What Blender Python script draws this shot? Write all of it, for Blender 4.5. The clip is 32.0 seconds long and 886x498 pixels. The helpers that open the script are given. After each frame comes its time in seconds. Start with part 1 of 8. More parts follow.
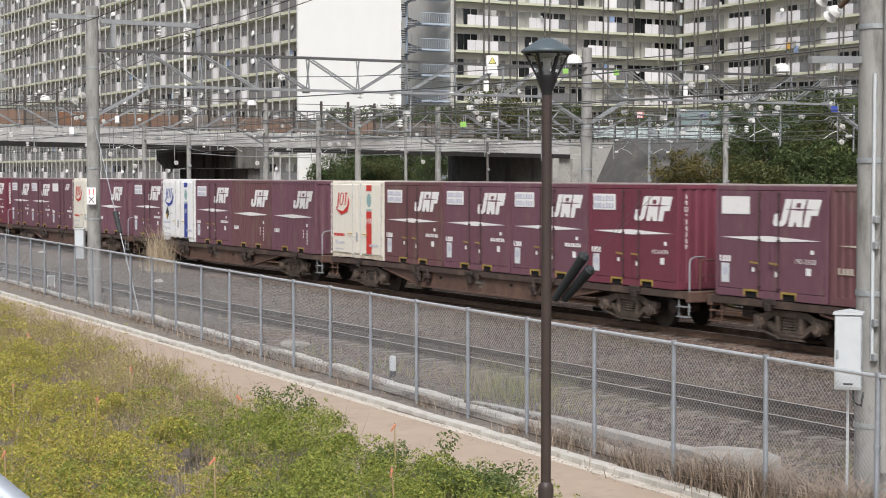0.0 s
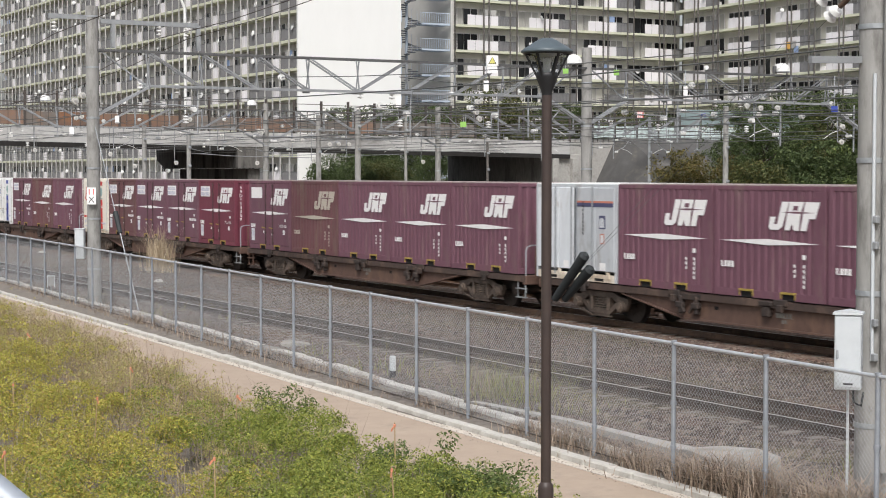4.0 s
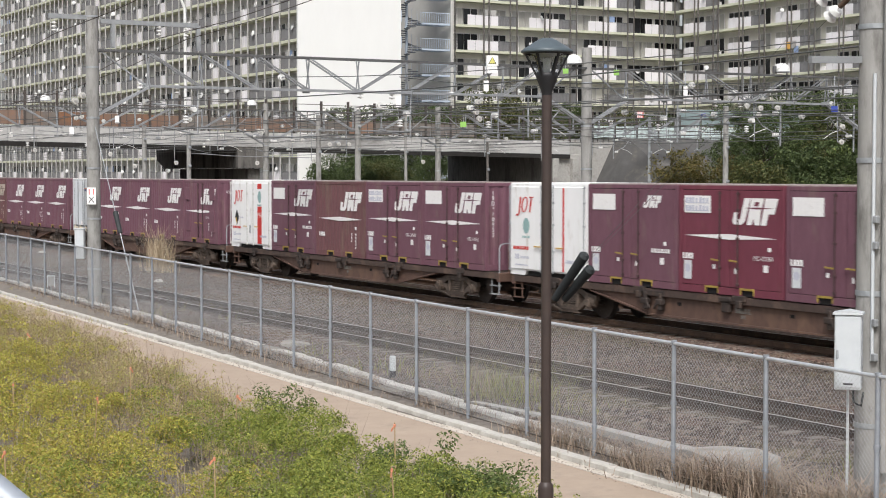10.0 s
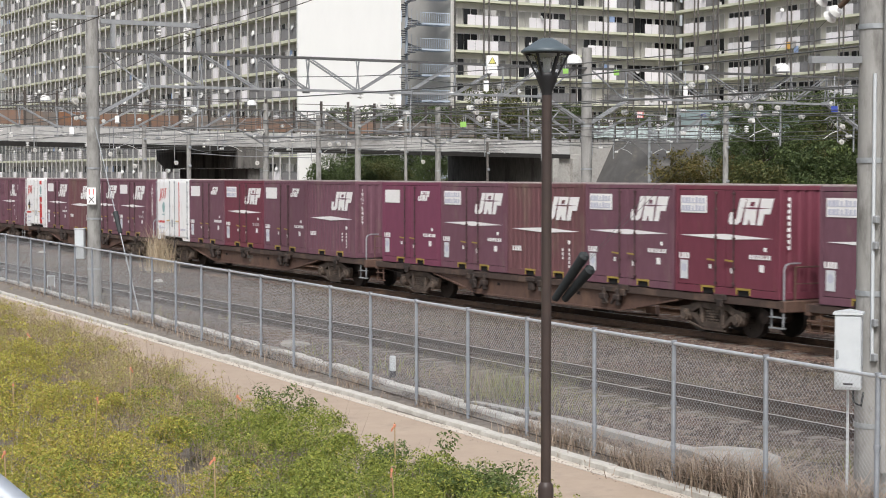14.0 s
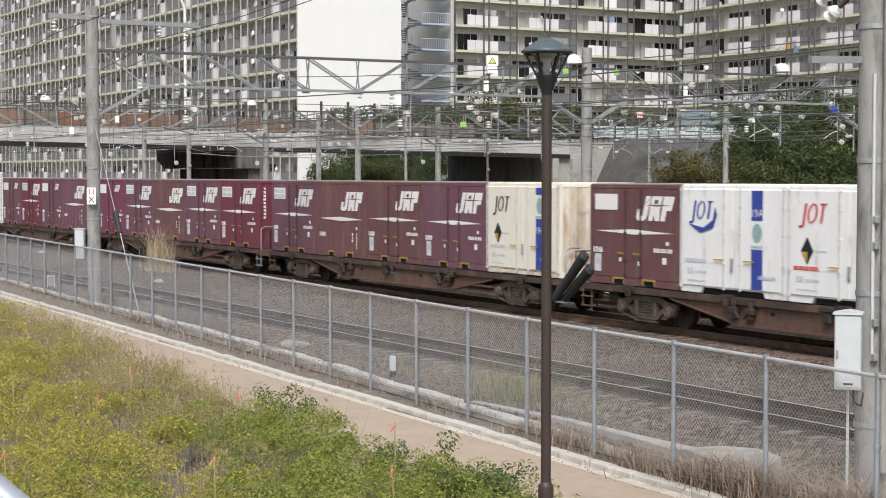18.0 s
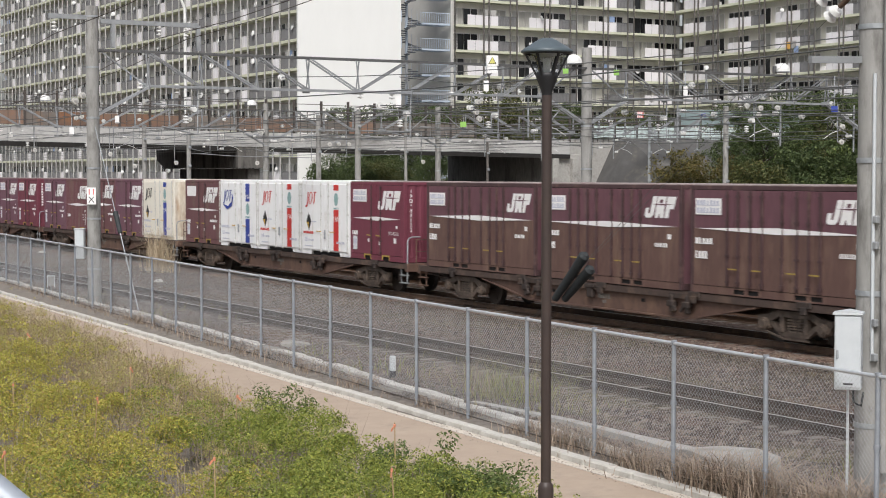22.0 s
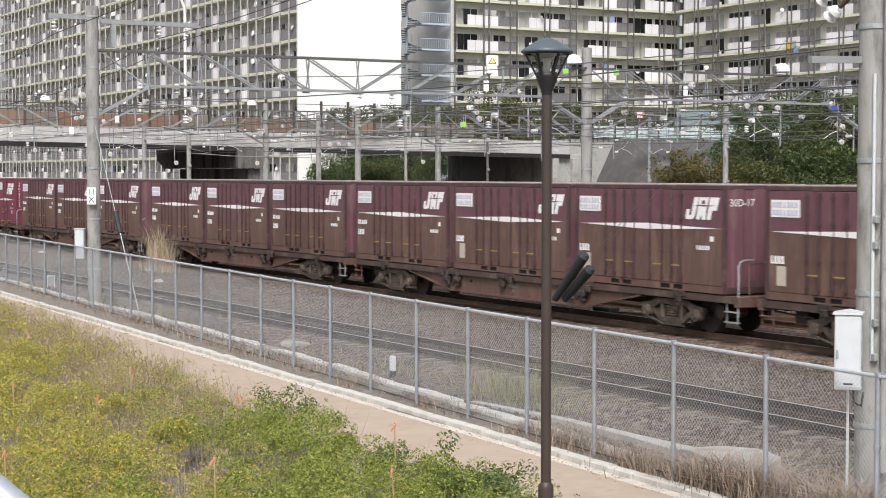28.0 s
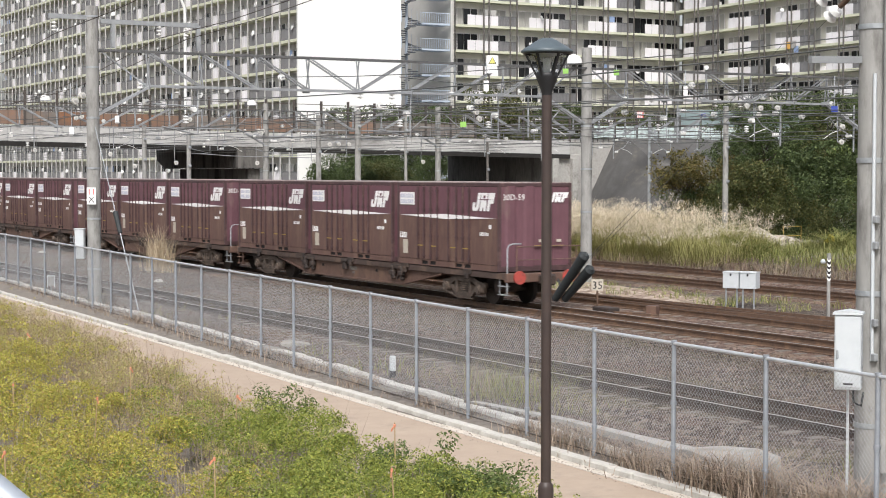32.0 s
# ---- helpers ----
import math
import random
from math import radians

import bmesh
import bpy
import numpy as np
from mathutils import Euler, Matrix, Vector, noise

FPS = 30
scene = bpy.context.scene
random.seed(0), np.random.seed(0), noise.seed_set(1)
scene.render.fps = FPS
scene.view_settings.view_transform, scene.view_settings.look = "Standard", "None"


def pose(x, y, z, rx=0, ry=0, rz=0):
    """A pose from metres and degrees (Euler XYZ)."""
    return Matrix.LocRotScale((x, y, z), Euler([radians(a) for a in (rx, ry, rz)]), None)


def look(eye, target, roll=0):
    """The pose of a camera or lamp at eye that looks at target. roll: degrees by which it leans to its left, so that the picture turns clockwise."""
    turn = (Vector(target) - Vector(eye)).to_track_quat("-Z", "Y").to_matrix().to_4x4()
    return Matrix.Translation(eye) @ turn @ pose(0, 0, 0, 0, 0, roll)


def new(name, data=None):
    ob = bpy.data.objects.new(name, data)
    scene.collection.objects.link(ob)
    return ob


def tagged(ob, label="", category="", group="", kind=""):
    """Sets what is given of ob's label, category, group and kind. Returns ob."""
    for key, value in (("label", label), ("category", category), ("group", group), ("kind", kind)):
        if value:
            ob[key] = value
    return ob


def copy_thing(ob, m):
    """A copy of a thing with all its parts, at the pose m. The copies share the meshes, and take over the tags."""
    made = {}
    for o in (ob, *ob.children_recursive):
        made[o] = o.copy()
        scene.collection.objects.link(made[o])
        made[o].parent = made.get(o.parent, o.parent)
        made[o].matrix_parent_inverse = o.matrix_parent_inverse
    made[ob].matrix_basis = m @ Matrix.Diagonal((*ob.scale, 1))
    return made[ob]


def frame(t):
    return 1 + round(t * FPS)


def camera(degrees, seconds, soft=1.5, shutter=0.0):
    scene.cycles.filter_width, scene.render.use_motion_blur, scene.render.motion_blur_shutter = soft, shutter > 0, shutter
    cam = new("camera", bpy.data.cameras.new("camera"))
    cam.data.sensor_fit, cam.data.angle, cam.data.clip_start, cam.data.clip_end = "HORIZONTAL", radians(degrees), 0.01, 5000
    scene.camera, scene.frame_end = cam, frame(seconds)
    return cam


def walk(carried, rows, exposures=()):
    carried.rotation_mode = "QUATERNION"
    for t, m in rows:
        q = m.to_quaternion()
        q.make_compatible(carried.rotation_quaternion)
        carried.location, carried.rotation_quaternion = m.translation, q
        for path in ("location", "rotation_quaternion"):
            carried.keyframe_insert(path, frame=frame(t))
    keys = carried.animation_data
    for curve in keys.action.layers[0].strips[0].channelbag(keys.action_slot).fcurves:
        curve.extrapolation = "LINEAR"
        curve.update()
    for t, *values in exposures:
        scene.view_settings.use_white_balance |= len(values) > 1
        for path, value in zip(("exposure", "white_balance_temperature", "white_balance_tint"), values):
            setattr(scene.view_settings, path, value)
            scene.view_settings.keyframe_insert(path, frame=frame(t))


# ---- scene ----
# A long container train passes on a railway beside a footpath; housing blocks stand behind.
# x runs along the tracks, y across them away from the camera, z up from the rail heads.
EYE = Vector((0.0, 0.0, 3.782))
AIM = Vector((-0.8696, 0.4917, -0.0455))
cam = camera(29.76, 32.0, soft=1.0, shutter=0.35)
walk(cam, [(0.0, look(EYE, EYE + AIM)), (32.0, look(EYE, EYE + AIM))],
     exposures=[(0.0, 0.3), (6.0, 0.32), (8.0, 0.34), (14.0, 0.33), (18.0, 0.31), (19.0, 0.25), (20.0, 0.21), (21.5, 0.2), (24.0, 0.33), (26.0, 0.42), (28.0, 0.52), (30.0, 0.53), (32.0, 0.54)])

# ---- light: a bright overcast sky ----
world = bpy.data.worlds.new("world")
scene.world = world
world.use_nodes = True
wn, wl = world.node_tree.nodes, world.node_tree.links
sky = wn.new("ShaderNodeTexSky")
sky.sky_type, sky.sun_disc = "NISHITA", False
sky.sun_elevation, sky.sun_rotation = radians(52), radians(120)
sky.dust_density, sky.ozone_density = 4.0, 1.0
cloud = wn.new("ShaderNodeHueSaturation")
cloud.inputs["Saturation"].default_value = 0.36
wl.new(sky.outputs["Color"], cloud.inputs["Color"])
wl.new(cloud.outputs["Color"], wn["Background"].inputs["Color"])
wn["Background"].inputs["Strength"].default_value = 0.125
sun = new("sun", bpy.data.lights.new("sun", "SUN"))
sun.data.energy, sun.data.angle, sun.data.color = 2.1, radians(20), (1.0, 0.98, 0.965)
sun.matrix_world = look((42.0, -30.0, 60.0), (0.0, 0.0, 0.0))
scene.view_settings.exposure = 0.3


# ---- mesh tools ----
class Geo:
    """Gathers the faces of one mesh."""

    def __init__(self):
        self.v, self.f, self.s = [], [], []

    def add(self, verts, faces, smooth=False):
        n = len(self.v)
        self.v += [tuple(p) for p in verts]
        self.f += [tuple(i + n for i in f) for f in faces]
        self.s += [smooth] * len(faces)
        return self

    def box(self, x0, x1, y0, y1, z0, z1, b=0.0):
        if b <= 0:
            v = [(x0, y0, z0), (x1, y0, z0), (x1, y1, z0), (x0, y1, z0), (x0, y0, z1), (x1, y0, z1), (x1, y1, z1), (x0, y1, z1)]
            return self.add(v, [(3, 2, 1, 0), (4, 5, 6, 7), (0, 1, 5, 4), (1, 2, 6, 5), (2, 3, 7, 6), (3, 0, 4, 7)])
        v, key = [], {}
        for ix, x in enumerate((x0, x1)):
            for iy, y in enumerate((y0, y1)):
                for iz, z in enumerate((z0, z1)):
                    dx, dy, dz = b * (1 - 2 * ix), b * (1 - 2 * iy), b * (1 - 2 * iz)
                    for a, p in enumerate(((x, y + dy, z + dz), (x + dx, y, z + dz), (x + dx, y + dy, z))):
                        key[ix, iy, iz, a] = len(v)
                        v.append(p)
        k = key
        f = []
        for s in (0, 1):
            f.append([k[s, 0, 0, 0], k[s, 1, 0, 0], k[s, 1, 1, 0], k[s, 0, 1, 0]][:: 1 if s else -1])
            f.append([k[0, s, 0, 1], k[1, s, 0, 1], k[1, s, 1, 1], k[0, s, 1, 1]][:: -1 if s else 1])
            f.append([k[0, 0, s, 2], k[1, 0, s, 2], k[1, 1, s, 2], k[0, 1, s, 2]][:: 1 if s else -1])
        for p in (0, 1):
            for q in (0, 1):
                f.append([k[p, q, 0, 0], k[p, q, 1, 0], k[p, q, 1, 1], k[p, q, 0, 1]])
                f.append([k[p, 0, q, 0], k[p, 1, q, 0], k[p, 1, q, 2], k[p, 0, q, 2]])
                f.append([k[0, p, q, 1], k[1, p, q, 1], k[1, p, q, 2], k[0, p, q, 2]])
        for ix in (0, 1):
            for iy in (0, 1):
                for iz in (0, 1):
                    f.append([k[ix, iy, iz, 0], k[ix, iy, iz, 1], k[ix, iy, iz, 2]])
        return self.add(v, f)

    def cyl(self, p, q, r, r2=None, n=8, caps=True):
        p, q = Vector(p), Vector(q)
        r2 = r if r2 is None else r2
        d = (q - p).normalized()
        a = d.orthogonal().normalized()
        b = d.cross(a)
        ring = [a * math.cos(2 * math.pi * i / n) + b * math.sin(2 * math.pi * i / n) for i in range(n)]
        v = [p + e * r for e in ring] + [q + e * r2 for e in ring]
        self.add(v, [(i, (i + 1) % n, n + (i + 1) % n, n + i) for i in range(n)], n > 4)
        if caps:
            self.add(v[:n], [tuple(range(n))[::-1]])
            self.add(v[n:], [tuple(range(n))])
        return self

    def tube(self, pts, r, n=6):
        """A bent tube in one piece."""
        pts = [Vector(p) for p in pts]
        v, f = [], []
        for i, p in enumerate(pts):
            d = (pts[min(i + 1, len(pts) - 1)] - pts[max(i - 1, 0)]).normalized()
            side = Vector((0, 0, 1)) if abs(d.z) < 0.9 else Vector((1, 0, 0))
            a = d.cross(side).normalized()
            b = d.cross(a)
            v += [p + (a * math.cos(2 * math.pi * k / n) + b * math.sin(2 * math.pi * k / n)) * r for k in range(n)]
            if i:
                f += [((i - 1) * n + k, (i - 1) * n + (k + 1) % n, i * n + (k + 1) % n, i * n + k) for k in range(n)]
        return self.add(v, f, True)

    def bar(self, p, q, w, h):
        """A square bar from p to q, w wide and h high."""
        p, q = Vector(p), Vector(q)
        d = (q - p).normalized()
        up = Vector((0, 0, 1)) if abs(d.z) < 0.95 else Vector((1, 0, 0))
        a = d.cross(up).normalized() * w / 2
        b = a.cross(d).normalized() * h / 2
        c = [-a - b, a - b, a + b, -a + b]
        v = [p + e for e in c] + [q + e for e in c]
        return self.add(v, [(0, 1, 5, 4), (1, 2, 6, 5), (2, 3, 7, 6), (3, 0, 4, 7), (3, 2, 1, 0), (4, 5, 6, 7)])

    def prism(self, poly, a, b, axis="y"):
        """A flat outline pushed from a to b along an axis: y (outline in x, z), x (in y, z) or z (in x, y)."""
        put = {"y": lambda p, c: (p[0], c, p[1]), "x": lambda p, c: (c, p[0], p[1]), "z": lambda p, c: (p[0], p[1], c)}[axis]
        n = len(poly)
        v = [put(p, a) for p in poly] + [put(p, b) for p in poly]
        f = [tuple(range(n)), tuple(range(2 * n - 1, n - 1, -1))] + [(i, n + i, n + (i + 1) % n, (i + 1) % n) for i in range(n)]
        return self.add(v, f)

    def wave(self, u0, u1, z0, z1, at, depth, pitch, axis="x", thick=0.02):
        """A corrugated sheet in the plane of axis and z; its outer face lies at `at`, its folds go in by depth."""
        us, ds = [u0], [0.0]
        u = u0 + pitch * 0.2
        while u + pitch * 0.9 < u1:
            us += [u, u + pitch * 0.14, u + pitch * 0.5, u + pitch * 0.64]
            ds += [0.0, depth, depth, 0.0]
            u += pitch
        us.append(u1)
        ds.append(0.0)
        v, f = [], []
        for u, d in zip(us, ds):
            c = at + d
            v += [(u, c, z0), (u, c, z1)] if axis == "x" else [(c, u, z0), (c, u, z1)]
        for i in range(len(us) - 1):
            f.append((2 * i, 2 * i + 2, 2 * i + 3, 2 * i + 1))
        return self.add(v, f)

    def lathe(self, prof, n=14, at=(0, 0, 0)):
        """A turned shape about z: a list of (radius, height)."""
        v, f = [], []
        for r, z in prof:
            v += [(at[0] + r * math.cos(2 * math.pi * i / n), at[1] + r * math.sin(2 * math.pi * i / n), at[2] + z) for i in range(n)]
        for j in range(len(prof) - 1):
            f += [(j * n + i, j * n + (i + 1) % n, (j + 1) * n + (i + 1) % n, (j + 1) * n + i) for i in range(n)]
        return self.add(v, f, True)

    def mesh(self, name, material):
        me = bpy.data.meshes.new(name)
        me.from_pydata(self.v, [], self.f)
        me.polygons.foreach_set("use_smooth", self.s)
        me.materials.append(material)
        return me


def part(name, geo, material, parent=None, label="", at=None, kind=""):
    """One mesh object, under a thing or a part when a parent is given."""
    me = geo.mesh(name, material) if isinstance(geo, Geo) else geo
    ob = new(name, me)
    if parent:
        ob.parent = parent
    if at is not None:
        ob.matrix_basis = at if isinstance(at, Matrix) else Matrix.Translation(at)
    return tagged(ob, label, kind=kind)


def thing(name, label, category, group="", kind="", at=None):
    ob = new(name)
    ob.empty_display_size = 0.2
    if at is not None:
        ob.matrix_basis = at if isinstance(at, Matrix) else Matrix.Translation(at)
    return tagged(ob, label, category, group, kind)


def big_mesh(name, verts, faces, material, smooth=False):
    """A mesh from number arrays: verts (n, 3), faces (m, k)."""
    me = bpy.data.meshes.new(name)
    verts, faces = np.asarray(verts, np.float32), np.asarray(faces, np.int32)
    k = faces.shape[1]
    me.vertices.add(len(verts))
    me.vertices.foreach_set("co", verts.ravel())
    me.loops.add(faces.size)
    me.loops.foreach_set("vertex_index", faces.ravel())
    me.polygons.add(len(faces))
    me.polygons.foreach_set("loop_start", np.arange(0, faces.size, k, dtype=np.int32))
    me.update(calc_edges=True)
    if smooth:
        me.polygons.foreach_set("use_smooth", np.ones(len(faces), bool))
    me.materials.append(material)
    return me


def text_geo(words, size, depth=0.004):
    """Letters of the built-in font as flat faces in the plane of x and z, reading from -y."""
    cu = bpy.data.curves.new("words", "FONT")
    cu.body, cu.size, cu.resolution_u, cu.align_x = words, size, 2, "CENTER"
    ob = bpy.data.objects.new("words", cu)
    me = bpy.data.meshes.new_from_object(ob)
    g = Geo()
    g.add([(v.co.x, 0.0, v.co.y) for v in me.vertices], [tuple(p.vertices) for p in me.polygons])
    bpy.data.objects.remove(ob)
    bpy.data.meshes.remove(me)
    bpy.data.curves.remove(cu)
    return g


# ---- materials ----
def mat(name, a, b=None, rough=0.6, metal=0.0, scale=6.0, bump=0.0, bscale=40.0, c=None, cut=0.62, cscale=2.0, vary=0.0,
        island=False, stretch=(1, 1, 1), soft=0.08, spec=0.4):
    """Paint or stone: a noise of two colours, stains of a third, a fine relief, and some variation from piece to piece."""
    m = bpy.data.materials.new(name)
    m.use_nodes = True
    n, l = m.node_tree.nodes, m.node_tree.links
    p = n["Principled BSDF"]
    p.inputs["Roughness"].default_value, p.inputs["Metallic"].default_value = rough, metal
    p.inputs["Specular IOR Level"].default_value = spec
    b = b or tuple(x * 0.8 for x in a)
    co = n.new("ShaderNodeTexCoord")
    mp = n.new("ShaderNodeMapping")
    mp.inputs["Scale"].default_value = stretch
    l.new(co.outputs["Object"], mp.inputs["Vector"])
    no = n.new("ShaderNodeTexNoise")
    no.inputs["Scale"].default_value, no.inputs["Detail"].default_value, no.inputs["Roughness"].default_value = scale, 5.0, 0.65
    l.new(mp.outputs["Vector"], no.inputs["Vector"])
    ramp = n.new("ShaderNodeValToRGB")
    ramp.color_ramp.elements[0].position, ramp.color_ramp.elements[1].position = 0.3, 0.7
    ramp.color_ramp.elements[0].color, ramp.color_ramp.elements[1].color = (*a, 1), (*b, 1)
    l.new(no.outputs["Fac"], ramp.inputs["Fac"])
    col = ramp.outputs["Color"]
    if c:
        n2 = n.new("ShaderNodeTexNoise")
        n2.inputs["Scale"].default_value, n2.inputs["Detail"].default_value, n2.inputs["Roughness"].default_value = cscale, 6.0, 0.7
        l.new(mp.outputs["Vector"], n2.inputs["Vector"])
        r2 = n.new("ShaderNodeMapRange")
        r2.inputs["From Min"].default_value, r2.inputs["From Max"].default_value = cut - soft, cut + soft
        l.new(n2.outputs["Fac"], r2.inputs["Value"])
        mx = n.new("ShaderNodeMix")
        mx.data_type = "RGBA"
        l.new(r2.outputs["Result"], mx.inputs["Factor"])
        l.new(col, mx.inputs["A"])
        mx.inputs["B"].default_value = (*c, 1)
        col = mx.outputs["Result"]
    if vary:
        src = n.new("ShaderNodeNewGeometry").outputs["Random Per Island"] if island else n.new("ShaderNodeObjectInfo").outputs["Random"]
        r3 = n.new("ShaderNodeMapRange")
        r3.inputs["To Min"].default_value, r3.inputs["To Max"].default_value = 1 - vary, 1 + vary
        l.new(src, r3.inputs["Value"])
        hv = n.new("ShaderNodeHueSaturation")
        l.new(r3.outputs["Result"], hv.inputs["Value"])
        l.new(col, hv.inputs["Color"])
        col = hv.outputs["Color"]
    l.new(col, p.inputs["Base Color"])
    if bump:
        n3 = n.new("ShaderNodeTexNoise")
        n3.inputs["Scale"].default_value, n3.inputs["Detail"].default_value = bscale, 4.0
        l.new(mp.outputs["Vector"], n3.inputs["Vector"])
        bp = n.new("ShaderNodeBump")
        bp.inputs["Strength"].default_value, bp.inputs["Distance"].default_value = bump, 0.02
        l.new(n3.outputs["Fac"], bp.inputs["Height"])
        l.new(bp.outputs["Normal"], p.inputs["Normal"])
    return m


def leaf_mat(name, cols, rough=0.55, trans=0.25):
    """Leaves: each takes its own colour from a ramp."""
    m = bpy.data.materials.new(name)
    m.use_nodes = True
    n, l = m.node_tree.nodes, m.node_tree.links
    p = n["Principled BSDF"]
    geo = n.new("ShaderNodeNewGeometry")
    ramp = n.new("ShaderNodeValToRGB")
    e = ramp.color_ramp.elements
    while len(e) < len(cols):
        e.new(0.5)
    for i, c in enumerate(cols):
        e[i].position, e[i].color = i / (len(cols) - 1), (*c, 1)
    l.new(geo.outputs["Random Per Island"], ramp.inputs["Fac"])
    l.new(ramp.outputs["Color"], p.inputs["Base Color"])
    p.inputs["Roughness"].default_value = rough
    p.inputs["Specular IOR Level"].default_value = 0.25
    tr = n.new("ShaderNodeBsdfTranslucent")
    l.new(ramp.outputs["Color"], tr.inputs["Color"])
    mx = n.new("ShaderNodeMixShader")
    mx.inputs["Fac"].default_value = trans
    l.new(p.outputs["BSDF"], mx.inputs[1])
    l.new(tr.outputs["BSDF"], mx.inputs[2])
    l.new(mx.outputs["Shader"], n["Material Output"].inputs["Surface"])
    return m


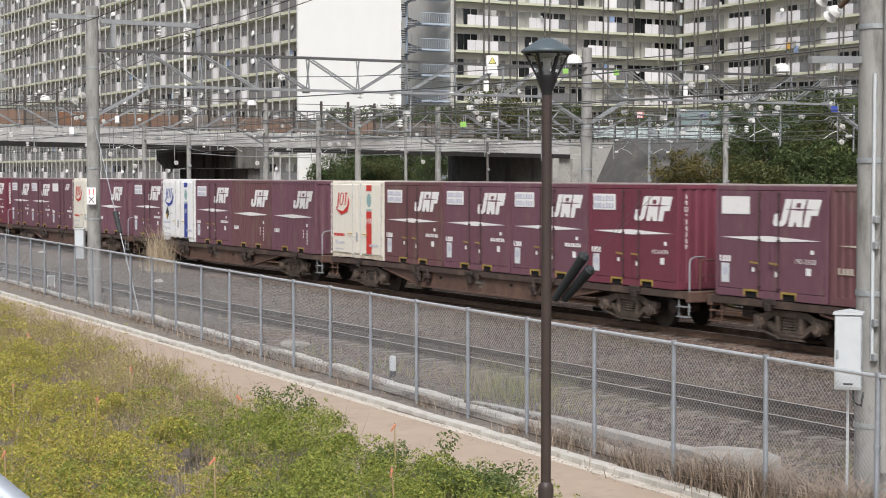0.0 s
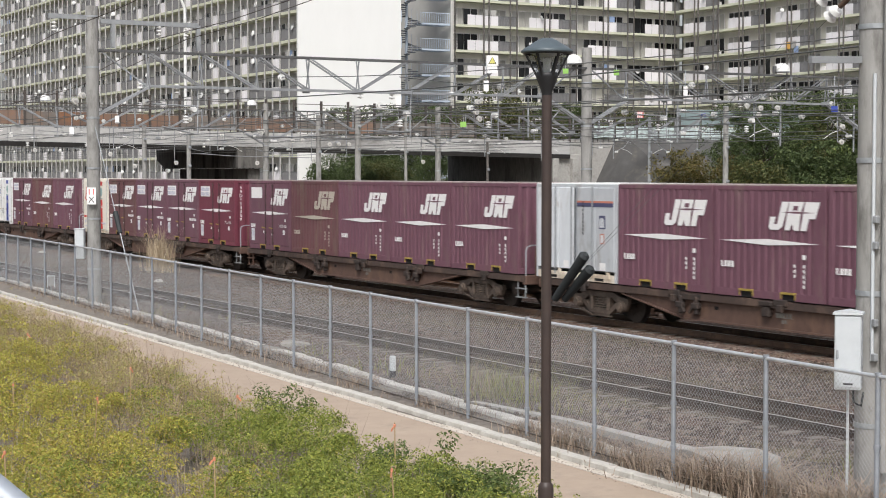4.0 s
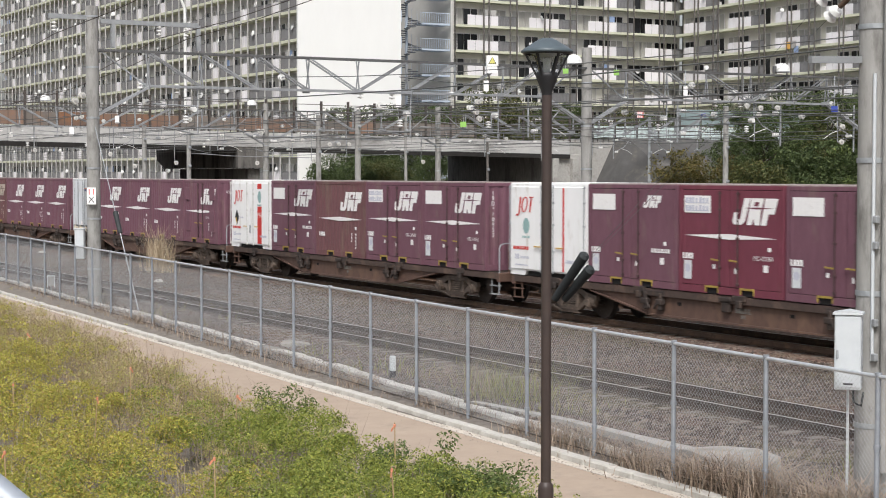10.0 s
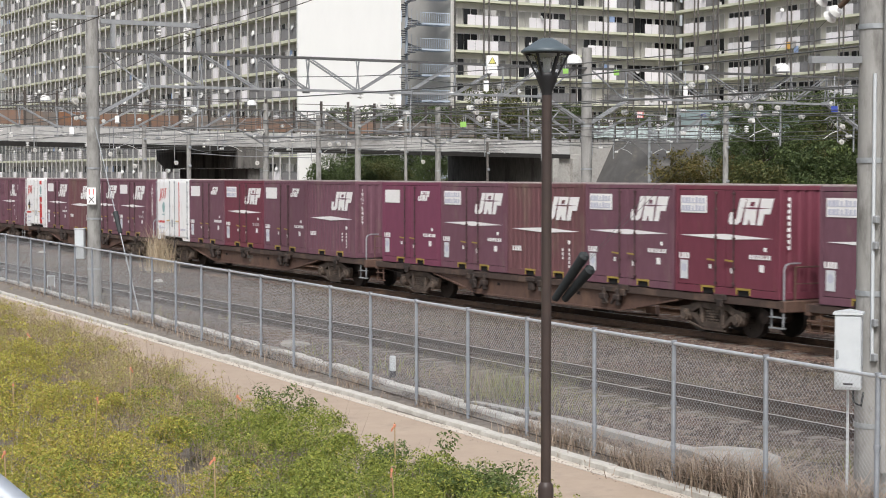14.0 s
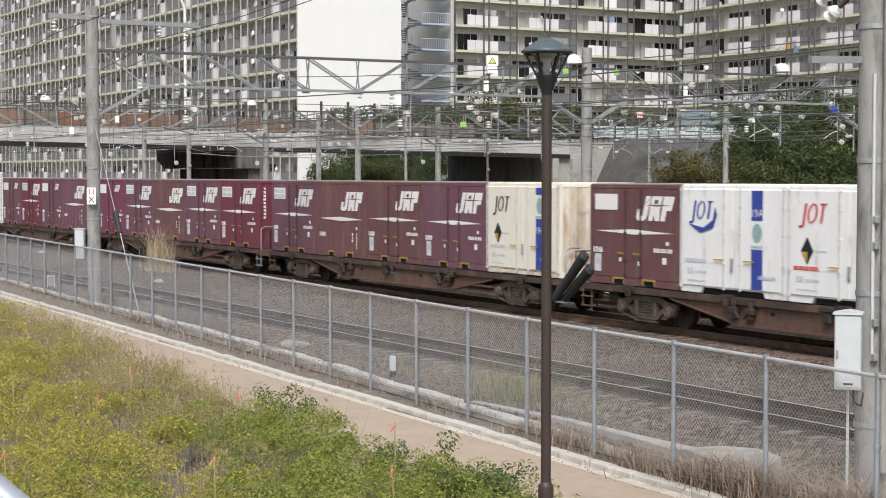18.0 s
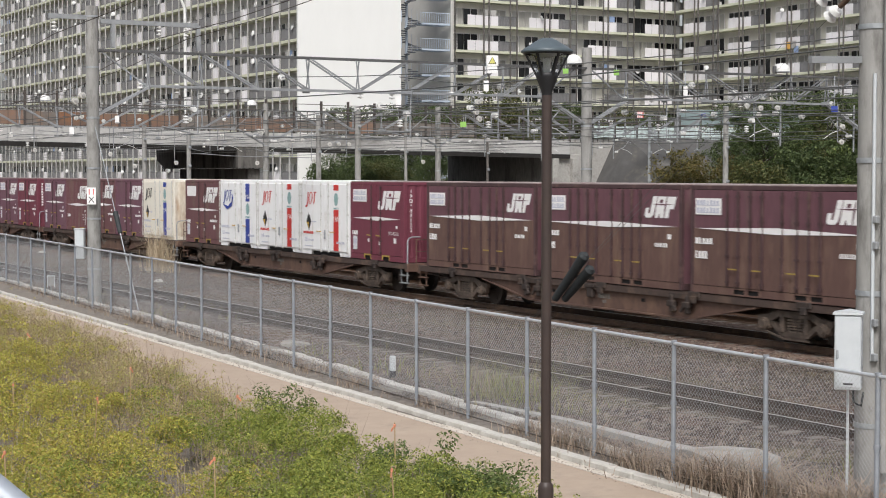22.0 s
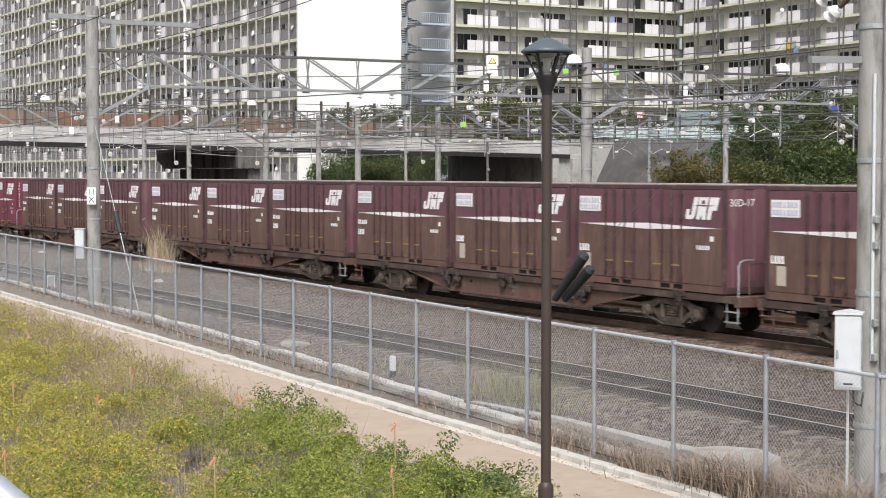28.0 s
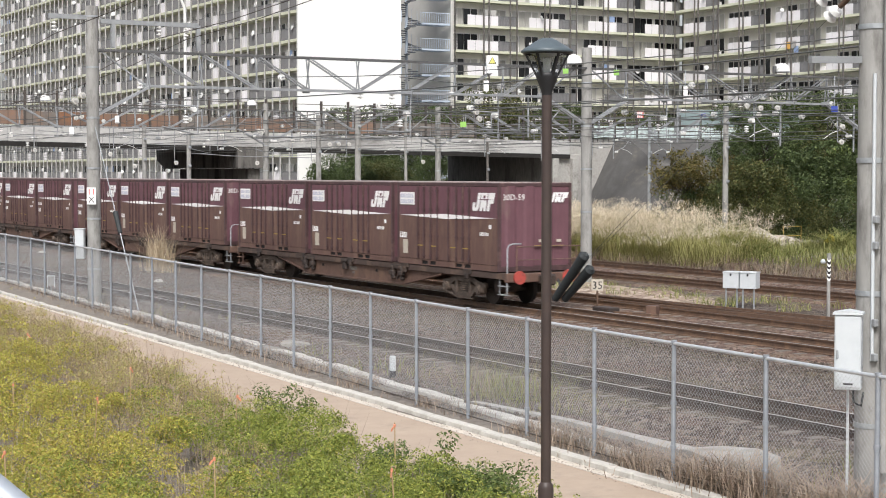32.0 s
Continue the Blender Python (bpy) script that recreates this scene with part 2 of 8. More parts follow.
M = {}
for key, args in {
    "maroon_purple": dict(a=(0.178, 0.0835, 0.1125), b=(0.142, 0.064, 0.0868), c=(0.19, 0.122, 0.121), cut=0.64, cscale=1.6, stretch=(1, 1, 0.35)),
    "maroon_long": dict(a=(0.158, 0.0745, 0.0905), b=(0.122, 0.0565, 0.069), c=(0.165, 0.108, 0.1), cut=0.63, cscale=1.6, stretch=(1, 1, 0.3)),
    "maroon_brown": dict(a=(0.166, 0.0745, 0.081), b=(0.131, 0.0595, 0.065), c=(0.172, 0.113, 0.094), cut=0.6, cscale=1.6, stretch=(1, 1, 0.35)),
    "maroon_red": dict(a=(0.182, 0.045, 0.069), b=(0.15, 0.038, 0.057), c=(0.185, 0.08, 0.075), cut=0.68, cscale=1.6, stretch=(1, 1, 0.35)),
    "maroon_magenta": dict(a=(0.2068, 0.0581, 0.1058), b=(0.1743, 0.0495, 0.0888), c=(0.2068, 0.1023, 0.111), cut=0.7, cscale=1.6, stretch=(1, 1, 0.35)),
    "maroon_dust": dict(a=(0.142, 0.082, 0.068), b=(0.108, 0.061, 0.0515), c=(0.18, 0.112, 0.086), cut=0.57, cscale=2.2, stretch=(1, 1, 0.25)),
    # darkened maroon that gives lock rods and ribs their shade by colour
    "maroon_shade": dict(a=(0.088, 0.05, 0.052), b=(0.06, 0.034, 0.036), c=(0.14, 0.085, 0.075), cut=0.62, rough=0.5),
    "white_paint": dict(a=(0.88, 0.885, 0.885), b=(0.83, 0.835, 0.83), c=(0.5, 0.45, 0.39), cut=0.66, cscale=2.4, soft=0.1, stretch=(1, 1, 0.25)),
    "cream_paint": dict(a=(0.8314, 0.7943, 0.7011), b=(0.764, 0.7262, 0.6309), c=(0.4719, 0.3404, 0.222), cut=0.68, cscale=1.7, stretch=(1, 1, 0.3)),
    "rod_grey": dict(a=(0.66, 0.66, 0.64), b=(0.5, 0.49, 0.46), c=(0.3, 0.25, 0.2), cut=0.64, scale=8.0, cscale=3.0),
    "silver_paint": dict(a=(0.56, 0.585, 0.61), b=(0.48, 0.505, 0.53), c=(0.34, 0.33, 0.31), cut=0.62, stretch=(1, 1, 0.3), metal=0.1),
    "mark_white": dict(a=(0.88, 0.87, 0.86), b=(0.8, 0.79, 0.78), scale=12.0, c=(0.6, 0.57, 0.54), cut=0.68, cscale=5.0),
    "mark_print": dict(a=(0.58, 0.59, 0.67), b=(0.48, 0.49, 0.58), scale=20.0),
    "mark_cream": dict(a=(0.55, 0.5, 0.43), b=(0.45, 0.4, 0.33), scale=12.0),
    "mark_pale": dict(a=(0.7, 0.72, 0.74), b=(0.58, 0.6, 0.62), scale=16.0),
    "panel_brown": dict(a=(0.2, 0.175, 0.155), b=(0.15, 0.132, 0.118), c=(0.26, 0.16, 0.1), cut=0.64, cscale=0.6, rough=0.8, scale=2.0, vary=0.15),
    "mark_red": dict(a=(0.62, 0.045, 0.035), b=(0.54, 0.04, 0.035)),
    "mark_blue": dict(a=(0.04, 0.075, 0.36), b=(0.035, 0.06, 0.3)),
    "mark_black": dict(a=(0.02, 0.02, 0.022)),
    "mark_salmon": dict(a=(0.6, 0.2, 0.12), b=(0.5, 0.2, 0.14), scale=9.0),
    "mark_navy": dict(a=(0.06, 0.065, 0.14), b=(0.08, 0.085, 0.16), scale=9.0),
    "pale_silver": dict(a=(0.72, 0.75, 0.78), b=(0.64, 0.67, 0.7), c=(0.4, 0.36, 0.31), cut=0.62, cscale=2.0, stretch=(1, 1, 0.3)),
    "mark_amber": dict(a=(0.62, 0.38, 0.05)),
    "mark_teal": dict(a=(0.2, 0.36, 0.33), b=(0.36, 0.5, 0.52), scale=20.0),
    "fork_yellow": dict(a=(0.5, 0.37, 0.06), b=(0.2, 0.14, 0.06), scale=14.0),
    "dark_void": dict(a=(0.012, 0.011, 0.011), rough=0.9),
    "galvanised": dict(a=(0.42, 0.44, 0.46), b=(0.3, 0.32, 0.34), metal=0.5, rough=0.5, scale=10.0),
    "fence_steel": dict(a=(0.32, 0.345, 0.38), b=(0.25, 0.27, 0.3), metal=0.25, rough=0.5, scale=9.0, c=(0.18, 0.175, 0.17), cut=0.64),
    "fence_wire": dict(a=(0.37, 0.38, 0.39), b=(0.27, 0.28, 0.29), metal=0.35, rough=0.5),
    "fence_rail": dict(a=(0.56, 0.58, 0.61), b=(0.44, 0.46, 0.49), metal=0.3, rough=0.45, scale=9.0),
    "wagon_brown": dict(a=(0.14, 0.085, 0.065), b=(0.095, 0.057, 0.046), c=(0.19, 0.115, 0.08), cut=0.58, cscale=1.4, bump=0.1, stretch=(1, 1, 0.5)),
    "wagon_sill": dict(a=(0.088, 0.06, 0.05), b=(0.058, 0.041, 0.035), c=(0.15, 0.1, 0.075), cut=0.6, cscale=1.4, bump=0.1),
    "wagon_dark": dict(a=(0.05, 0.037, 0.032), b=(0.03, 0.024, 0.022), c=(0.09, 0.06, 0.045), cut=0.6, bump=0.2),
    "bogie_rust": dict(a=(0.115, 0.088, 0.071), b=(0.06, 0.046, 0.038), c=(0.17, 0.128, 0.1), cut=0.58, cscale=5.0, bump=0.3),
    "tyre_steel": dict(a=(0.06, 0.05, 0.044), b=(0.035, 0.03, 0.027), metal=0.2, rough=0.5),
    "rail_head": dict(a=(0.46, 0.44, 0.43), b=(0.34, 0.325, 0.315), metal=0.3, rough=0.35, stretch=(0.2, 4, 4)),
    "rail_rust": dict(a=(0.15, 0.092, 0.062), b=(0.09, 0.058, 0.042), bump=0.2, c=(0.22, 0.13, 0.08), cut=0.6),
    "rail_dark": dict(a=(0.062, 0.043, 0.034), b=(0.038, 0.028, 0.023), bump=0.2, c=(0.1, 0.065, 0.048), cut=0.6),
    "sleeper": dict(a=(0.19, 0.165, 0.145), b=(0.12, 0.1, 0.085), bump=0.3, vary=0.15),
    "concrete": dict(a=(0.42, 0.41, 0.385), b=(0.33, 0.32, 0.3), c=(0.22, 0.21, 0.19), cut=0.62, cscale=1.2, bump=0.12, rough=0.85),
    "concrete_worn": dict(a=(0.325, 0.3063, 0.275), b=(0.2125, 0.2, 0.1812), c=(0.1375, 0.125, 0.1125), cut=0.56, cscale=2.2, bump=0.3, rough=0.95),
    "concrete_pole": dict(a=(0.35, 0.345, 0.33), b=(0.26, 0.255, 0.243), c=(0.16, 0.155, 0.145), cut=0.58, cscale=2.6, bump=0.35, bscale=14.0, rough=0.9, stretch=(1, 1, 0.3)),
    "concrete_shade": dict(a=(0.225, 0.2175, 0.2055), b=(0.135, 0.1305, 0.1245), c=(0.09, 0.087, 0.0825), cut=0.56, cscale=0.9, rough=0.9, stretch=(1, 1, 0.3)),
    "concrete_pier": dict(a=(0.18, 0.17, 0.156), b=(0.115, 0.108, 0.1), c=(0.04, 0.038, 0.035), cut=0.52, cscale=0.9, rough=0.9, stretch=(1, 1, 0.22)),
    "trough_concrete": dict(a=(0.62, 0.6, 0.56), b=(0.5, 0.48, 0.445), c=(0.3, 0.28, 0.25), cut=0.66, cscale=5.0, bump=0.25, rough=0.9, vary=0.04),
    "kerb": dict(a=(0.56, 0.5432, 0.504), b=(0.43, 0.41, 0.375), c=(0.32, 0.295, 0.255), cut=0.66, cscale=7.0, bump=0.25, rough=0.9, vary=0.03),
    "wall_white": dict(a=(0.82, 0.82, 0.8), b=(0.79, 0.79, 0.77), c=(0.72, 0.71, 0.68), cut=0.7, cscale=0.15, rough=0.85, scale=0.6, stretch=(1, 1, 0.3)),
    "wall_grey": dict(a=(0.56, 0.55, 0.52), b=(0.5, 0.49, 0.46), rough=0.85, scale=0.8),
    "wall_dull": dict(a=(0.68, 0.68, 0.675), b=(0.57, 0.57, 0.57), rough=0.9, scale=0.5),
    "pipe_grey": dict(a=(0.46, 0.455, 0.44), b=(0.36, 0.355, 0.34), rough=0.7),
    "teal_dull": dict(a=(0.26, 0.33, 0.33), b=(0.2, 0.26, 0.26), rough=0.5),
    "wall_beige": dict(a=(0.8078, 0.7841, 0.7366), b=(0.7128, 0.689, 0.6475), rough=0.85, scale=0.8),
    "slab_green": dict(a=(0.62, 0.63, 0.49), b=(0.55, 0.56, 0.43), rough=0.8, scale=0.8, c=(0.4, 0.4, 0.3), cut=0.66, cscale=0.6),
    "panel_white": dict(a=(0.7992, 0.7776, 0.7884), b=(0.7128, 0.6912, 0.702), rough=0.7, scale=1.2, vary=0.1),
    "rail_grey": dict(a=(0.19, 0.188, 0.19), b=(0.15, 0.149, 0.151), rough=0.6, scale=3.0),
    "glass_dark": dict(a=(0.025, 0.027, 0.03), b=(0.045, 0.045, 0.048), rough=0.25, scale=0.6, spec=0.25, vary=0.5),
    "curtain": dict(a=(0.5, 0.4875, 0.4625), b=(0.375, 0.3625, 0.35), rough=0.9, scale=3.0, stretch=(6, 6, 0.3), vary=0.25),
    "pipe_brown": dict(a=(0.13, 0.12, 0.11), b=(0.1, 0.09, 0.082), rough=0.7),
    "stair_blue": dict(a=(0.5, 0.57, 0.66), b=(0.43, 0.5, 0.58), rough=0.55),
    "stair_dark": dict(a=(0.13, 0.14, 0.16), rough=0.7),
    "rust_panel": dict(a=(0.21, 0.125, 0.085), b=(0.165, 0.125, 0.105), c=(0.3, 0.14, 0.07), cut=0.6, cscale=0.5, rough=0.8, scale=2.0, vary=0.2),
    "girder": dict(a=(0.5, 0.495, 0.48), b=(0.41, 0.405, 0.395), c=(0.17, 0.16, 0.15), cut=0.6, cscale=0.5, rough=0.8, stretch=(0.3, 0.3, 1)),
    "deck_shade": dict(a=(0.03, 0.028, 0.026), b=(0.018, 0.017, 0.016), rough=0.95, scale=2.0),
    "dark_rail": dict(a=(0.09, 0.075, 0.065), b=(0.06, 0.05, 0.045), rough=0.7),
    "truss": dict(a=(0.36, 0.375, 0.385), b=(0.27, 0.28, 0.29), metal=0.3, rough=0.55, scale=4.0),
    "truss_mid": dict(a=(0.22, 0.225, 0.23), b=(0.3, 0.31, 0.32), metal=0.3, rough=0.6, scale=4.0),
    "cream_rust": dict(a=(0.78, 0.74, 0.64), b=(0.72, 0.66, 0.55), c=(0.34, 0.19, 0.08), cut=0.57, cscale=1.1, soft=0.14, scale=4.0, stretch=(1, 1, 0.35)),
    "truss_dark": dict(a=(0.1, 0.1, 0.1), b=(0.14, 0.14, 0.14), metal=0.3, rough=0.6, scale=4.0),
    "porcelain": dict(a=(0.8, 0.8, 0.78), rough=0.25),
    "porcelain_worn": dict(a=(0.62, 0.61, 0.58), b=(0.5, 0.49, 0.46), rough=0.4, scale=12.0),
    "wire": dict(a=(0.1, 0.105, 0.105), b=(0.16, 0.165, 0.16), metal=0.3, rough=0.6),
    "lamp_brown": dict(a=(0.06, 0.042, 0.036), b=(0.045, 0.033, 0.03), rough=0.45, scale=5.0, bump=0.06),
    "lamp_cap": dict(a=(0.09, 0.115, 0.13), b=(0.07, 0.09, 0.105), rough=0.4),
    "lamp_black": dict(a=(0.022, 0.022, 0.024), rough=0.45),
    "box_white": dict(a=(0.56, 0.59, 0.61), b=(0.5, 0.53, 0.55), c=(0.4, 0.4, 0.38), cut=0.7, rough=0.5),
    "rubber": dict(a=(0.022, 0.026, 0.028), b=(0.035, 0.04, 0.042), rough=0.7, scale=18.0, bump=0.2),
    "path": dict(a=(0.423, 0.3375, 0.2655), b=(0.36, 0.2835, 0.2205), c=(0.288, 0.2385, 0.1935), cut=0.66, cscale=0.7, rough=0.9, scale=1.6, bump=0.12, bscale=90.0),
    "path_edge": dict(a=(0.6048, 0.5488, 0.4816), b=(0.504, 0.4592, 0.4032), rough=0.9, bump=0.1),
    "soil": dict(a=(0.13, 0.115, 0.1), b=(0.25, 0.22, 0.19), rough=0.95, scale=5.0, bump=0.4, bscale=20.0),
    "ply_orange": dict(a=(0.7, 0.3, 0.18), b=(0.66, 0.24, 0.14)),
    "bamboo": dict(a=(0.5, 0.36, 0.2), b=(0.38, 0.27, 0.15)),
    "bark": dict(a=(0.09, 0.07, 0.055), b=(0.05, 0.04, 0.032), bump=0.4, bscale=20.0, rough=0.95),
    "sign_red": dict(a=(0.7, 0.05, 0.04)),
    "marker_red": dict(a=(0.42, 0.075, 0.06), b=(0.34, 0.06, 0.05), c=(0.24, 0.07, 0.055), cut=0.6, cscale=6.0, rough=0.45),
    "sign_green": dict(a=(0.32, 0.62, 0.14)),
    "sign_yellow": dict(a=(0.75, 0.7, 0.2)),
    "teal_panel": dict(a=(0.6, 0.68, 0.67), b=(0.52, 0.62, 0.61), c=(0.4, 0.46, 0.45), cut=0.6, rough=0.4),
    "net_grey": dict(a=(0.105, 0.102, 0.1), b=(0.07, 0.068, 0.066), rough=0.95, scale=1.2, bump=0.3, c=(0.15, 0.14, 0.125), cut=0.6, cscale=0.6),
    "hand_rail": dict(a=(0.4275, 0.465, 0.5168), b=(0.3919, 0.4275, 0.477), metal=0.4, rough=0.35),
    "cloth_blue": dict(a=(0.3, 0.4, 0.6)),
    "cloth_orange": dict(a=(0.75, 0.42, 0.1)),
}.items():
    M[key] = mat(key, **args)


def gravel(name, cols, scale, bump=0.9, patchy=1.0):
    """Broken stone: cells with a colour each, and a strong relief."""
    m = bpy.data.materials.new(name)
    m.use_nodes = True
    n, l = m.node_tree.nodes, m.node_tree.links
    p = n["Principled BSDF"]
    p.inputs["Roughness"].default_value = 0.95
    p.inputs["Specular IOR Level"].default_value = 0.125
    co = n.new("ShaderNodeTexCoord")
    vo = n.new("ShaderNodeTexVoronoi")
    vo.inputs["Scale"].default_value = scale
    l.new(co.outputs["Object"], vo.inputs["Vector"])
    sep = n.new("ShaderNodeSeparateColor")
    l.new(vo.outputs["Color"], sep.inputs["Color"])
    ramp = n.new("ShaderNodeValToRGB")
    e = ramp.color_ramp.elements
    while len(e) < len(cols):
        e.new(0.5)
    for i, c in enumerate(cols):
        e[i].position, e[i].color = i / (len(cols) - 1), (*c, 1)
    l.new(sep.outputs["Red"], ramp.inputs["Fac"])
    no = n.new("ShaderNodeTexNoise")
    no.inputs["Scale"].default_value, no.inputs["Detail"].default_value = 0.7, 6.0
    l.new(co.outputs["Object"], no.inputs["Vector"])
    mr = n.new("ShaderNodeMapRange")
    mr.inputs["From Min"].default_value, mr.inputs["From Max"].default_value = 0.3, 0.7
    mr.inputs["To Min"].default_value, mr.inputs["To Max"].default_value = 0.72, 1.25
    l.new(no.outputs["Fac"], mr.inputs["Value"])
    hv = n.new("ShaderNodeHueSaturation")
    l.new(mr.outputs["Result"], hv.inputs["Value"])
    l.new(ramp.outputs["Color"], hv.inputs["Color"])
    col = hv.outputs["Color"]
    for at, cut, tone, amount in ((11.0, 0.55, (0.16, 0.14, 0.07), 0.5), (37.0, 0.58, (0.26, 0.23, 0.2), 0.35), (71.0, 0.54, (0.12, 0.07, 0.052), 0.55), (93.0, 0.56, (0.07, 0.06, 0.053), 0.45)):
        shift = n.new("ShaderNodeMapping")
        shift.inputs["Location"].default_value = (at, at * 0.7, 0.0)
        shift.inputs["Scale"].default_value = (0.22, 0.55, 1.0)
        l.new(co.outputs["Object"], shift.inputs["Vector"])
        patch = n.new("ShaderNodeTexNoise")
        patch.inputs["Scale"].default_value, patch.inputs["Detail"].default_value, patch.inputs["Roughness"].default_value = 1.0, 7.0, 0.7
        l.new(shift.outputs["Vector"], patch.inputs["Vector"])
        soft = n.new("ShaderNodeMapRange")
        soft.inputs["From Min"].default_value, soft.inputs["From Max"].default_value, soft.inputs["To Max"].default_value = cut - 0.05, cut + 0.09, amount * patchy
        l.new(patch.outputs["Fac"], soft.inputs["Value"])
        mx = n.new("ShaderNodeMix")
        mx.data_type = "RGBA"
        l.new(soft.outputs["Result"], mx.inputs["Factor"])
        l.new(col, mx.inputs["A"])
        mx.inputs["B"].default_value = (*tone, 1)
        col = mx.outputs["Result"]
    l.new(col, p.inputs["Base Color"])
    bp = n.new("ShaderNodeBump")
    bp.inputs["Strength"].default_value, bp.inputs["Distance"].default_value = bump, 0.04
    bp.invert = True
    l.new(vo.outputs["Distance"], bp.inputs["Height"])
    l.new(bp.outputs["Normal"], p.inputs["Normal"])
    return m


M["ballast"] = gravel("ballast", [(0.03, 0.0235, 0.021), (0.09, 0.073, 0.064), (0.136, 0.112, 0.098), (0.25, 0.215, 0.19)], 13.0)
M["ballast_rust"] = gravel("ballast_rust", [(0.045, 0.03, 0.025), (0.13, 0.085, 0.07), (0.19, 0.13, 0.105), (0.29, 0.23, 0.19)], 13.0)
M["ballast_dark"] = gravel("ballast_dark", [(0.018, 0.013, 0.011), (0.045, 0.033, 0.026), (0.07, 0.052, 0.042), (0.13, 0.1, 0.082)], 13.0, patchy=0.15)
M["stones"] = mat("stones", (0.2, 0.165, 0.143), (0.1, 0.083, 0.073), rough=0.95, scale=8.0, vary=0.5, island=True, spec=0.15)
glass = bpy.data.materials.new("lamp_glass")
glass.use_nodes = True
gn, gl = glass.node_tree.nodes, glass.node_tree.links
clear, gloss, both = gn.new("ShaderNodeBsdfTransparent"), gn.new("ShaderNodeBsdfGlossy"), gn.new("ShaderNodeMixShader")
clear.inputs["Color"].default_value = (0.84, 0.86, 0.87, 1)
gloss.inputs["Roughness"].default_value, both.inputs["Fac"].default_value = 0.1, 0.18
gl.new(clear.outputs[0], both.inputs[1])
gl.new(gloss.outputs[0], both.inputs[2])
gl.new(both.outputs[0], gn["Material Output"].inputs["Surface"])
M["lamp_glass"] = glass
# roofs of the maroon containers, paler than their sides
M["roof_pale"] = mat("roof_pale", (0.33, 0.28, 0.27), (0.24, 0.19, 0.185), rough=0.8, scale=3.0, c=(0.2, 0.12, 0.11), cut=0.6, cscale=1.2)


# ---- the train: wagons with containers ----
TRACK_Y = 25.55          # centre of the track it runs on
DECK = 1.0               # height of the wagon's deck
HW = 1.225               # half a container's width
TALL = 2.5


GONE = (0.08, 13.76, 27.49, 41.32, 55.24, 69.28, 83.46, 97.75, 112.03, 126.53, 140.99, 155.53, 170.38, 185.25, 200.29, 215.32, 230.46)


def gone(t):
    """How far the train has moved towards -x after t seconds."""
    return float(np.interp(t, [2.0 * i for i in range(17)], GONE))


def emblem(root, x, z, w, h, ink="mark_white", ground="maroon_purple", at=None):
    """The freight mark as slanted plain blocks with a dark line across."""
    y = -HW - 0.0055
    k = 0.26 * h

    def outline(*pts):
        return Geo().prism([(x + a * w + b * k, z + b * h) for a, b in pts], y, y + 0.003)

    first = part("emblem", outline((0.0, 0.1), (0.05, 0.0), (0.24, 0.0), (0.31, 0.12), (0.355, 1.0), (0.2, 1.0), (0.18, 0.2), (0.11, 0.2), (0.12, 0.46), (0.0, 0.46)), M[ink], root, "white slanted block emblem", at)
    part("emblem_block", outline((0.37, 0.0), (0.49, 0.0), (0.51, 0.24), (0.57, 0.0), (0.69, 0.0), (0.66, 0.5), (0.69, 1.0), (0.37, 1.0)), M[ink], first)
    part("emblem_block", outline((0.72, 0.0), (0.85, 0.0), (0.86, 0.42), (1.0, 0.42), (1.03, 1.0), (0.72, 1.0)), M[ink], first)
    part("emblem_line", Geo().prism([(x + a * w + b * k, z + b * h) for a, b in ((0.22, 0.63), (0.55, 0.585), (1.0, 0.63), (0.55, 0.665))], y - 0.001, y), M[ground], first)
    part("emblem_line", Geo().prism([(x + a * w + b * k, z + b * h) for a, b in ((0.47, 0.7), (0.58, 0.7), (0.585, 0.86), (0.48, 0.86))], y - 0.001, y), M[ground], first)


def lens_stripe(x0, x1, z, h):
    return Geo().prism([(x0, z), ((x0 + x1) / 2, z - h / 2), (x1, z), ((x0 + x1) / 2, z + h / 2)], -HW - 0.006, -HW - 0.002)


def rows_of_bars(x0, x1, z0, z1, lines, per, y, seed, gap=0.35):
    """Writing too small to read: bars along one line, or one under another, joined by a thin base."""
    r = random.Random(seed)
    out = []
    if per == 1:
        dz = (z1 - z0) / lines
        for j in range(lines):
            e = z0 + j * dz
            out += [(x1 - (x1 - x0) * 0.12, e), (x0 + (x1 - x0) * r.uniform(0, 0.3), e), (x0 + (x1 - x0) * r.uniform(0, 0.2), e + dz * (1 - gap)), (x1 - (x1 - x0) * 0.12, e + dz * (1 - gap))]
        out += [(x1, z1 - dz * gap), (x1, z0)]
    else:
        step, hi = (x1 - x0) / per, z1 - z0
        out = [(x0, z0), (x1, z0)]
        for i in reversed(range(per)):
            e = x0 + i * step
            w = step * r.uniform(0.5, 0.85)
            top = z1 - hi * gap * r.uniform(0, 0.5)
            out += [(e + w, z0 + hi * 0.14), (e + w, top), (e, top), (e, z0 + hi * 0.14)]
    return Geo().prism(out, y - 0.003, y)


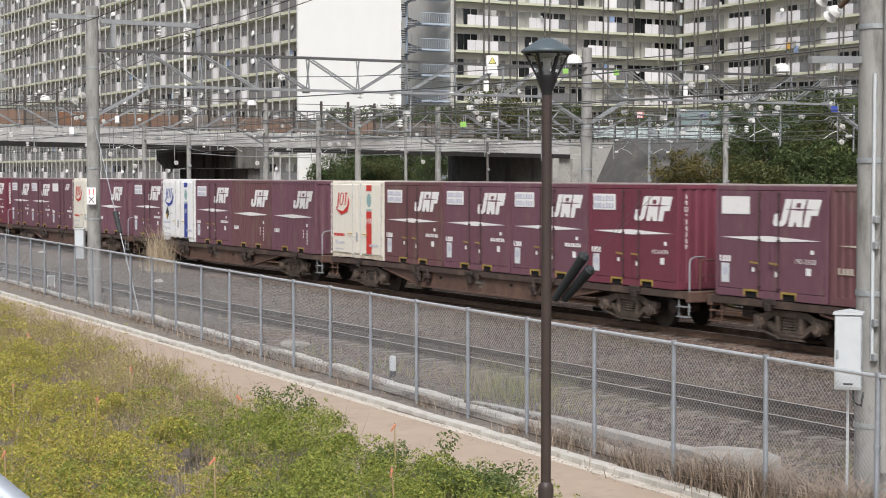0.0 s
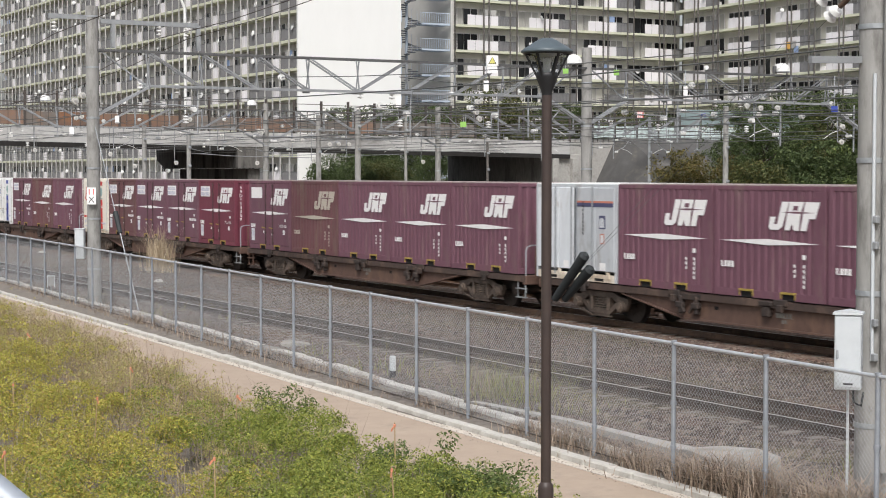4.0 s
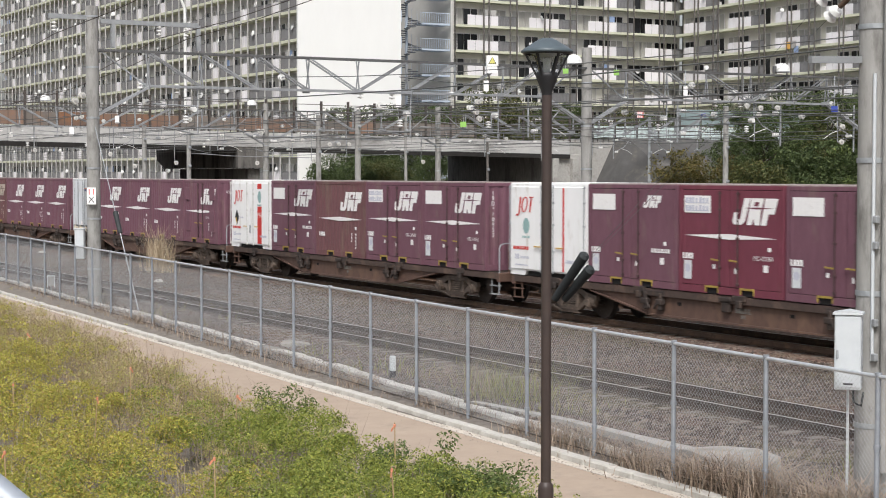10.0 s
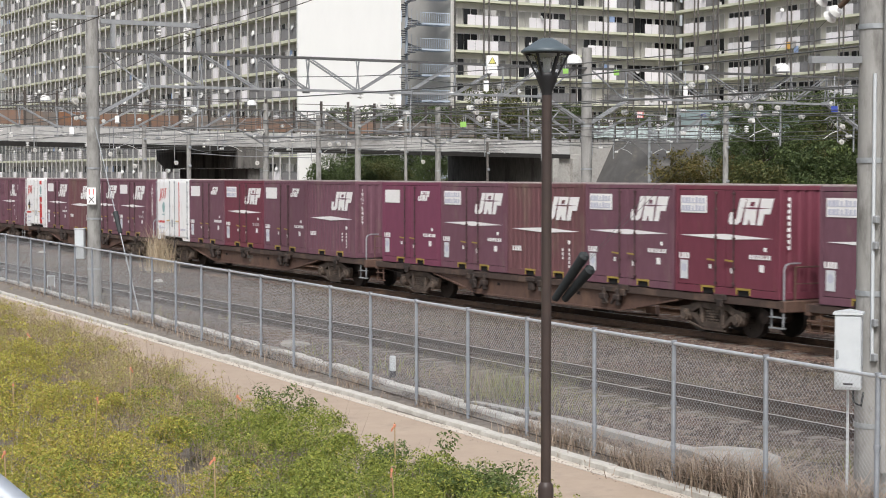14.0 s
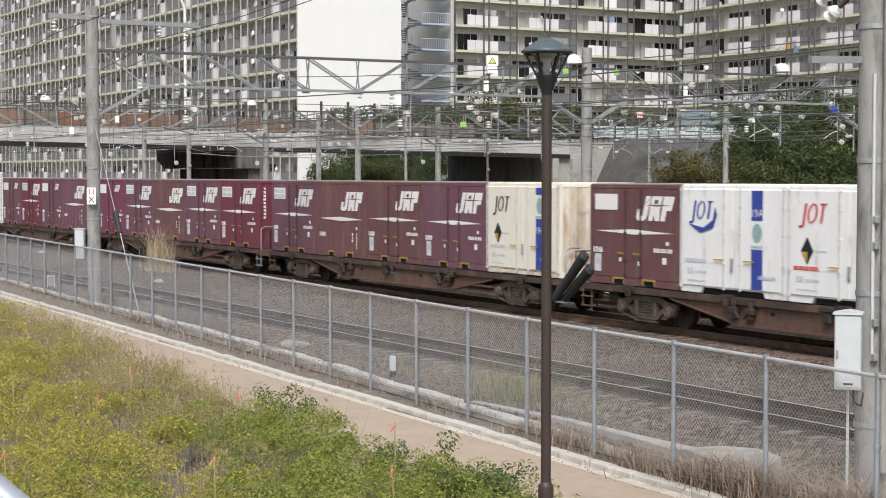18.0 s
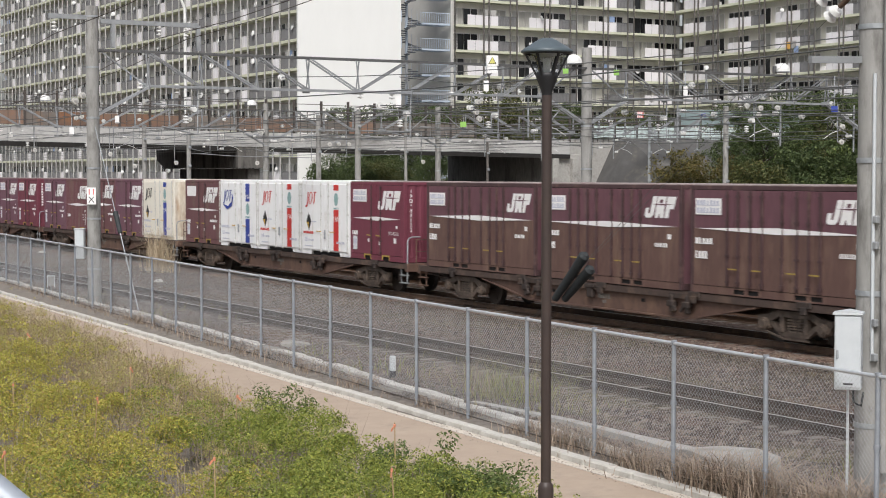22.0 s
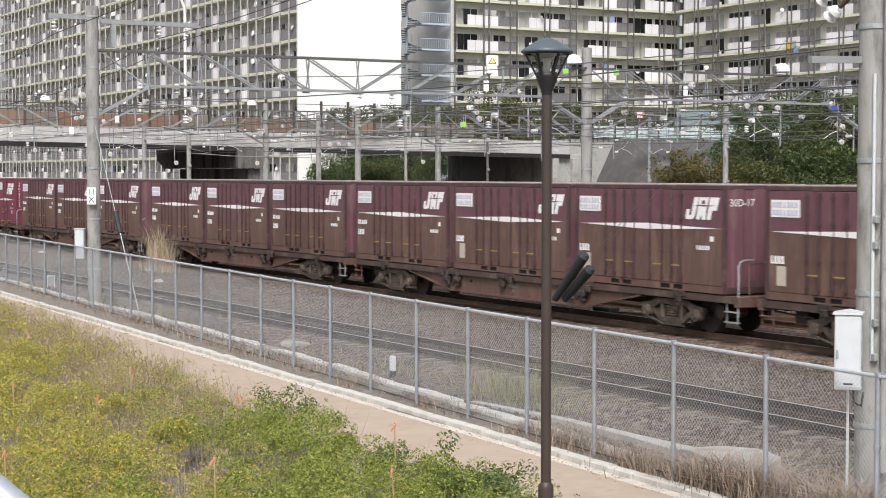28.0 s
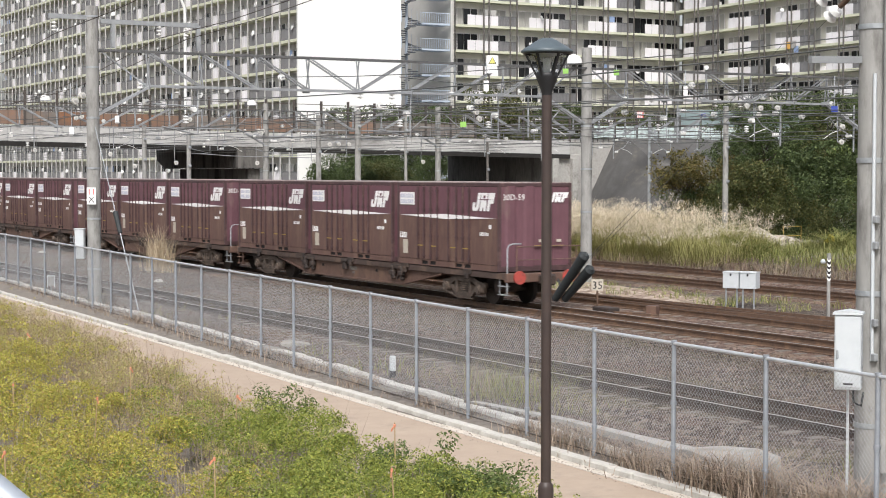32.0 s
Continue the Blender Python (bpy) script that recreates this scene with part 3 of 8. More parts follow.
def shell(L, colour, root, end_wave=True, roof=None, frame_paint=None, end_paint=None):
    """Frame, ends, far side, floor and roof that all containers share."""
    h = L / 2
    c = M[colour]
    f = Geo()
    for sx in (-1, 1):
        for sy in (-1, 1):
            x0, x1 = sorted((sx * h, sx * (h - 0.09)))
            y0, y1 = sorted((sy * HW, sy * (HW - 0.09)))
            f.box(x0, x1, y0, y1, 0.0, TALL, 0.008)
    for sy in (-1, 1):
        y0, y1 = sorted((sy * (HW - 0.004), sy * (HW - 0.08)))
        f.box(-h + 0.085, h - 0.085, y0, y1, TALL - 0.1, TALL - 0.004, 0.006)
    for sx in (-1, 1):
        x0, x1 = sorted((sx * (h - 0.004), sx * (h - 0.08)))
        f.box(x0, x1, -HW + 0.085, HW - 0.085, TALL - 0.1, TALL - 0.004, 0.006)
        f.box(x0, x1, -HW + 0.085, HW - 0.085, 0.0, 0.16, 0.006)
    part("corner_frame", f, M[frame_paint] if frame_paint else c, root)
    part("roof_panel", Geo().box(-h + 0.02, h - 0.02, -HW + 0.02, HW - 0.02, TALL - 0.03, TALL + 0.022, 0.008), M[roof or ("roof_pale" if "maroon" in colour else colour)], root)
    part("floor", Geo().box(-h + 0.08, h - 0.08, -HW + 0.06, HW - 0.06, 0.1, 0.16), M["wagon_dark"], root)
    part("side_panel", Geo().wave(-h + 0.08, h - 0.08, 0.1, TALL - 0.08, HW - 0.02, -0.03, 0.3), c, root)
    for sx in (-1, 1):
        if end_wave:
            part("end_panel", Geo().wave(-HW + 0.08, HW - 0.08, 0.14, TALL - 0.08, sx * (h - 0.015), -sx * 0.03, 0.29, "y"), c, root)
        else:
            part("end_panel", Geo().wave(-HW + 0.08, HW - 0.08, 0.14, TALL - 0.08, sx * (h - 0.022), sx * 0.026, 0.62, "y"), M[end_paint] if end_paint else c, root)


def fork_sill(L, colour, root, xs, w=0.42):
    """The lower side beam with its fork openings, each with a painted rim."""
    h, c = L / 2, M[colour]
    g = Geo()
    cuts = sorted(xs)
    a = -h + 0.085
    for x in cuts:
        g.box(a, x - w / 2, -HW + 0.003, -HW + 0.09, 0.0, 0.17, 0.005)
        a = x + w / 2
    g.box(a, h - 0.085, -HW + 0.003, -HW + 0.09, 0.0, 0.17, 0.005)
    if L > 5:
        g.box(-h + 0.085, h - 0.085, -HW + 0.006, -HW + 0.09, 0.0, 0.035)
        g.box(-h + 0.085, h - 0.085, -HW + 0.006, -HW + 0.09, 0.14, 0.17)
    part("bottom_rail", g, c, root)
    for x in cuts:
        part("fork_pocket", Geo().box(x - w / 2, x + w / 2, -HW + 0.035, -HW + 0.08, 0.0, 0.17), M["dark_void"], root)
        if L < 5:
            r = Geo().box(x - w / 2 - 0.04, x + w / 2 + 0.04, -HW - 0.006, -HW + 0.02, 0.135, 0.185, 0.004)
            r.box(x - w / 2 - 0.04, x - w / 2, -HW - 0.006, -HW + 0.02, 0.03, 0.135, 0.004)
            r.box(x + w / 2, x + w / 2 + 0.04, -HW - 0.006, -HW + 0.02, 0.03, 0.135, 0.004)
            part("fork_rim", r, M["fork_yellow"], root, "worn yellow painted fork opening rim")


def lock_rod(x, root, colour, z0=0.2, z1=TALL - 0.12, handle=None, hx=-0.16):
    g = Geo().cyl((x, -HW - 0.03, z0), (x, -HW - 0.03, z1), 0.017, n=6)
    for z in (z0 + 0.06, 0.62, 1.3, 1.95, z1 - 0.06):
        g.box(x - 0.035, x + 0.035, -HW - 0.052, -HW - 0.002, z - 0.025, z + 0.025, 0.004)
    rod = part("lock_rod", g, M["maroon_shade" if "maroon" in colour else colour], root)
    if handle:
        hd = Geo().bar((x, -HW - 0.055, 0.78), (x + hx * 2, -HW - 0.05, 0.8), 0.02, 0.035)
        part("handle", hd, M[handle], rod)


def numbers(root, words, size, x, z, on_end=False, L=3.715, colour="mark_white"):
    g = text_geo(words, size)
    ob = part("lettering", g, M[colour], root)
    ob.matrix_basis = pose(L / 2 + 0.02, x, z, 0, 0, 90) if on_end else pose(x, -HW - 0.014, z)
    return ob


def side_code(root, words, x, z, size):
    """The code on a container's side, where it can be read."""
    if words:
        numbers(root, words, size, x, z)


def end_code(root, words, upright=True, L=3.715):
    """The code on a container's end: stacked letters, or one line, or plain bars."""
    if words and upright and words[0] == "1":
        g = Geo()
        for i, ch in enumerate(words):
            if ch == "-":
                g.box(-0.02, 0.02, -0.001, 0.0, 2.22 - i * 0.15, 2.25 - i * 0.15)
            else:
                t = text_geo(ch, 0.17)
                g.add([(x, y, z + 2.16 - i * 0.15) for x, y, z in t.v], t.f)
        part("lettering", g, M["mark_white"], root).matrix_basis = pose(L / 2 + 0.02, -0.98, 0.0, 0, 0, 90)
    elif words:
        numbers(root, words, 0.17, -0.55, 1.98, True, L)
    elif upright:
        r = part("lettering", rows_of_bars(0, 1, 0, 1, 9, 1, 0.0, 11, 0.4), M["mark_white"], root)
        r.matrix_basis = pose(L / 2 + 0.02, -1.03, 1.1, 0, 0, 90) @ Matrix.Diagonal((0.1, 1, 1.2, 1))


def door_container(colour, stripe=True, sticker="print", small=False, dx=0.0, code=""):
    """A twelve-foot container seen from its side doors."""
    L = 3.715
    h, c = L / 2, M[colour]
    root = thing("freight_container", "maroon steel freight container with double side doors on a wagon", "container", "containers on the train")
    shell(L, colour, root)
    fork_sill(L, colour, root, (-0.62, 0.64))
    for s, a, b in ((0, -h + 0.115, -0.016), (1, 0.016, h - 0.115)):
        g = Geo().box(a, b, -HW + 0.006, -HW + 0.05, 0.18, TALL - 0.11, 0.008)
        g.box(a + 0.07, a + 0.11, -HW - 0.002, -HW + 0.01, 0.2, TALL - 0.13)
        g.box(b - 0.11, b - 0.07, -HW - 0.002, -HW + 0.01, 0.2, TALL - 0.13)
        for z in (0.45, 1.2, 2.0):
            hx = a if s == 0 else b
            g.cyl((hx, -HW + 0.0, z - 0.06), (hx, -HW + 0.0, z + 0.06), 0.02, n=6)
        part("door", g, c, root)
    # added dark sheet behind the doors, so their gaps look shaded
    part("door_seal", Geo().box(-h + 0.1, h - 0.1, -HW + 0.055, -HW + 0.06, 0.16, TALL - 0.1), M["dark_void"], root, "dark backing sheet that paints shade into the door gaps")
    lock_rod(-0.31, root, colour, handle="fork_yellow", hx=-0.14)
    lock_rod(0.33, root, colour, handle="fork_yellow", hx=-0.14)
    y = -HW - 0.006
    if sticker:
        s = part("poster", Geo().box(-h + 0.22, -h + 1.2, y - 0.004, y, 1.86, 2.26), M["mark_white"], root, "white printed notice sheet")
        if sticker == "print":
            for z in (1.9, 2.08):
                part("print", rows_of_bars(-h + 0.26, -h + 1.16, z, z + 0.14, 1, 7, y - 0.005, 3, 0.3), M["mark_print"], s, "grey-blue printed lettering bars")
    if small:
        emblem(root, 0.5, 1.94, 0.66, 0.3, ground=colour)
    else:
        emblem(root, 0.1 + dx, 1.62, 1.38, 0.6, ground=colour)
    if stripe:
        part("stripe", lens_stripe(-h + 0.2, h - 0.2, 1.33, 0.13), M["mark_white"], root, "white pointed stripe")
    part("lettering", rows_of_bars(-h + 0.16, -h + 0.58, 0.78, 0.92, 1, 4, y, 5, 0.1), M["mark_white"], root)
    plate = part("label_plate", Geo().box(-h + 0.22, -h + 0.5, y - 0.004, y, 0.3, 0.74), M["mark_pale"], root, "pale data label")
    part("print", Geo().cyl((-h + 0.36, y - 0.0045, 0.56), (-h + 0.36, y - 0.004, 0.56), 0.1, n=10), M["mark_print"], plate, "round grey-blue print")
    if not code:
        part("lettering", rows_of_bars(0.85, 1.6, 0.86, 0.96, 1, 8, y, 6, 0.1), M["mark_white"], root)
    part("mark", Geo().box(1.34, 1.45, y - 0.004, y, 1.04, 1.13), M["mark_white"], root)
    part("mark", Geo().box(1.2, 1.36, y - 0.004, y, 0.58, 0.74), M["mark_white"], root)
    part("mark", Geo().box(-0.58, -0.48, y - 0.004, y, 0.58, 0.68), M["mark_white"], root)
    part("mark", Geo().box(0.2, 0.28, y - 0.004, y, 0.5, 0.62), M["mark_white"], root)
    side_code(root, code, 1.18, 0.83, 0.15)
    end_code(root, code, colour != "maroon_brown")
    return root


def ribbed_container(colour, cream=False, panels=False, code=""):
    """A twelve-foot container seen from its corrugated side."""
    L = 3.715
    h, c = L / 2, M[colour]
    root = thing("freight_container", "maroon steel freight container with corrugated sides on a wagon", "container", "containers on the train")
    shell(L, colour, root)
    fork_sill(L, colour, root, (-0.72, 0.68))
    part("side_panel", Geo().wave(-h + 0.085, h - 0.085, 0.17, TALL - 0.1, -HW + 0.004, 0.022, 0.235), c, root)
    ink = M["mark_cream" if cream else "mark_white"]
    y = -HW - 0.004
    emblem(root, 0.02, 1.54, 1.45, 0.62, "mark_cream" if cream else "mark_white", colour)
    part("stripe", lens_stripe(-h + 0.22, h - 0.18, 1.26, 0.14), ink, root, "white pointed stripe")
    part("lettering", rows_of_bars(-h + 0.26, -h + 0.74, 0.66, 0.8, 1, 4, y, 5, 0.1), ink, root)
    part("lettering", rows_of_bars(0.86, 0.93, 0.52, 0.85, 3, 1, y, 8, 0.4), ink, root)
    part("lettering", rows_of_bars(1.16, 1.23, 0.3, 0.85, 5, 1, y, 9, 0.4), ink, root)
    part("mark", Geo().box(1.14, 1.25, y - 0.003, y, 0.92, 1.02), ink, root)
    side_code(root, code if panels else "", 0.9, 0.98, 0.14)
    end_code(root, code, bool(code) or colour == "maroon_brown")
    if panels:
        for x0, x1, z0, z1 in ((-h + 0.25, -h + 0.75, 0.45, 1.2), (-h + 0.25, -h + 0.75, 1.7, 2.2), (h - 0.85, h - 0.3, 0.45, 1.3), (h - 0.85, h - 0.3, 1.7, 2.25)):
            part("vent_panel", Geo().box(x0, x1, -HW - 0.03, -HW + 0.02, z0, z1, 0.012), c, root)
        for x in (-0.2, 0.3):
            lock_rod(x, root, colour, handle="fork_yellow")
    return root


def letter_shapes(x, z, h, colour, root, swoosh=None):
    """The leasing mark as plain strokes: a hook, a ring and a bar."""
    y = -HW - 0.05
    g = Geo()
    k = 0.2

    def slab(a, b, lo, hi):
        g.prism([(x + a + lo * k * h, z + lo * h), (x + b + lo * k * h, z + lo * h), (x + b + hi * k * h, z + hi * h), (x + a + hi * k * h, z + hi * h)], y, y + 0.006)

    slab(0.1, 0.16, -0.15, 1.0)
    slab(0.0, 0.12, -0.25, -0.13)
    pts = [(math.cos(i * math.pi / 8), math.sin(i * math.pi / 8)) for i in range(17)]
    for (a, b), (c, d) in zip(pts, pts[1:]):
        ox, oz = x + 0.37 + 0.1 * h, z + 0.5 * h
        g.prism([(ox + 0.15 * a + b * 0.05, oz + 0.5 * h * b), (ox + 0.15 * c + d * 0.05, oz + 0.5 * h * d), (ox + 0.1 * c + d * 0.04, oz + 0.44 * h * d), (ox + 0.1 * a + b * 0.04, oz + 0.44 * h * b)], y, y + 0.006)
    slab(0.64, 0.7, 0.0, 1.0)
    slab(0.58, 0.78, 0.93, 1.0)
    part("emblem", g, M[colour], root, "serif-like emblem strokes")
    if swoosh:
        s = Geo().prism([(x - 0.05, z - 0.12), (x + 0.4, z - 0.32), (x + 0.85, z - 0.2), (x + 1.0, z + 0.1), (x + 0.92, z + 0.28), (x + 0.85, z - 0.02), (x + 0.5, z - 0.2)], y, y + 0.006)
        part("swoosh", s, M[swoosh], root, "curved stroke under the emblem")


def leased_container(paint, band, mark, swoosh=None, diamond=True, thin=False, badge_low=False, code=""):
    """A white leased container: doors with galvanised rods, a coloured band and a mark."""
    L = 3.715
    h, c = L / 2, M[paint]
    name = {"white_paint": "white", "cream_paint": "cream"}[paint]
    tint = {"mark_red": "red", "mark_blue": "blue"}[band]
    root = thing("freight_container", f"{name} leased freight container with a {tint} band on a wagon", "container", "containers on the train")
    shell(L, paint, root, end_wave=False, end_paint="cream_rust" if paint == "cream_paint" else None)
    g = Geo()
    for a, b in ((-h + 0.085, -1.0), (1.05, h - 0.085)):
        g.prism([(a, 0.17), (b, 0.17), (b - 0.12 if b < 0 else b, 0.0), (a if a < 0 else a + 0.12, 0.0)], -HW + 0.003, -HW + 0.08)
    g.box(-1.0, 1.05, -HW + 0.003, -HW + 0.08, 0.13, 0.17)
    part("bottom_rail", g, c, root)
    part("fork_pocket", Geo().box(-1.05, 1.1, -HW + 0.06, -HW + 0.09, 0.0, 0.13), M["dark_void"], root)
    y = -HW - 0.03
    for a, b in ((-h + 0.1, 0.045), (0.065, h - 0.1)):
        part("door", Geo().box(a, b, -HW - 0.03, -HW + 0.05, 0.16, TALL - 0.09, 0.012), c, root)
    for x in (-h + 0.05, h - 0.05, -0.22, 0.36):
        rod = Geo().cyl((x, y - 0.03, 0.1), (x, y - 0.03, TALL - 0.04), 0.014, n=6)
        for z in (0.14, 0.7, 1.4, 2.0, TALL - 0.1):
            rod.box(x - 0.03, x + 0.03, y - 0.046, y, z - 0.025, z + 0.025, 0.005)
        part("lock_rod", rod, M["galvanised" if thin else "rod_grey"], root)
    for x in (-0.55, 0.5):
        part("handle", Geo().bar((x, y - 0.04, 0.8), (x + 0.34, y - 0.04, 0.8), 0.02, 0.03), M["mark_amber"], root)
    part("latch", Geo().box(0.02, 0.1, y - 0.04, y, 0.55, 0.85, 0.01), M["galvanised"], root)
    y -= 0.004
    x0, x1 = (0.78, 0.86) if thin else (0.72, 1.1)
    top = Geo().box(x0, x1, y - 0.003, y, 1.72 if badge_low else 2.2, TALL - 0.11)
    if thin:
        top.box(x0, x1, y - 0.003, y, 0.18, 2.2)
    part("band", top, M[band], root)
    if not thin:
        part("band", Geo().box(x0, x1, y - 0.003, y, 0.18, 1.08 if badge_low else 1.55), M[band], root)
        g = text_geo("19A", 0.26)
        ob = part("lettering", g, M["mark_white"], root)
        ob.matrix_basis = pose((x0 + x1) / 2, y - 0.008, 1.8 if badge_low else 1.15)
    ring = Geo()
    cx, cz = ((x0 + x1) / 2, 1.44 if badge_low else 1.9) if not thin else (-1.0, 1.35)
    n = 14
    ring.prism([(cx + 0.16 * math.cos(2 * math.pi * i / n), cz + 0.22 * math.sin(2 * math.pi * i / n)) for i in range(n)], y - 0.003, y)
    part("badge", ring, M["mark_teal"], root, "round blue-green tree badge")
    part("lettering", rows_of_bars(cx - 0.2, cx + 0.2, cz - 0.33, cz - 0.27, 1, 6, y, 4), M["mark_teal"], root)
    letter_shapes(-h + 0.38, 1.72, 0.42, mark, root, swoosh)
    if diamond:
        dz, dxx = 1.12, -h + 0.62
        part("diamond", Geo().prism([(dxx - 0.2, dz), (dxx, dz + 0.3), (dxx + 0.2, dz)], y - 0.003, y), M["mark_black"], root)
        part("diamond", Geo().prism([(dxx - 0.2, dz), (dxx + 0.2, dz), (dxx, dz - 0.3)], y - 0.003, y), M["mark_black"], root)
        part("diamond", Geo().prism([(dxx - 0.17, dz - 0.02), (dxx, dz - 0.02), (dxx, dz - 0.25)], y - 0.006, y - 0.003), M["mark_amber"], root)
        part("lettering", rows_of_bars(dxx + 0.24, dxx + 0.62, dz - 0.02, dz + 0.02, 1, 9, y, 14, 0.1), M["mark_print"], root)
    part("lettering", rows_of_bars(-h + 0.2, -h + 1.0, 0.7, 0.79, 1, 14, y, 21, 0.1), M["mark_red" if mark == "mark_red" else "mark_print"], root)
    part("lettering", rows_of_bars(-h + 0.3, -h + 0.5, 0.44, 0.58, 1, 3, y, 22), M["mark_print"], root)
    part("lettering", rows_of_bars(-h + 0.56, -h + 1.0, 0.46, 0.52, 1, 7, y, 23, 0.1), M["mark_print"], root)
    part("lettering", rows_of_bars(-h + 0.3, -h + 0.95, 0.26, 0.3, 1, 14, y, 24, 0.3), M["mark_print"], root)
    part("lettering", rows_of_bars(0.95, 1.55, 0.42, 0.5, 1, 12, y - 0.004, 25, 0.1), M["mark_print"], root)
    if code:
        numbers(root, code, 0.2, -0.1, 1.72, True, L + 0.03, "mark_print")
    else:
        r = part("lettering", rows_of_bars(0, 1.1, 0, 0.16, 1, 8, 0.0, 31, 0.1), M["mark_print"], root)
        r.matrix_basis = pose(h + 0.03, -0.4, 1.65, 0, 0, 90)
    if paint == "cream_paint":
        part("sill_dirt", Geo().box(-h + 0.02, h - 0.02, -HW - 0.004, -HW + 0.002, 0.02, 0.12), M["cream_rust"], root, "rusty stained lower edge")
    return root


def silver_container():
    """A silver refrigerated container on a white base, with a red and blue stripe."""
    L = 3.715
    h, c = L / 2, M["silver_paint"]
    root = thing("freight_container", "silver-grey steel freight container with red and blue stripe on wagon", "container", "containers on the train")
    shell(L, "silver_paint", root, end_wave=False, roof="white_paint")
    part("bottom_rail", Geo().box(-h + 0.085, h - 0.085, -HW + 0.003, -HW + 0.08, 0.0, 0.2, 0.006), M["cream_rust"], root, "rust-stained cream base rail")
    for x, w in ((-1.05, 0.2), (-0.3, 0.16), (0.4, 0.16), (1.1, 0.2)):
        part("fork_pocket", Geo().box(x - w, x + w, -HW - 0.001, -HW + 0.03, 0.03, 0.1), M["dark_void"], root)
    for x in (-1.5, -0.7, 0.05, 0.75, 1.5):
        part("base_bracket", Geo().box(x - 0.06, x + 0.06, -HW - 0.03, -HW + 0.02, 0.1, 0.27, 0.008), M["cream_rust"], root)
    for a, b in ((-h + 0.1, -0.75), (-0.71, -0.08), (0.06, 0.92), (0.96, h - 0.1)):
        part("door", Geo().box(a, b, -HW - 0.02, -HW + 0.05, 0.285, TALL - 0.09, 0.012), M["pale_silver"] if b < 0 else c, root)
    part("door_seal", Geo().box(-h + 0.09, h - 0.09, -HW + 0.03, -HW + 0.06, 0.255, TALL - 0.09), M["rubber"], root, "dark backing sheet that paints shade into the door gaps")
    y = -HW - 0.024
    part("band", Geo().box(0.1, h - 0.12, y - 0.003, y, 2.02, 2.07), M["mark_salmon"], root)
    part("band", Geo().box(0.1, h - 0.12, y - 0.003, y, 1.92, 2.02), M["mark_navy"], root)
    for x in (-0.85, -0.1, 0.14, 0.85):
        part("lock_rod", Geo().cyl((x, y - 0.03, 0.15), (x, y - 0.03, TALL - 0.06), 0.02, n=6), M["galvanised"], root)
    part("label_plate", Geo().box(1.12, 1.4, y - 0.003, y, 1.36, 1.7), M["mark_navy"], root)
    part("print", rows_of_bars(1.15, 1.37, 1.4, 1.66, 4, 3, y - 0.006, 17, 0.4), M["mark_pale"], root)
    part("badge", Geo().box(1.17, 1.35, y - 0.003, y, 0.98, 1.24), M["mark_salmon"], root)
    part("badge_face", Geo().box(1.2, 1.32, y - 0.006, y - 0.003, 1.01, 1.21), M["mark_pale"], root)
    part("label_plate", Geo().box(1.15, 1.42, y - 0.003, y, 0.3, 0.5), M["mark_white"], root)
    part("label_plate", Geo().box(-0.5, -0.25, y - 0.003, y, 0.3, 0.5), M["mark_white"], root)
    part("lettering", rows_of_bars(-1.53, -1.48, 1.2, 2.1, 9, 1, y, 41, 0.4), M["mark_black"], root)
    part("lettering", rows_of_bars(0.38, 0.43, 1.2, 2.1, 9, 1, y - 0.006, 42, 0.4), M["mark_black"], root)
    return root


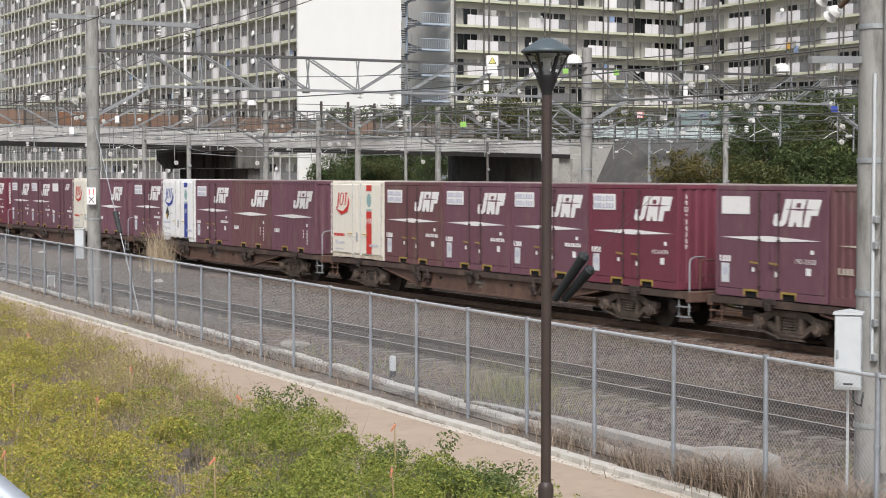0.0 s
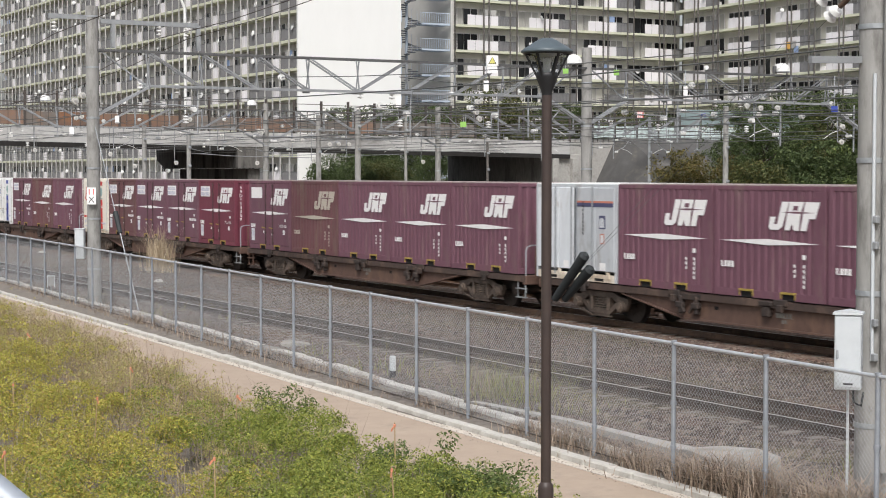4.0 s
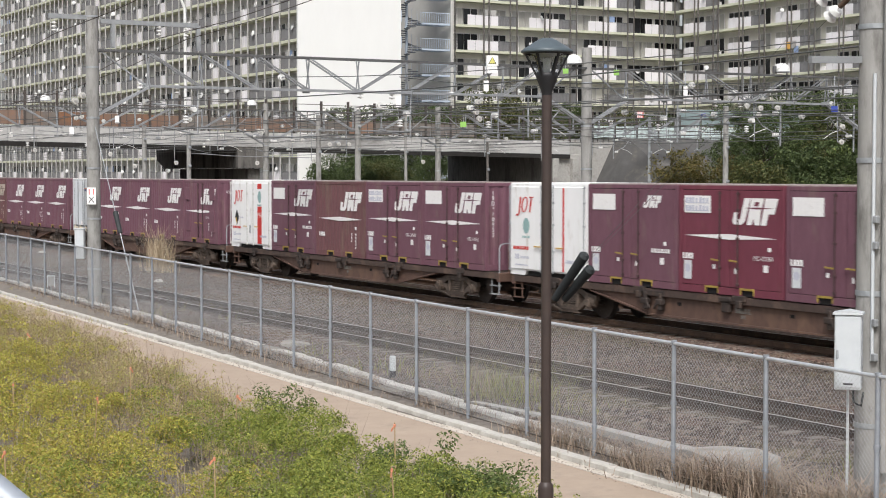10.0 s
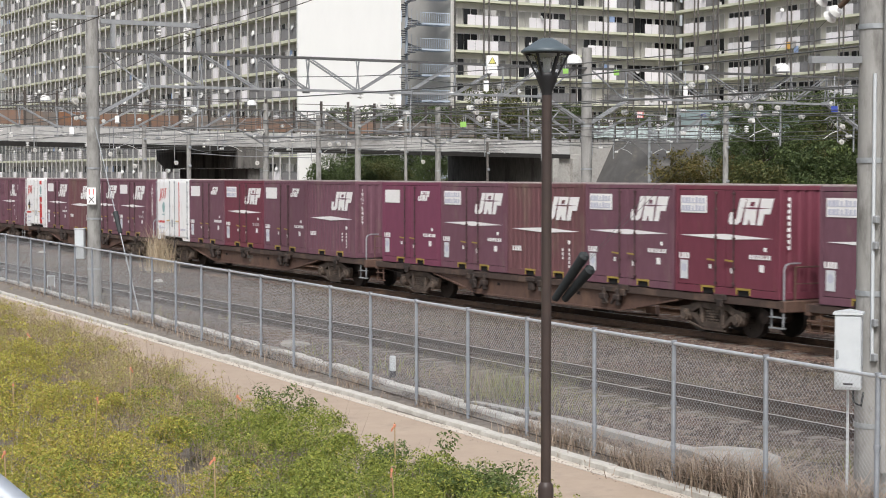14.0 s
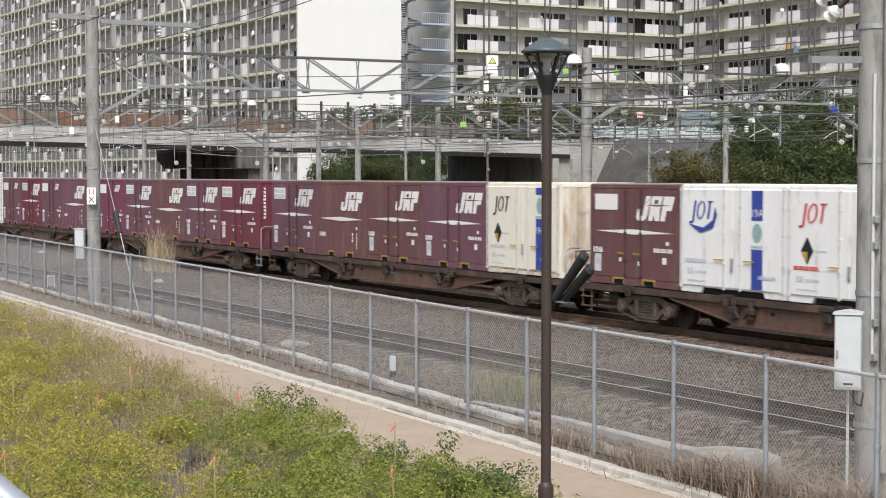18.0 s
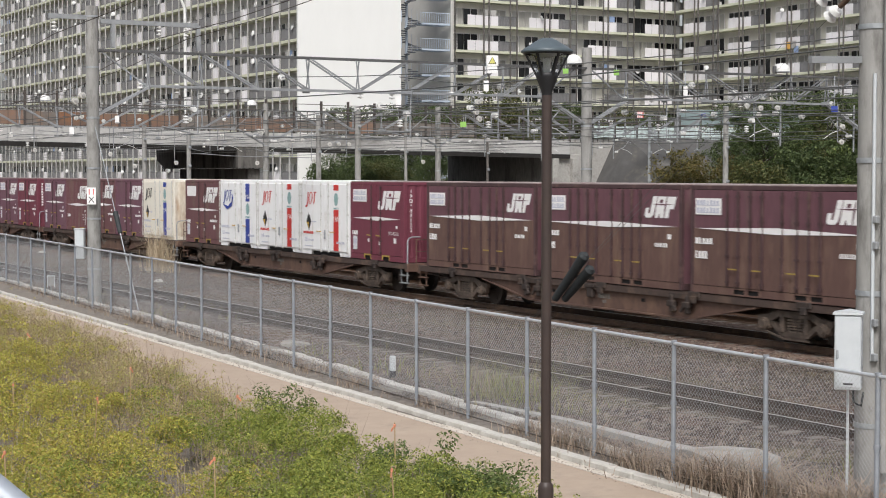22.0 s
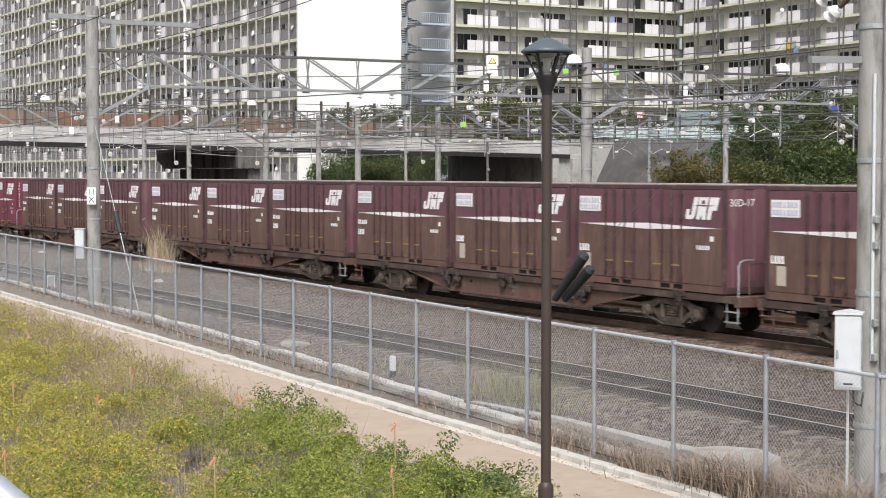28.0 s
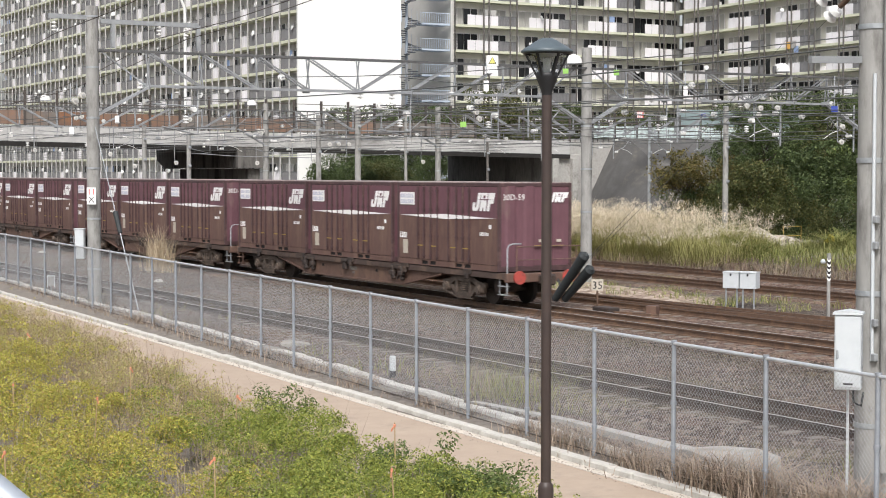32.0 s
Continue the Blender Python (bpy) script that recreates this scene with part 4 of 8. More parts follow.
def long_container(end_words="", label_low=True):
    """A twenty-foot container with ribbed side doors; the paint below the stripe is browner."""
    L = 6.058
    h = L / 2
    root = thing("freight_container", "long maroon steel freight container with ribbed side doors on a wagon", "container", "containers on the train")
    # corner frame in the darkened maroon, painted for shade and dirt
    shell(L, "maroon_long", root, end_wave=False, frame_paint="maroon_shade")
    fork_sill(L, "maroon_dust", root, (-1.28, -0.78, 0.78, 1.28), 0.38)
    y = -HW
    cuts = [-h + 0.1, -1.47, -0.66, 0.44, 1.24, h - 0.1]
    for a, b in zip(cuts, cuts[1:]):
        part("door", Geo().box(a + 0.016, b - 0.016, y + 0.006, y + 0.05, 1.5, TALL - 0.11, 0.006), M["maroon_long"], root)
        part("door", Geo().box(a + 0.016, b - 0.016, y + 0.006, y + 0.05, 0.18, 1.497, 0.006), M["maroon_dust"], root)
    # the same added dark sheet, for shade between the door leaves
    part("door_seal", Geo().box(-h + 0.1, h - 0.1, y + 0.055, y + 0.06, 0.16, TALL - 0.1), M["dark_void"], root, "dark backing sheet that paints shade into the door gaps")
    RODS = (-1.66, -1.28, -0.86, -0.46, 0.2, 0.68, 1.05, 1.42)
    for i, x in enumerate(RODS):
        rib = Geo().box(x - 0.026, x + 0.026, y - 0.045, y + 0.01, 0.2, TALL - 0.12, 0.008)
        for z in (0.3, 0.9, 1.7, 2.25):
            rib.box(x - 0.045, x + 0.045, y - 0.055, y + 0.01, z - 0.03, z + 0.03)
        rod = part("lock_rod", rib, M["maroon_shade"], root)
        if i in (1, 3, 5, 7):
            part("handle", Geo().bar((x, y - 0.06, 0.6), (x - 0.3, y - 0.06, 0.6), 0.02, 0.03), M["fork_yellow"], rod)
    y -= 0.006
    s = part("poster", Geo().box(-h + 0.2, -h + 1.14, y - 0.004, y, 1.82, 2.2), M["mark_white"], root, "white printed notice sheet")
    for z in (1.9, 2.07):
        part("print", rows_of_bars(-h + 0.24, -h + 1.1, z - 0.04, z + 0.09, 1, 7, y - 0.005, 3, 0.3), M["mark_print"], s, "grey-blue printed lettering bars")
    emblem(root, 1.56, 1.7, 1.12, 0.52, ground="maroon_long")
    x0, x1, zs, hs = -h + 0.2, h - 0.16, 1.5, 0.075
    band = Geo()
    edges = sorted([x0, x1, (x0 + x1) / 2] + [x + d for x in RODS for d in (-0.026, 0.026)])
    for a, b in zip(edges, edges[1:]):
        on_rod = min(abs((a + b) / 2 - x) for x in RODS) < 0.026
        ya = y - 0.044 if on_rod else y - 0.002
        ha, hb = (hs * (1 - abs(2 * (e - x0) / (x1 - x0) - 1)) for e in (a, b))
        band.prism([(a, zs - ha), (b, zs - hb), (b, zs + hb), (a, zs + ha)], ya, ya + 0.005)
    part("stripe", band, M["mark_white"], root, "white pointed stripe")
    part("lettering", rows_of_bars(-h + 0.2, -h + 0.66, 0.8, 0.98, 1, 4, y, 5, 0.1), M["mark_white"], root)
    if label_low:
        part("label_plate", Geo().box(-h + 0.4, -h + 0.7, y - 0.004, y, 0.32, 0.75), M["mark_cream"], root, "pale data label")
    else:
        part("lettering", rows_of_bars(-h + 0.2, -h + 0.85, 1.14, 1.3, 1, 5, y, 5, 0.4), M["mark_white"], root)
    part("lettering", rows_of_bars(2.0, 2.5, 1.0, 1.1, 1, 6, y, 6, 0.1), M["mark_white"], root)
    part("mark", Geo().box(2.5, 2.64, y - 0.004, y, 1.2, 1.32), M["mark_white"], root)
    if end_words:
        numbers(root, end_words, 0.24, -0.74, 2.02, True, L)
        emblem(root, 0, 0, 0.62, 0.28, at=pose(h + 0.01, 0.4, 1.95, 0, 0, 90) @ pose(0, HW, 0))
        for yy in (-0.05, 0.55):
            part("handle", Geo().box(h + 0.01, h + 0.05, yy, yy + 0.35, 0.7, 0.73), M["fork_yellow"], root)
            part("mark", Geo().box(h + 0.013, h + 0.017, yy + 0.15, yy + 0.3, 0.82, 0.9), M["mark_cream"], root)
    return root


def wagon_thing():
    """A flat container wagon: fish-bellied frame, two bogies, locks, steps and rails."""
    root = thing("container_wagon", "rusty brown flat railway wagon carrying freight containers", "railway wagon", "wagons of the train")
    deck = Geo().box(-9.75, 9.75, -1.0, 1.0, 0.86, 0.965)
    for x in range(-9, 10, 2):
        deck.box(x - 0.12, x + 0.12, -1.16, 1.16, 0.84, 0.985)
    part("deck", deck, M["wagon_dark"], root)
    for sy in (-1, 1):
        y0, y1 = sorted((sy * 1.2, sy * 1.12))
        part("side_sill", Geo().box(-9.75, 9.75, y0, y1, 0.8, 0.975, 0.01), M["wagon_sill"], root)
        y0, y1 = sorted((sy * 1.11, sy * 1.02))
        g = Geo().prism([(-6.0, 0.8), (-3.5, 0.36), (3.5, 0.36), (6.0, 0.8), (6.0, 0.97), (-6.0, 0.97)], y0, y1)
        y0, y1 = sorted((sy * 1.17, sy * 1.0))
        g.prism([(-6.0, 0.76), (-3.5, 0.32), (3.5, 0.32), (6.0, 0.76), (6.0, 0.8), (3.5, 0.36), (-3.5, 0.36), (-6.0, 0.8)], y0, y1)
        b = part("side_beam", g, M["wagon_brown"], root)
        if sy < 0:
            part("lettering", rows_of_bars(-0.25, 0.3, 0.6, 0.72, 1, 5, -1.122, 51, 0.1), M["concrete_worn"], b)
            part("lettering", rows_of_bars(-0.05, 0.12, 0.48, 0.56, 1, 2, -1.122, 52, 0.1), M["concrete_worn"], b)
            for x in (-2.4, 1.6, 2.9):
                part("hole", Geo().box(x, x + 0.14, -1.118, -1.1, 0.62, 0.7), M["dark_void"], b)
    for x in (-7.6, -3.8, 0.0, 3.8, 7.6):
        g = Geo().box(x - 0.22, x + 0.22, -1.24, -1.1, 0.86, 1.01, 0.02).box(x - 0.1, x + 0.1, -1.27, -1.2, 0.72, 0.9, 0.02)
        part("container_lock", g, M["wagon_dark"], root)
    for x in (-3.25, 3.25):
        g = Geo()
        for dx in (-0.3, 0.3):
            g.box(x + dx - 0.07, x + dx + 0.07, -1.26, -1.12, 0.46, 0.9, 0.03).box(x + dx - 0.13, x + dx + 0.13, -1.29, -1.15, 0.6, 0.74, 0.02)
            g.bar((x + dx, -1.24, 0.74), (x + dx * 0.3, -1.26, 0.5), 0.06, 0.06)
        g.box(x - 0.42, x + 0.42, -1.22, -1.12, 0.8, 0.93, 0.01)
        part("lock_bracket", g, M["wagon_dark"], root)
    g = Geo().box(-0.62, -0.36, -1.24, -1.12, 0.6, 0.84, 0.02).box(-0.7, -0.28, -1.26, -1.12, 0.84, 0.95, 0.02)
    part("lock_bracket", g, M["wagon_dark"], root)
    for cx in (-7.1, 7.1):
        bg = part("bogie", Geo().box(cx - 0.2, cx + 0.2, -1.0, 1.0, 0.42, 0.78, 0.03), M["bogie_rust"], root)
        for sy in (-1, 1):
            ya, yb = sorted((sy * 0.94, sy * 1.05))
            g = Geo().prism([(cx + a, b) for a, b in ((-1.22, 0.5), (-0.74, 0.5), (-0.52, 0.62), (0.52, 0.62), (0.74, 0.5), (1.22, 0.5), (1.2, 0.62), (0.86, 0.66), (0.56, 0.76), (-0.56, 0.76), (-0.86, 0.66), (-1.2, 0.62))], ya, yb)
            g.prism([(cx + a, b) for a, b in ((-0.78, 0.44), (-0.44, 0.2), (0.44, 0.2), (0.78, 0.44), (0.74, 0.5), (0.66, 0.5), (0.4, 0.3), (-0.4, 0.3), (-0.66, 0.5), (-0.74, 0.5))], ya, yb)
            g.prism([(cx + a, b) for a, b in ((-0.44, 0.12), (0.44, 0.12), (0.36, 0.2), (-0.36, 0.2))], *sorted((sy * 0.96, sy * 1.03)))
            for dx in (-0.38, 0.38):
                g.box(cx + dx - 0.06, cx + dx + 0.06, *sorted((sy * 0.93, sy * 1.08)), 0.28, 0.64, 0.01)
            for ax in (-0.95, 0.95):
                g.cyl((cx + ax, sy * 0.9, 0.43), (cx + ax, sy * 1.13, 0.43), 0.15, n=12).cyl((cx + ax, sy * 1.13, 0.43), (cx + ax, sy * 1.17, 0.43), 0.1, n=12)
                g.prism([(cx + ax - 0.22, 0.52), (cx + ax - 0.16, 0.34), (cx + ax + 0.16, 0.34), (cx + ax + 0.22, 0.52)], ya, yb)
            for dx in (-0.17, 0.0, 0.17):
                for i in range(5):
                    z = 0.3 + i * 0.062
                    g.cyl((cx + dx, sy * 1.0, z), (cx + dx, sy * 1.0, z + 0.035), 0.075, n=8)
            g.bar((cx - 0.95, sy * 1.1, 0.3), (cx - 0.3, sy * 1.1, 0.16), 0.03, 0.04)
            part("side_frame", g, M["bogie_rust"], bg)
        shoes = Geo().box(cx - 0.46, cx + 0.46, -0.05, 0.05, 0.35, 0.41)
        for ax in (-0.44, 0.44):
            shoes.box(cx + ax - 0.05, cx + ax + 0.05, -0.7, 0.7, 0.34, 0.42, 0.01)
            for sy in (-1, 1):
                shoes.box(cx + ax - 0.07, cx + ax + 0.07, *sorted((sy * 0.48, sy * 0.7)), 0.25, 0.6, 0.02)
        part("brake_rigging", shoes, M["wagon_dark"], bg)
        for ax in (-0.95, 0.95):
            g = Geo().cyl((0, -0.8, 0), (0, 0.8, 0), 0.075, n=8)
            for sy in (-1, 1):
                g.cyl((0, sy * 0.49, 0), (0, sy * 0.52, 0), 0.46, n=20)
                g.cyl((0, sy * 0.52, 0), (0, sy * 0.63, 0), 0.43, n=20)
                for i in range(4):
                    a = i * math.pi / 2
                    g.cyl((0.26 * math.cos(a), sy * 0.63, 0.26 * math.sin(a)), (0.26 * math.cos(a), sy * 0.636, 0.26 * math.sin(a)), 0.05, n=6)
            part("wheelset", g, M["tyre_steel"], root, "", (cx + ax, 0.0, 0.43))
    for s in (-1, 1):
        g = Geo().box(*sorted((s * 9.7, s * 10.05)), -0.16, 0.16, 0.66, 0.92, 0.03).box(*sorted((s * 10.0, s * 10.2)), -0.2, 0.16, 0.64, 0.96, 0.04)
        part("coupler", g, M["wagon_dark"], root)
        part("end_beam", Geo().box(*sorted((s * 9.6, s * 9.78)), -1.2, 1.2, 0.72, 0.98, 0.02), M["wagon_brown"], root)
        part("brake_hose", Geo().tube([(s * 9.75, 0.5, 0.8), (s * 9.95, 0.48, 0.55), (s * 10.15, 0.45, 0.45)], 0.03), M["rubber"], root)
    rail = Geo().tube([(9.7, -1.15, 0.5), (9.7, -1.15, 1.66), (9.7, -1.1, 1.76), (9.7, -0.98, 1.8), (9.7, -0.7, 1.8)], 0.022)
    part("handrail", rail, M["galvanised"], root, "pale bent tube handrail")
    rail = Geo().tube([(9.72, -0.85, 1.72), (9.72, 1.3, 1.72)], 0.02).tube([(9.72, 1.15, 0.95), (9.72, 1.15, 1.72)], 0.02).tube([(9.72, -0.85, 1.72), (9.72, -0.85, 0.97)], 0.02).tube([(9.72, -0.85, 1.35), (9.72, 1.15, 1.35)], 0.014)
    part("handrail", rail, M["wagon_brown"], root)
    for s in (-1, 1):
        g = Geo()
        for dx in (0.0, 0.38):
            g.bar((s * (9.68 - dx), -1.15, 0.35), (s * (9.68 - dx), -1.15, 0.85), 0.03, 0.03)
        for z in (0.36, 0.6):
            g.box(*sorted((s * 9.7, s * 9.28)), -1.22, -1.08, z, z + 0.025)
        part("step", g, M["truss" if s > 0 else "wagon_brown"], root, "galvanised hanging step" if s > 0 else "")
    part("brake_box", Geo().box(-8.9, -8.5, -0.9, -0.5, 0.5, 0.85, 0.03), M["wagon_dark"], root)
    part("air_tank", Geo().cyl((8.75, -0.9, 0.56), (8.75, -0.2, 0.56), 0.17, n=10), M["wagon_dark"], root)
    part("brake_pipe", Geo().tube([(-9.6, -0.9, 0.72), (-8.2, -1.0, 0.66), (-8.0, -1.0, 0.5)], 0.025), M["wagon_dark"], root)
    return root


made_kinds = {}
MOVERS, WHEELS = [], []


def put_thing(key, make, x, z):
    """A container or wagon of a kind, built once and copied after; x is its place along the train."""
    if key in made_kinds:
        ob = copy_thing(made_kinds[key], pose(x, TRACK_Y, z))
    else:
        ob = made_kinds[key] = make()
        ob.matrix_basis = pose(x, TRACK_Y, z)
    MOVERS.append((ob, x, z))
    return ob


KINDS = {
    "P": lambda code="": door_container("maroon_purple", code=code), "B": lambda code="": door_container("maroon_brown", code=code), "R": lambda code="": door_container("maroon_red", code=code),
    "b": lambda code="": door_container("maroon_brown", sticker="plain", code=code), "p": lambda code="": door_container("maroon_purple", sticker="plain", code=code),
    "g": lambda code="": door_container("maroon_purple", stripe=False, sticker="plain", small=True, code=code), "G": lambda code="": door_container("maroon_magenta", stripe=False, sticker="plain", small=True, code=code),
    "n": lambda code="": door_container("maroon_brown", sticker="", code=code), "N": lambda code="": door_container("maroon_purple", sticker="", code=code),
    "C": lambda code="": ribbed_container("maroon_purple", code=code), "c": lambda code="": ribbed_container("maroon_brown", code=code), "D": lambda code="": ribbed_container("maroon_brown", cream=True, code=code),
    "V": lambda code="": ribbed_container("maroon_purple", panels=True, code=code), "S": silver_container,
    "W": lambda code="": leased_container("white_paint", "mark_red", "mark_red", code=code), "w": lambda code="": leased_container("white_paint", "mark_red", "mark_red", diamond=False, thin=True, code=code),
    "U": lambda code="": leased_container("white_paint", "mark_blue", "mark_blue", swoosh="mark_blue", diamond=False, badge_low=True, code=code),
    "K": lambda code="": leased_container("cream_paint", "mark_red", "mark_red", swoosh="mark_red", diamond=False, code=code),
    "k": lambda code="": leased_container("cream_paint", "mark_blue", "mark_black", code=code), "u": lambda code="": leased_container("white_paint", "mark_blue", "mark_blue", swoosh="mark_blue", code=code),
    "T": lambda code="": long_container(label_low=False), "t": lambda code="": long_container(), "e": lambda code="": long_container("30D-17"), "E": lambda code="": long_container("30D-59"),
}
# each wagon: where its load begins along the train, and its containers (kind, then the code on it where it can be read)
LOADS = [(-111.0, "P P P P R"), (-90.8, "P P g K C"), (-70.7, "P u P c C"), (-50.48, "K B P P R:19D-34309"), (-30.19, "p:19D-23628 D C C C"), (-10.41, "S C C C V:V19A-300"),
         (9.85, "W p c P:19D-24668 p:19D-10953"), (30.06, "w g R:19D-33784 g C:19G-5459"), (50.82, "G P c P R"), (70.94, "P c n N k:UH19A-241"), (91.19, "b U W W R:19D-80122"),
         (111.51, "T T T"), (131.79, "T T T"), (151.47, "T t e"), (171.74, "t t E")]
for k, (left, load) in enumerate(LOADS):
    put_thing("wagon", wagon_thing, -111.0 + 20.2 * k + 9.45, 0.0)
    kinds = load.split()
    for i, token in enumerate(kinds):
        kind, _, code = token.partition(":")
        x = left + 3.029 + i * 6.406 if len(kinds) == 3 else left + 1.857 + i * 3.785
        put_thing(token, (lambda kind=kind, code=code: KINDS[kind](code)) if code else KINDS[kind], x, DECK)
tail = MOVERS[-4][0]
for sy in (-1, 1):
    g = Geo().cyl((9.79, sy * 0.82, 0.86), (9.85, sy * 0.82, 0.86), 0.19, n=20)
    part("tail_disc", g, M["marker_red"], tail, "round red reflective tail disc")


# ---- ground, path, tracks ----
def fence_y(x):
    return 12.33 - 0.06 * x


def kerb_y(x):
    return 12.36 - 0.0405 * x


def smooth(a, b, t):
    t = min(1.0, max(0.0, (t - a) / (b - a)))
    return t * t * (3 - 2 * t)


def ground_z(x, y):
    """Height of the bare ground."""
    u = y - fence_y(x)
    w = y - kerb_y(x)
    z = -0.32
    if w > 0.1:
        z += 0.08
    if u > 0.6:
        z = -0.22 - 0.12 * smooth(0.6, 2.2, u) + 0.12 * smooth(2.2, 3.3, u)
    z += 0.35 * smooth(44.0, 52.0, y) + 0.5 * smooth(60, 90, y) * smooth(-140, -100, x)
    if w < -2.6:
        z += 0.12 * smooth(-2.6, -3.8, w)
    z += 0.03 * noise.noise((x * 0.4, y * 0.4, 0.0)) * (1 if abs(u) > 1.2 else 0.3)
    return z


xs = [-1500, -900, -600, -420, -320, -260] + list(np.arange(-220, -70, 4.0)) + list(np.arange(-70, 6, 1.0)) + [10, 20, 40, 80, 160, 320, 700, 1400]
ys = [-1400, -700, -300, -120, -60, -30, -15] + list(np.arange(-8, 9, 1.0)) + list(np.arange(9, 20, 0.5)) + list(np.arange(20, 60, 1.5)) + [64, 70, 76, 84, 92, 100, 115, 130, 160, 220, 320, 500, 900, 1500]
gv = [(x, y, ground_z(x, y)) for x in xs for y in ys]
ny = len(ys)
gf = [(i * ny + j, (i + 1) * ny + j, (i + 1) * ny + j + 1, i * ny + j + 1) for i in range(len(xs) - 1) for j in range(ny - 1)]
me = big_mesh("ground", gv, gf, M["ballast"], True)
me.materials.append(M["soil"])
for p in me.polygons:
    x, y, _ = p.center
    if y < fence_y(x) + 0.3 or y > 50:
        p.material_index = 1
tagged(new("ground", me), "grey-brown railway ballast and bare earth ground", "ground", kind="structure")

# the footpath: a sheet that follows the fence
g = Geo()
pxs = list(np.arange(-150, 12, 2.0))
for a, b in zip(pxs, pxs[1:]):
    g.add([(a, kerb_y(a) - 4.1, -0.3), (b, kerb_y(b) - 4.1, -0.3), (b, kerb_y(b) - 0.25, -0.29), (a, kerb_y(a) - 0.25, -0.29)], [(0, 1, 2, 3)])
part("footpath", g, M["path"])
tagged(bpy.data.objects["footpath"], "beige-brown smooth paved footpath beside the fence", "path", kind="structure")
g = Geo()
for a, b in zip(pxs, pxs[1:]):
    g.prism([(a, kerb_y(a) - 0.27), (b, kerb_y(b) - 0.27), (b, kerb_y(b) - 0.08), (a, kerb_y(a) - 0.08)], -0.35, -0.282, "z")
tagged(part("gutter", g, M["path_edge"]), "pale concrete gutter strip along the footpath", "gutter", kind="structure")

kerb = thing("kerb", "row of weathered concrete kerb stones along the footpath", "kerb", kind="structure")
stone_me = Geo().box(-0.295, 0.295, -0.085, 0.085, -0.1, 0.1, 0.018).mesh("kerb_stone", M["kerb"])
rk = random.Random(5)
slope = math.degrees(math.atan(-0.06))
kslope = math.degrees(math.atan(-0.0405))
for i in range(150):
    x = -5.0 - i * 0.6
    if -17.5 < x < -17.0:
        continue
    part("kerb_stone", stone_me, None, kerb, "", pose(x, kerb_y(x) + rk.uniform(-0.008, 0.008), -0.3 + rk.uniform(-0.01, 0.012), rk.uniform(-1, 1), rk.uniform(-0.5, 0.5), kslope + rk.uniform(-0.6, 0.6)))

# concrete cable trough lids behind the fence
trough = thing("cable_trough", "pale concrete cable trough lids half sunk in ballast", "cable trough", kind="structure")
lid_me = Geo().box(-0.49, 0.49, -0.12, 0.12, -0.06, 0.03, 0.015).mesh("trough_lid", M["trough_concrete"])
for i in range(80):
    x = -19.5 - i * 1.0
    part("trough_lid", lid_me, None, trough, "", pose(x, fence_y(x) + 0.55 + 0.25 * math.sin(x * 0.13) + rk.uniform(-0.02, 0.02), -0.2 + rk.uniform(-0.02, 0.02), rk.uniform(-3, 3), rk.uniform(-2, 2), slope + rk.uniform(-2, 2)))

RAIL = [(-0.0625, -0.153), (0.0625, -0.153), (0.0625, -0.143), (0.012, -0.125), (0.009, -0.04), (0.0325, -0.03), (0.0325, 0.0), (-0.0325, 0.0), (-0.0325, -0.03), (-0.009, -0.04), (-0.012, -0.125), (-0.0625, -0.143)]
sleeper_me = Geo().box(-0.11, 0.11, -1.0, 1.0, -0.3, -0.155, 0.015).mesh("sleeper", M["sleeper"])
clip_me = Geo().box(-0.06, 0.06, -0.13, -0.06, -0.155, -0.115, 0.01).box(-0.06, 0.06, 0.06, 0.13, -0.155, -0.115, 0.01).mesh("rail_clip", M["rail_rust"])
bed_r = random.Random(9)
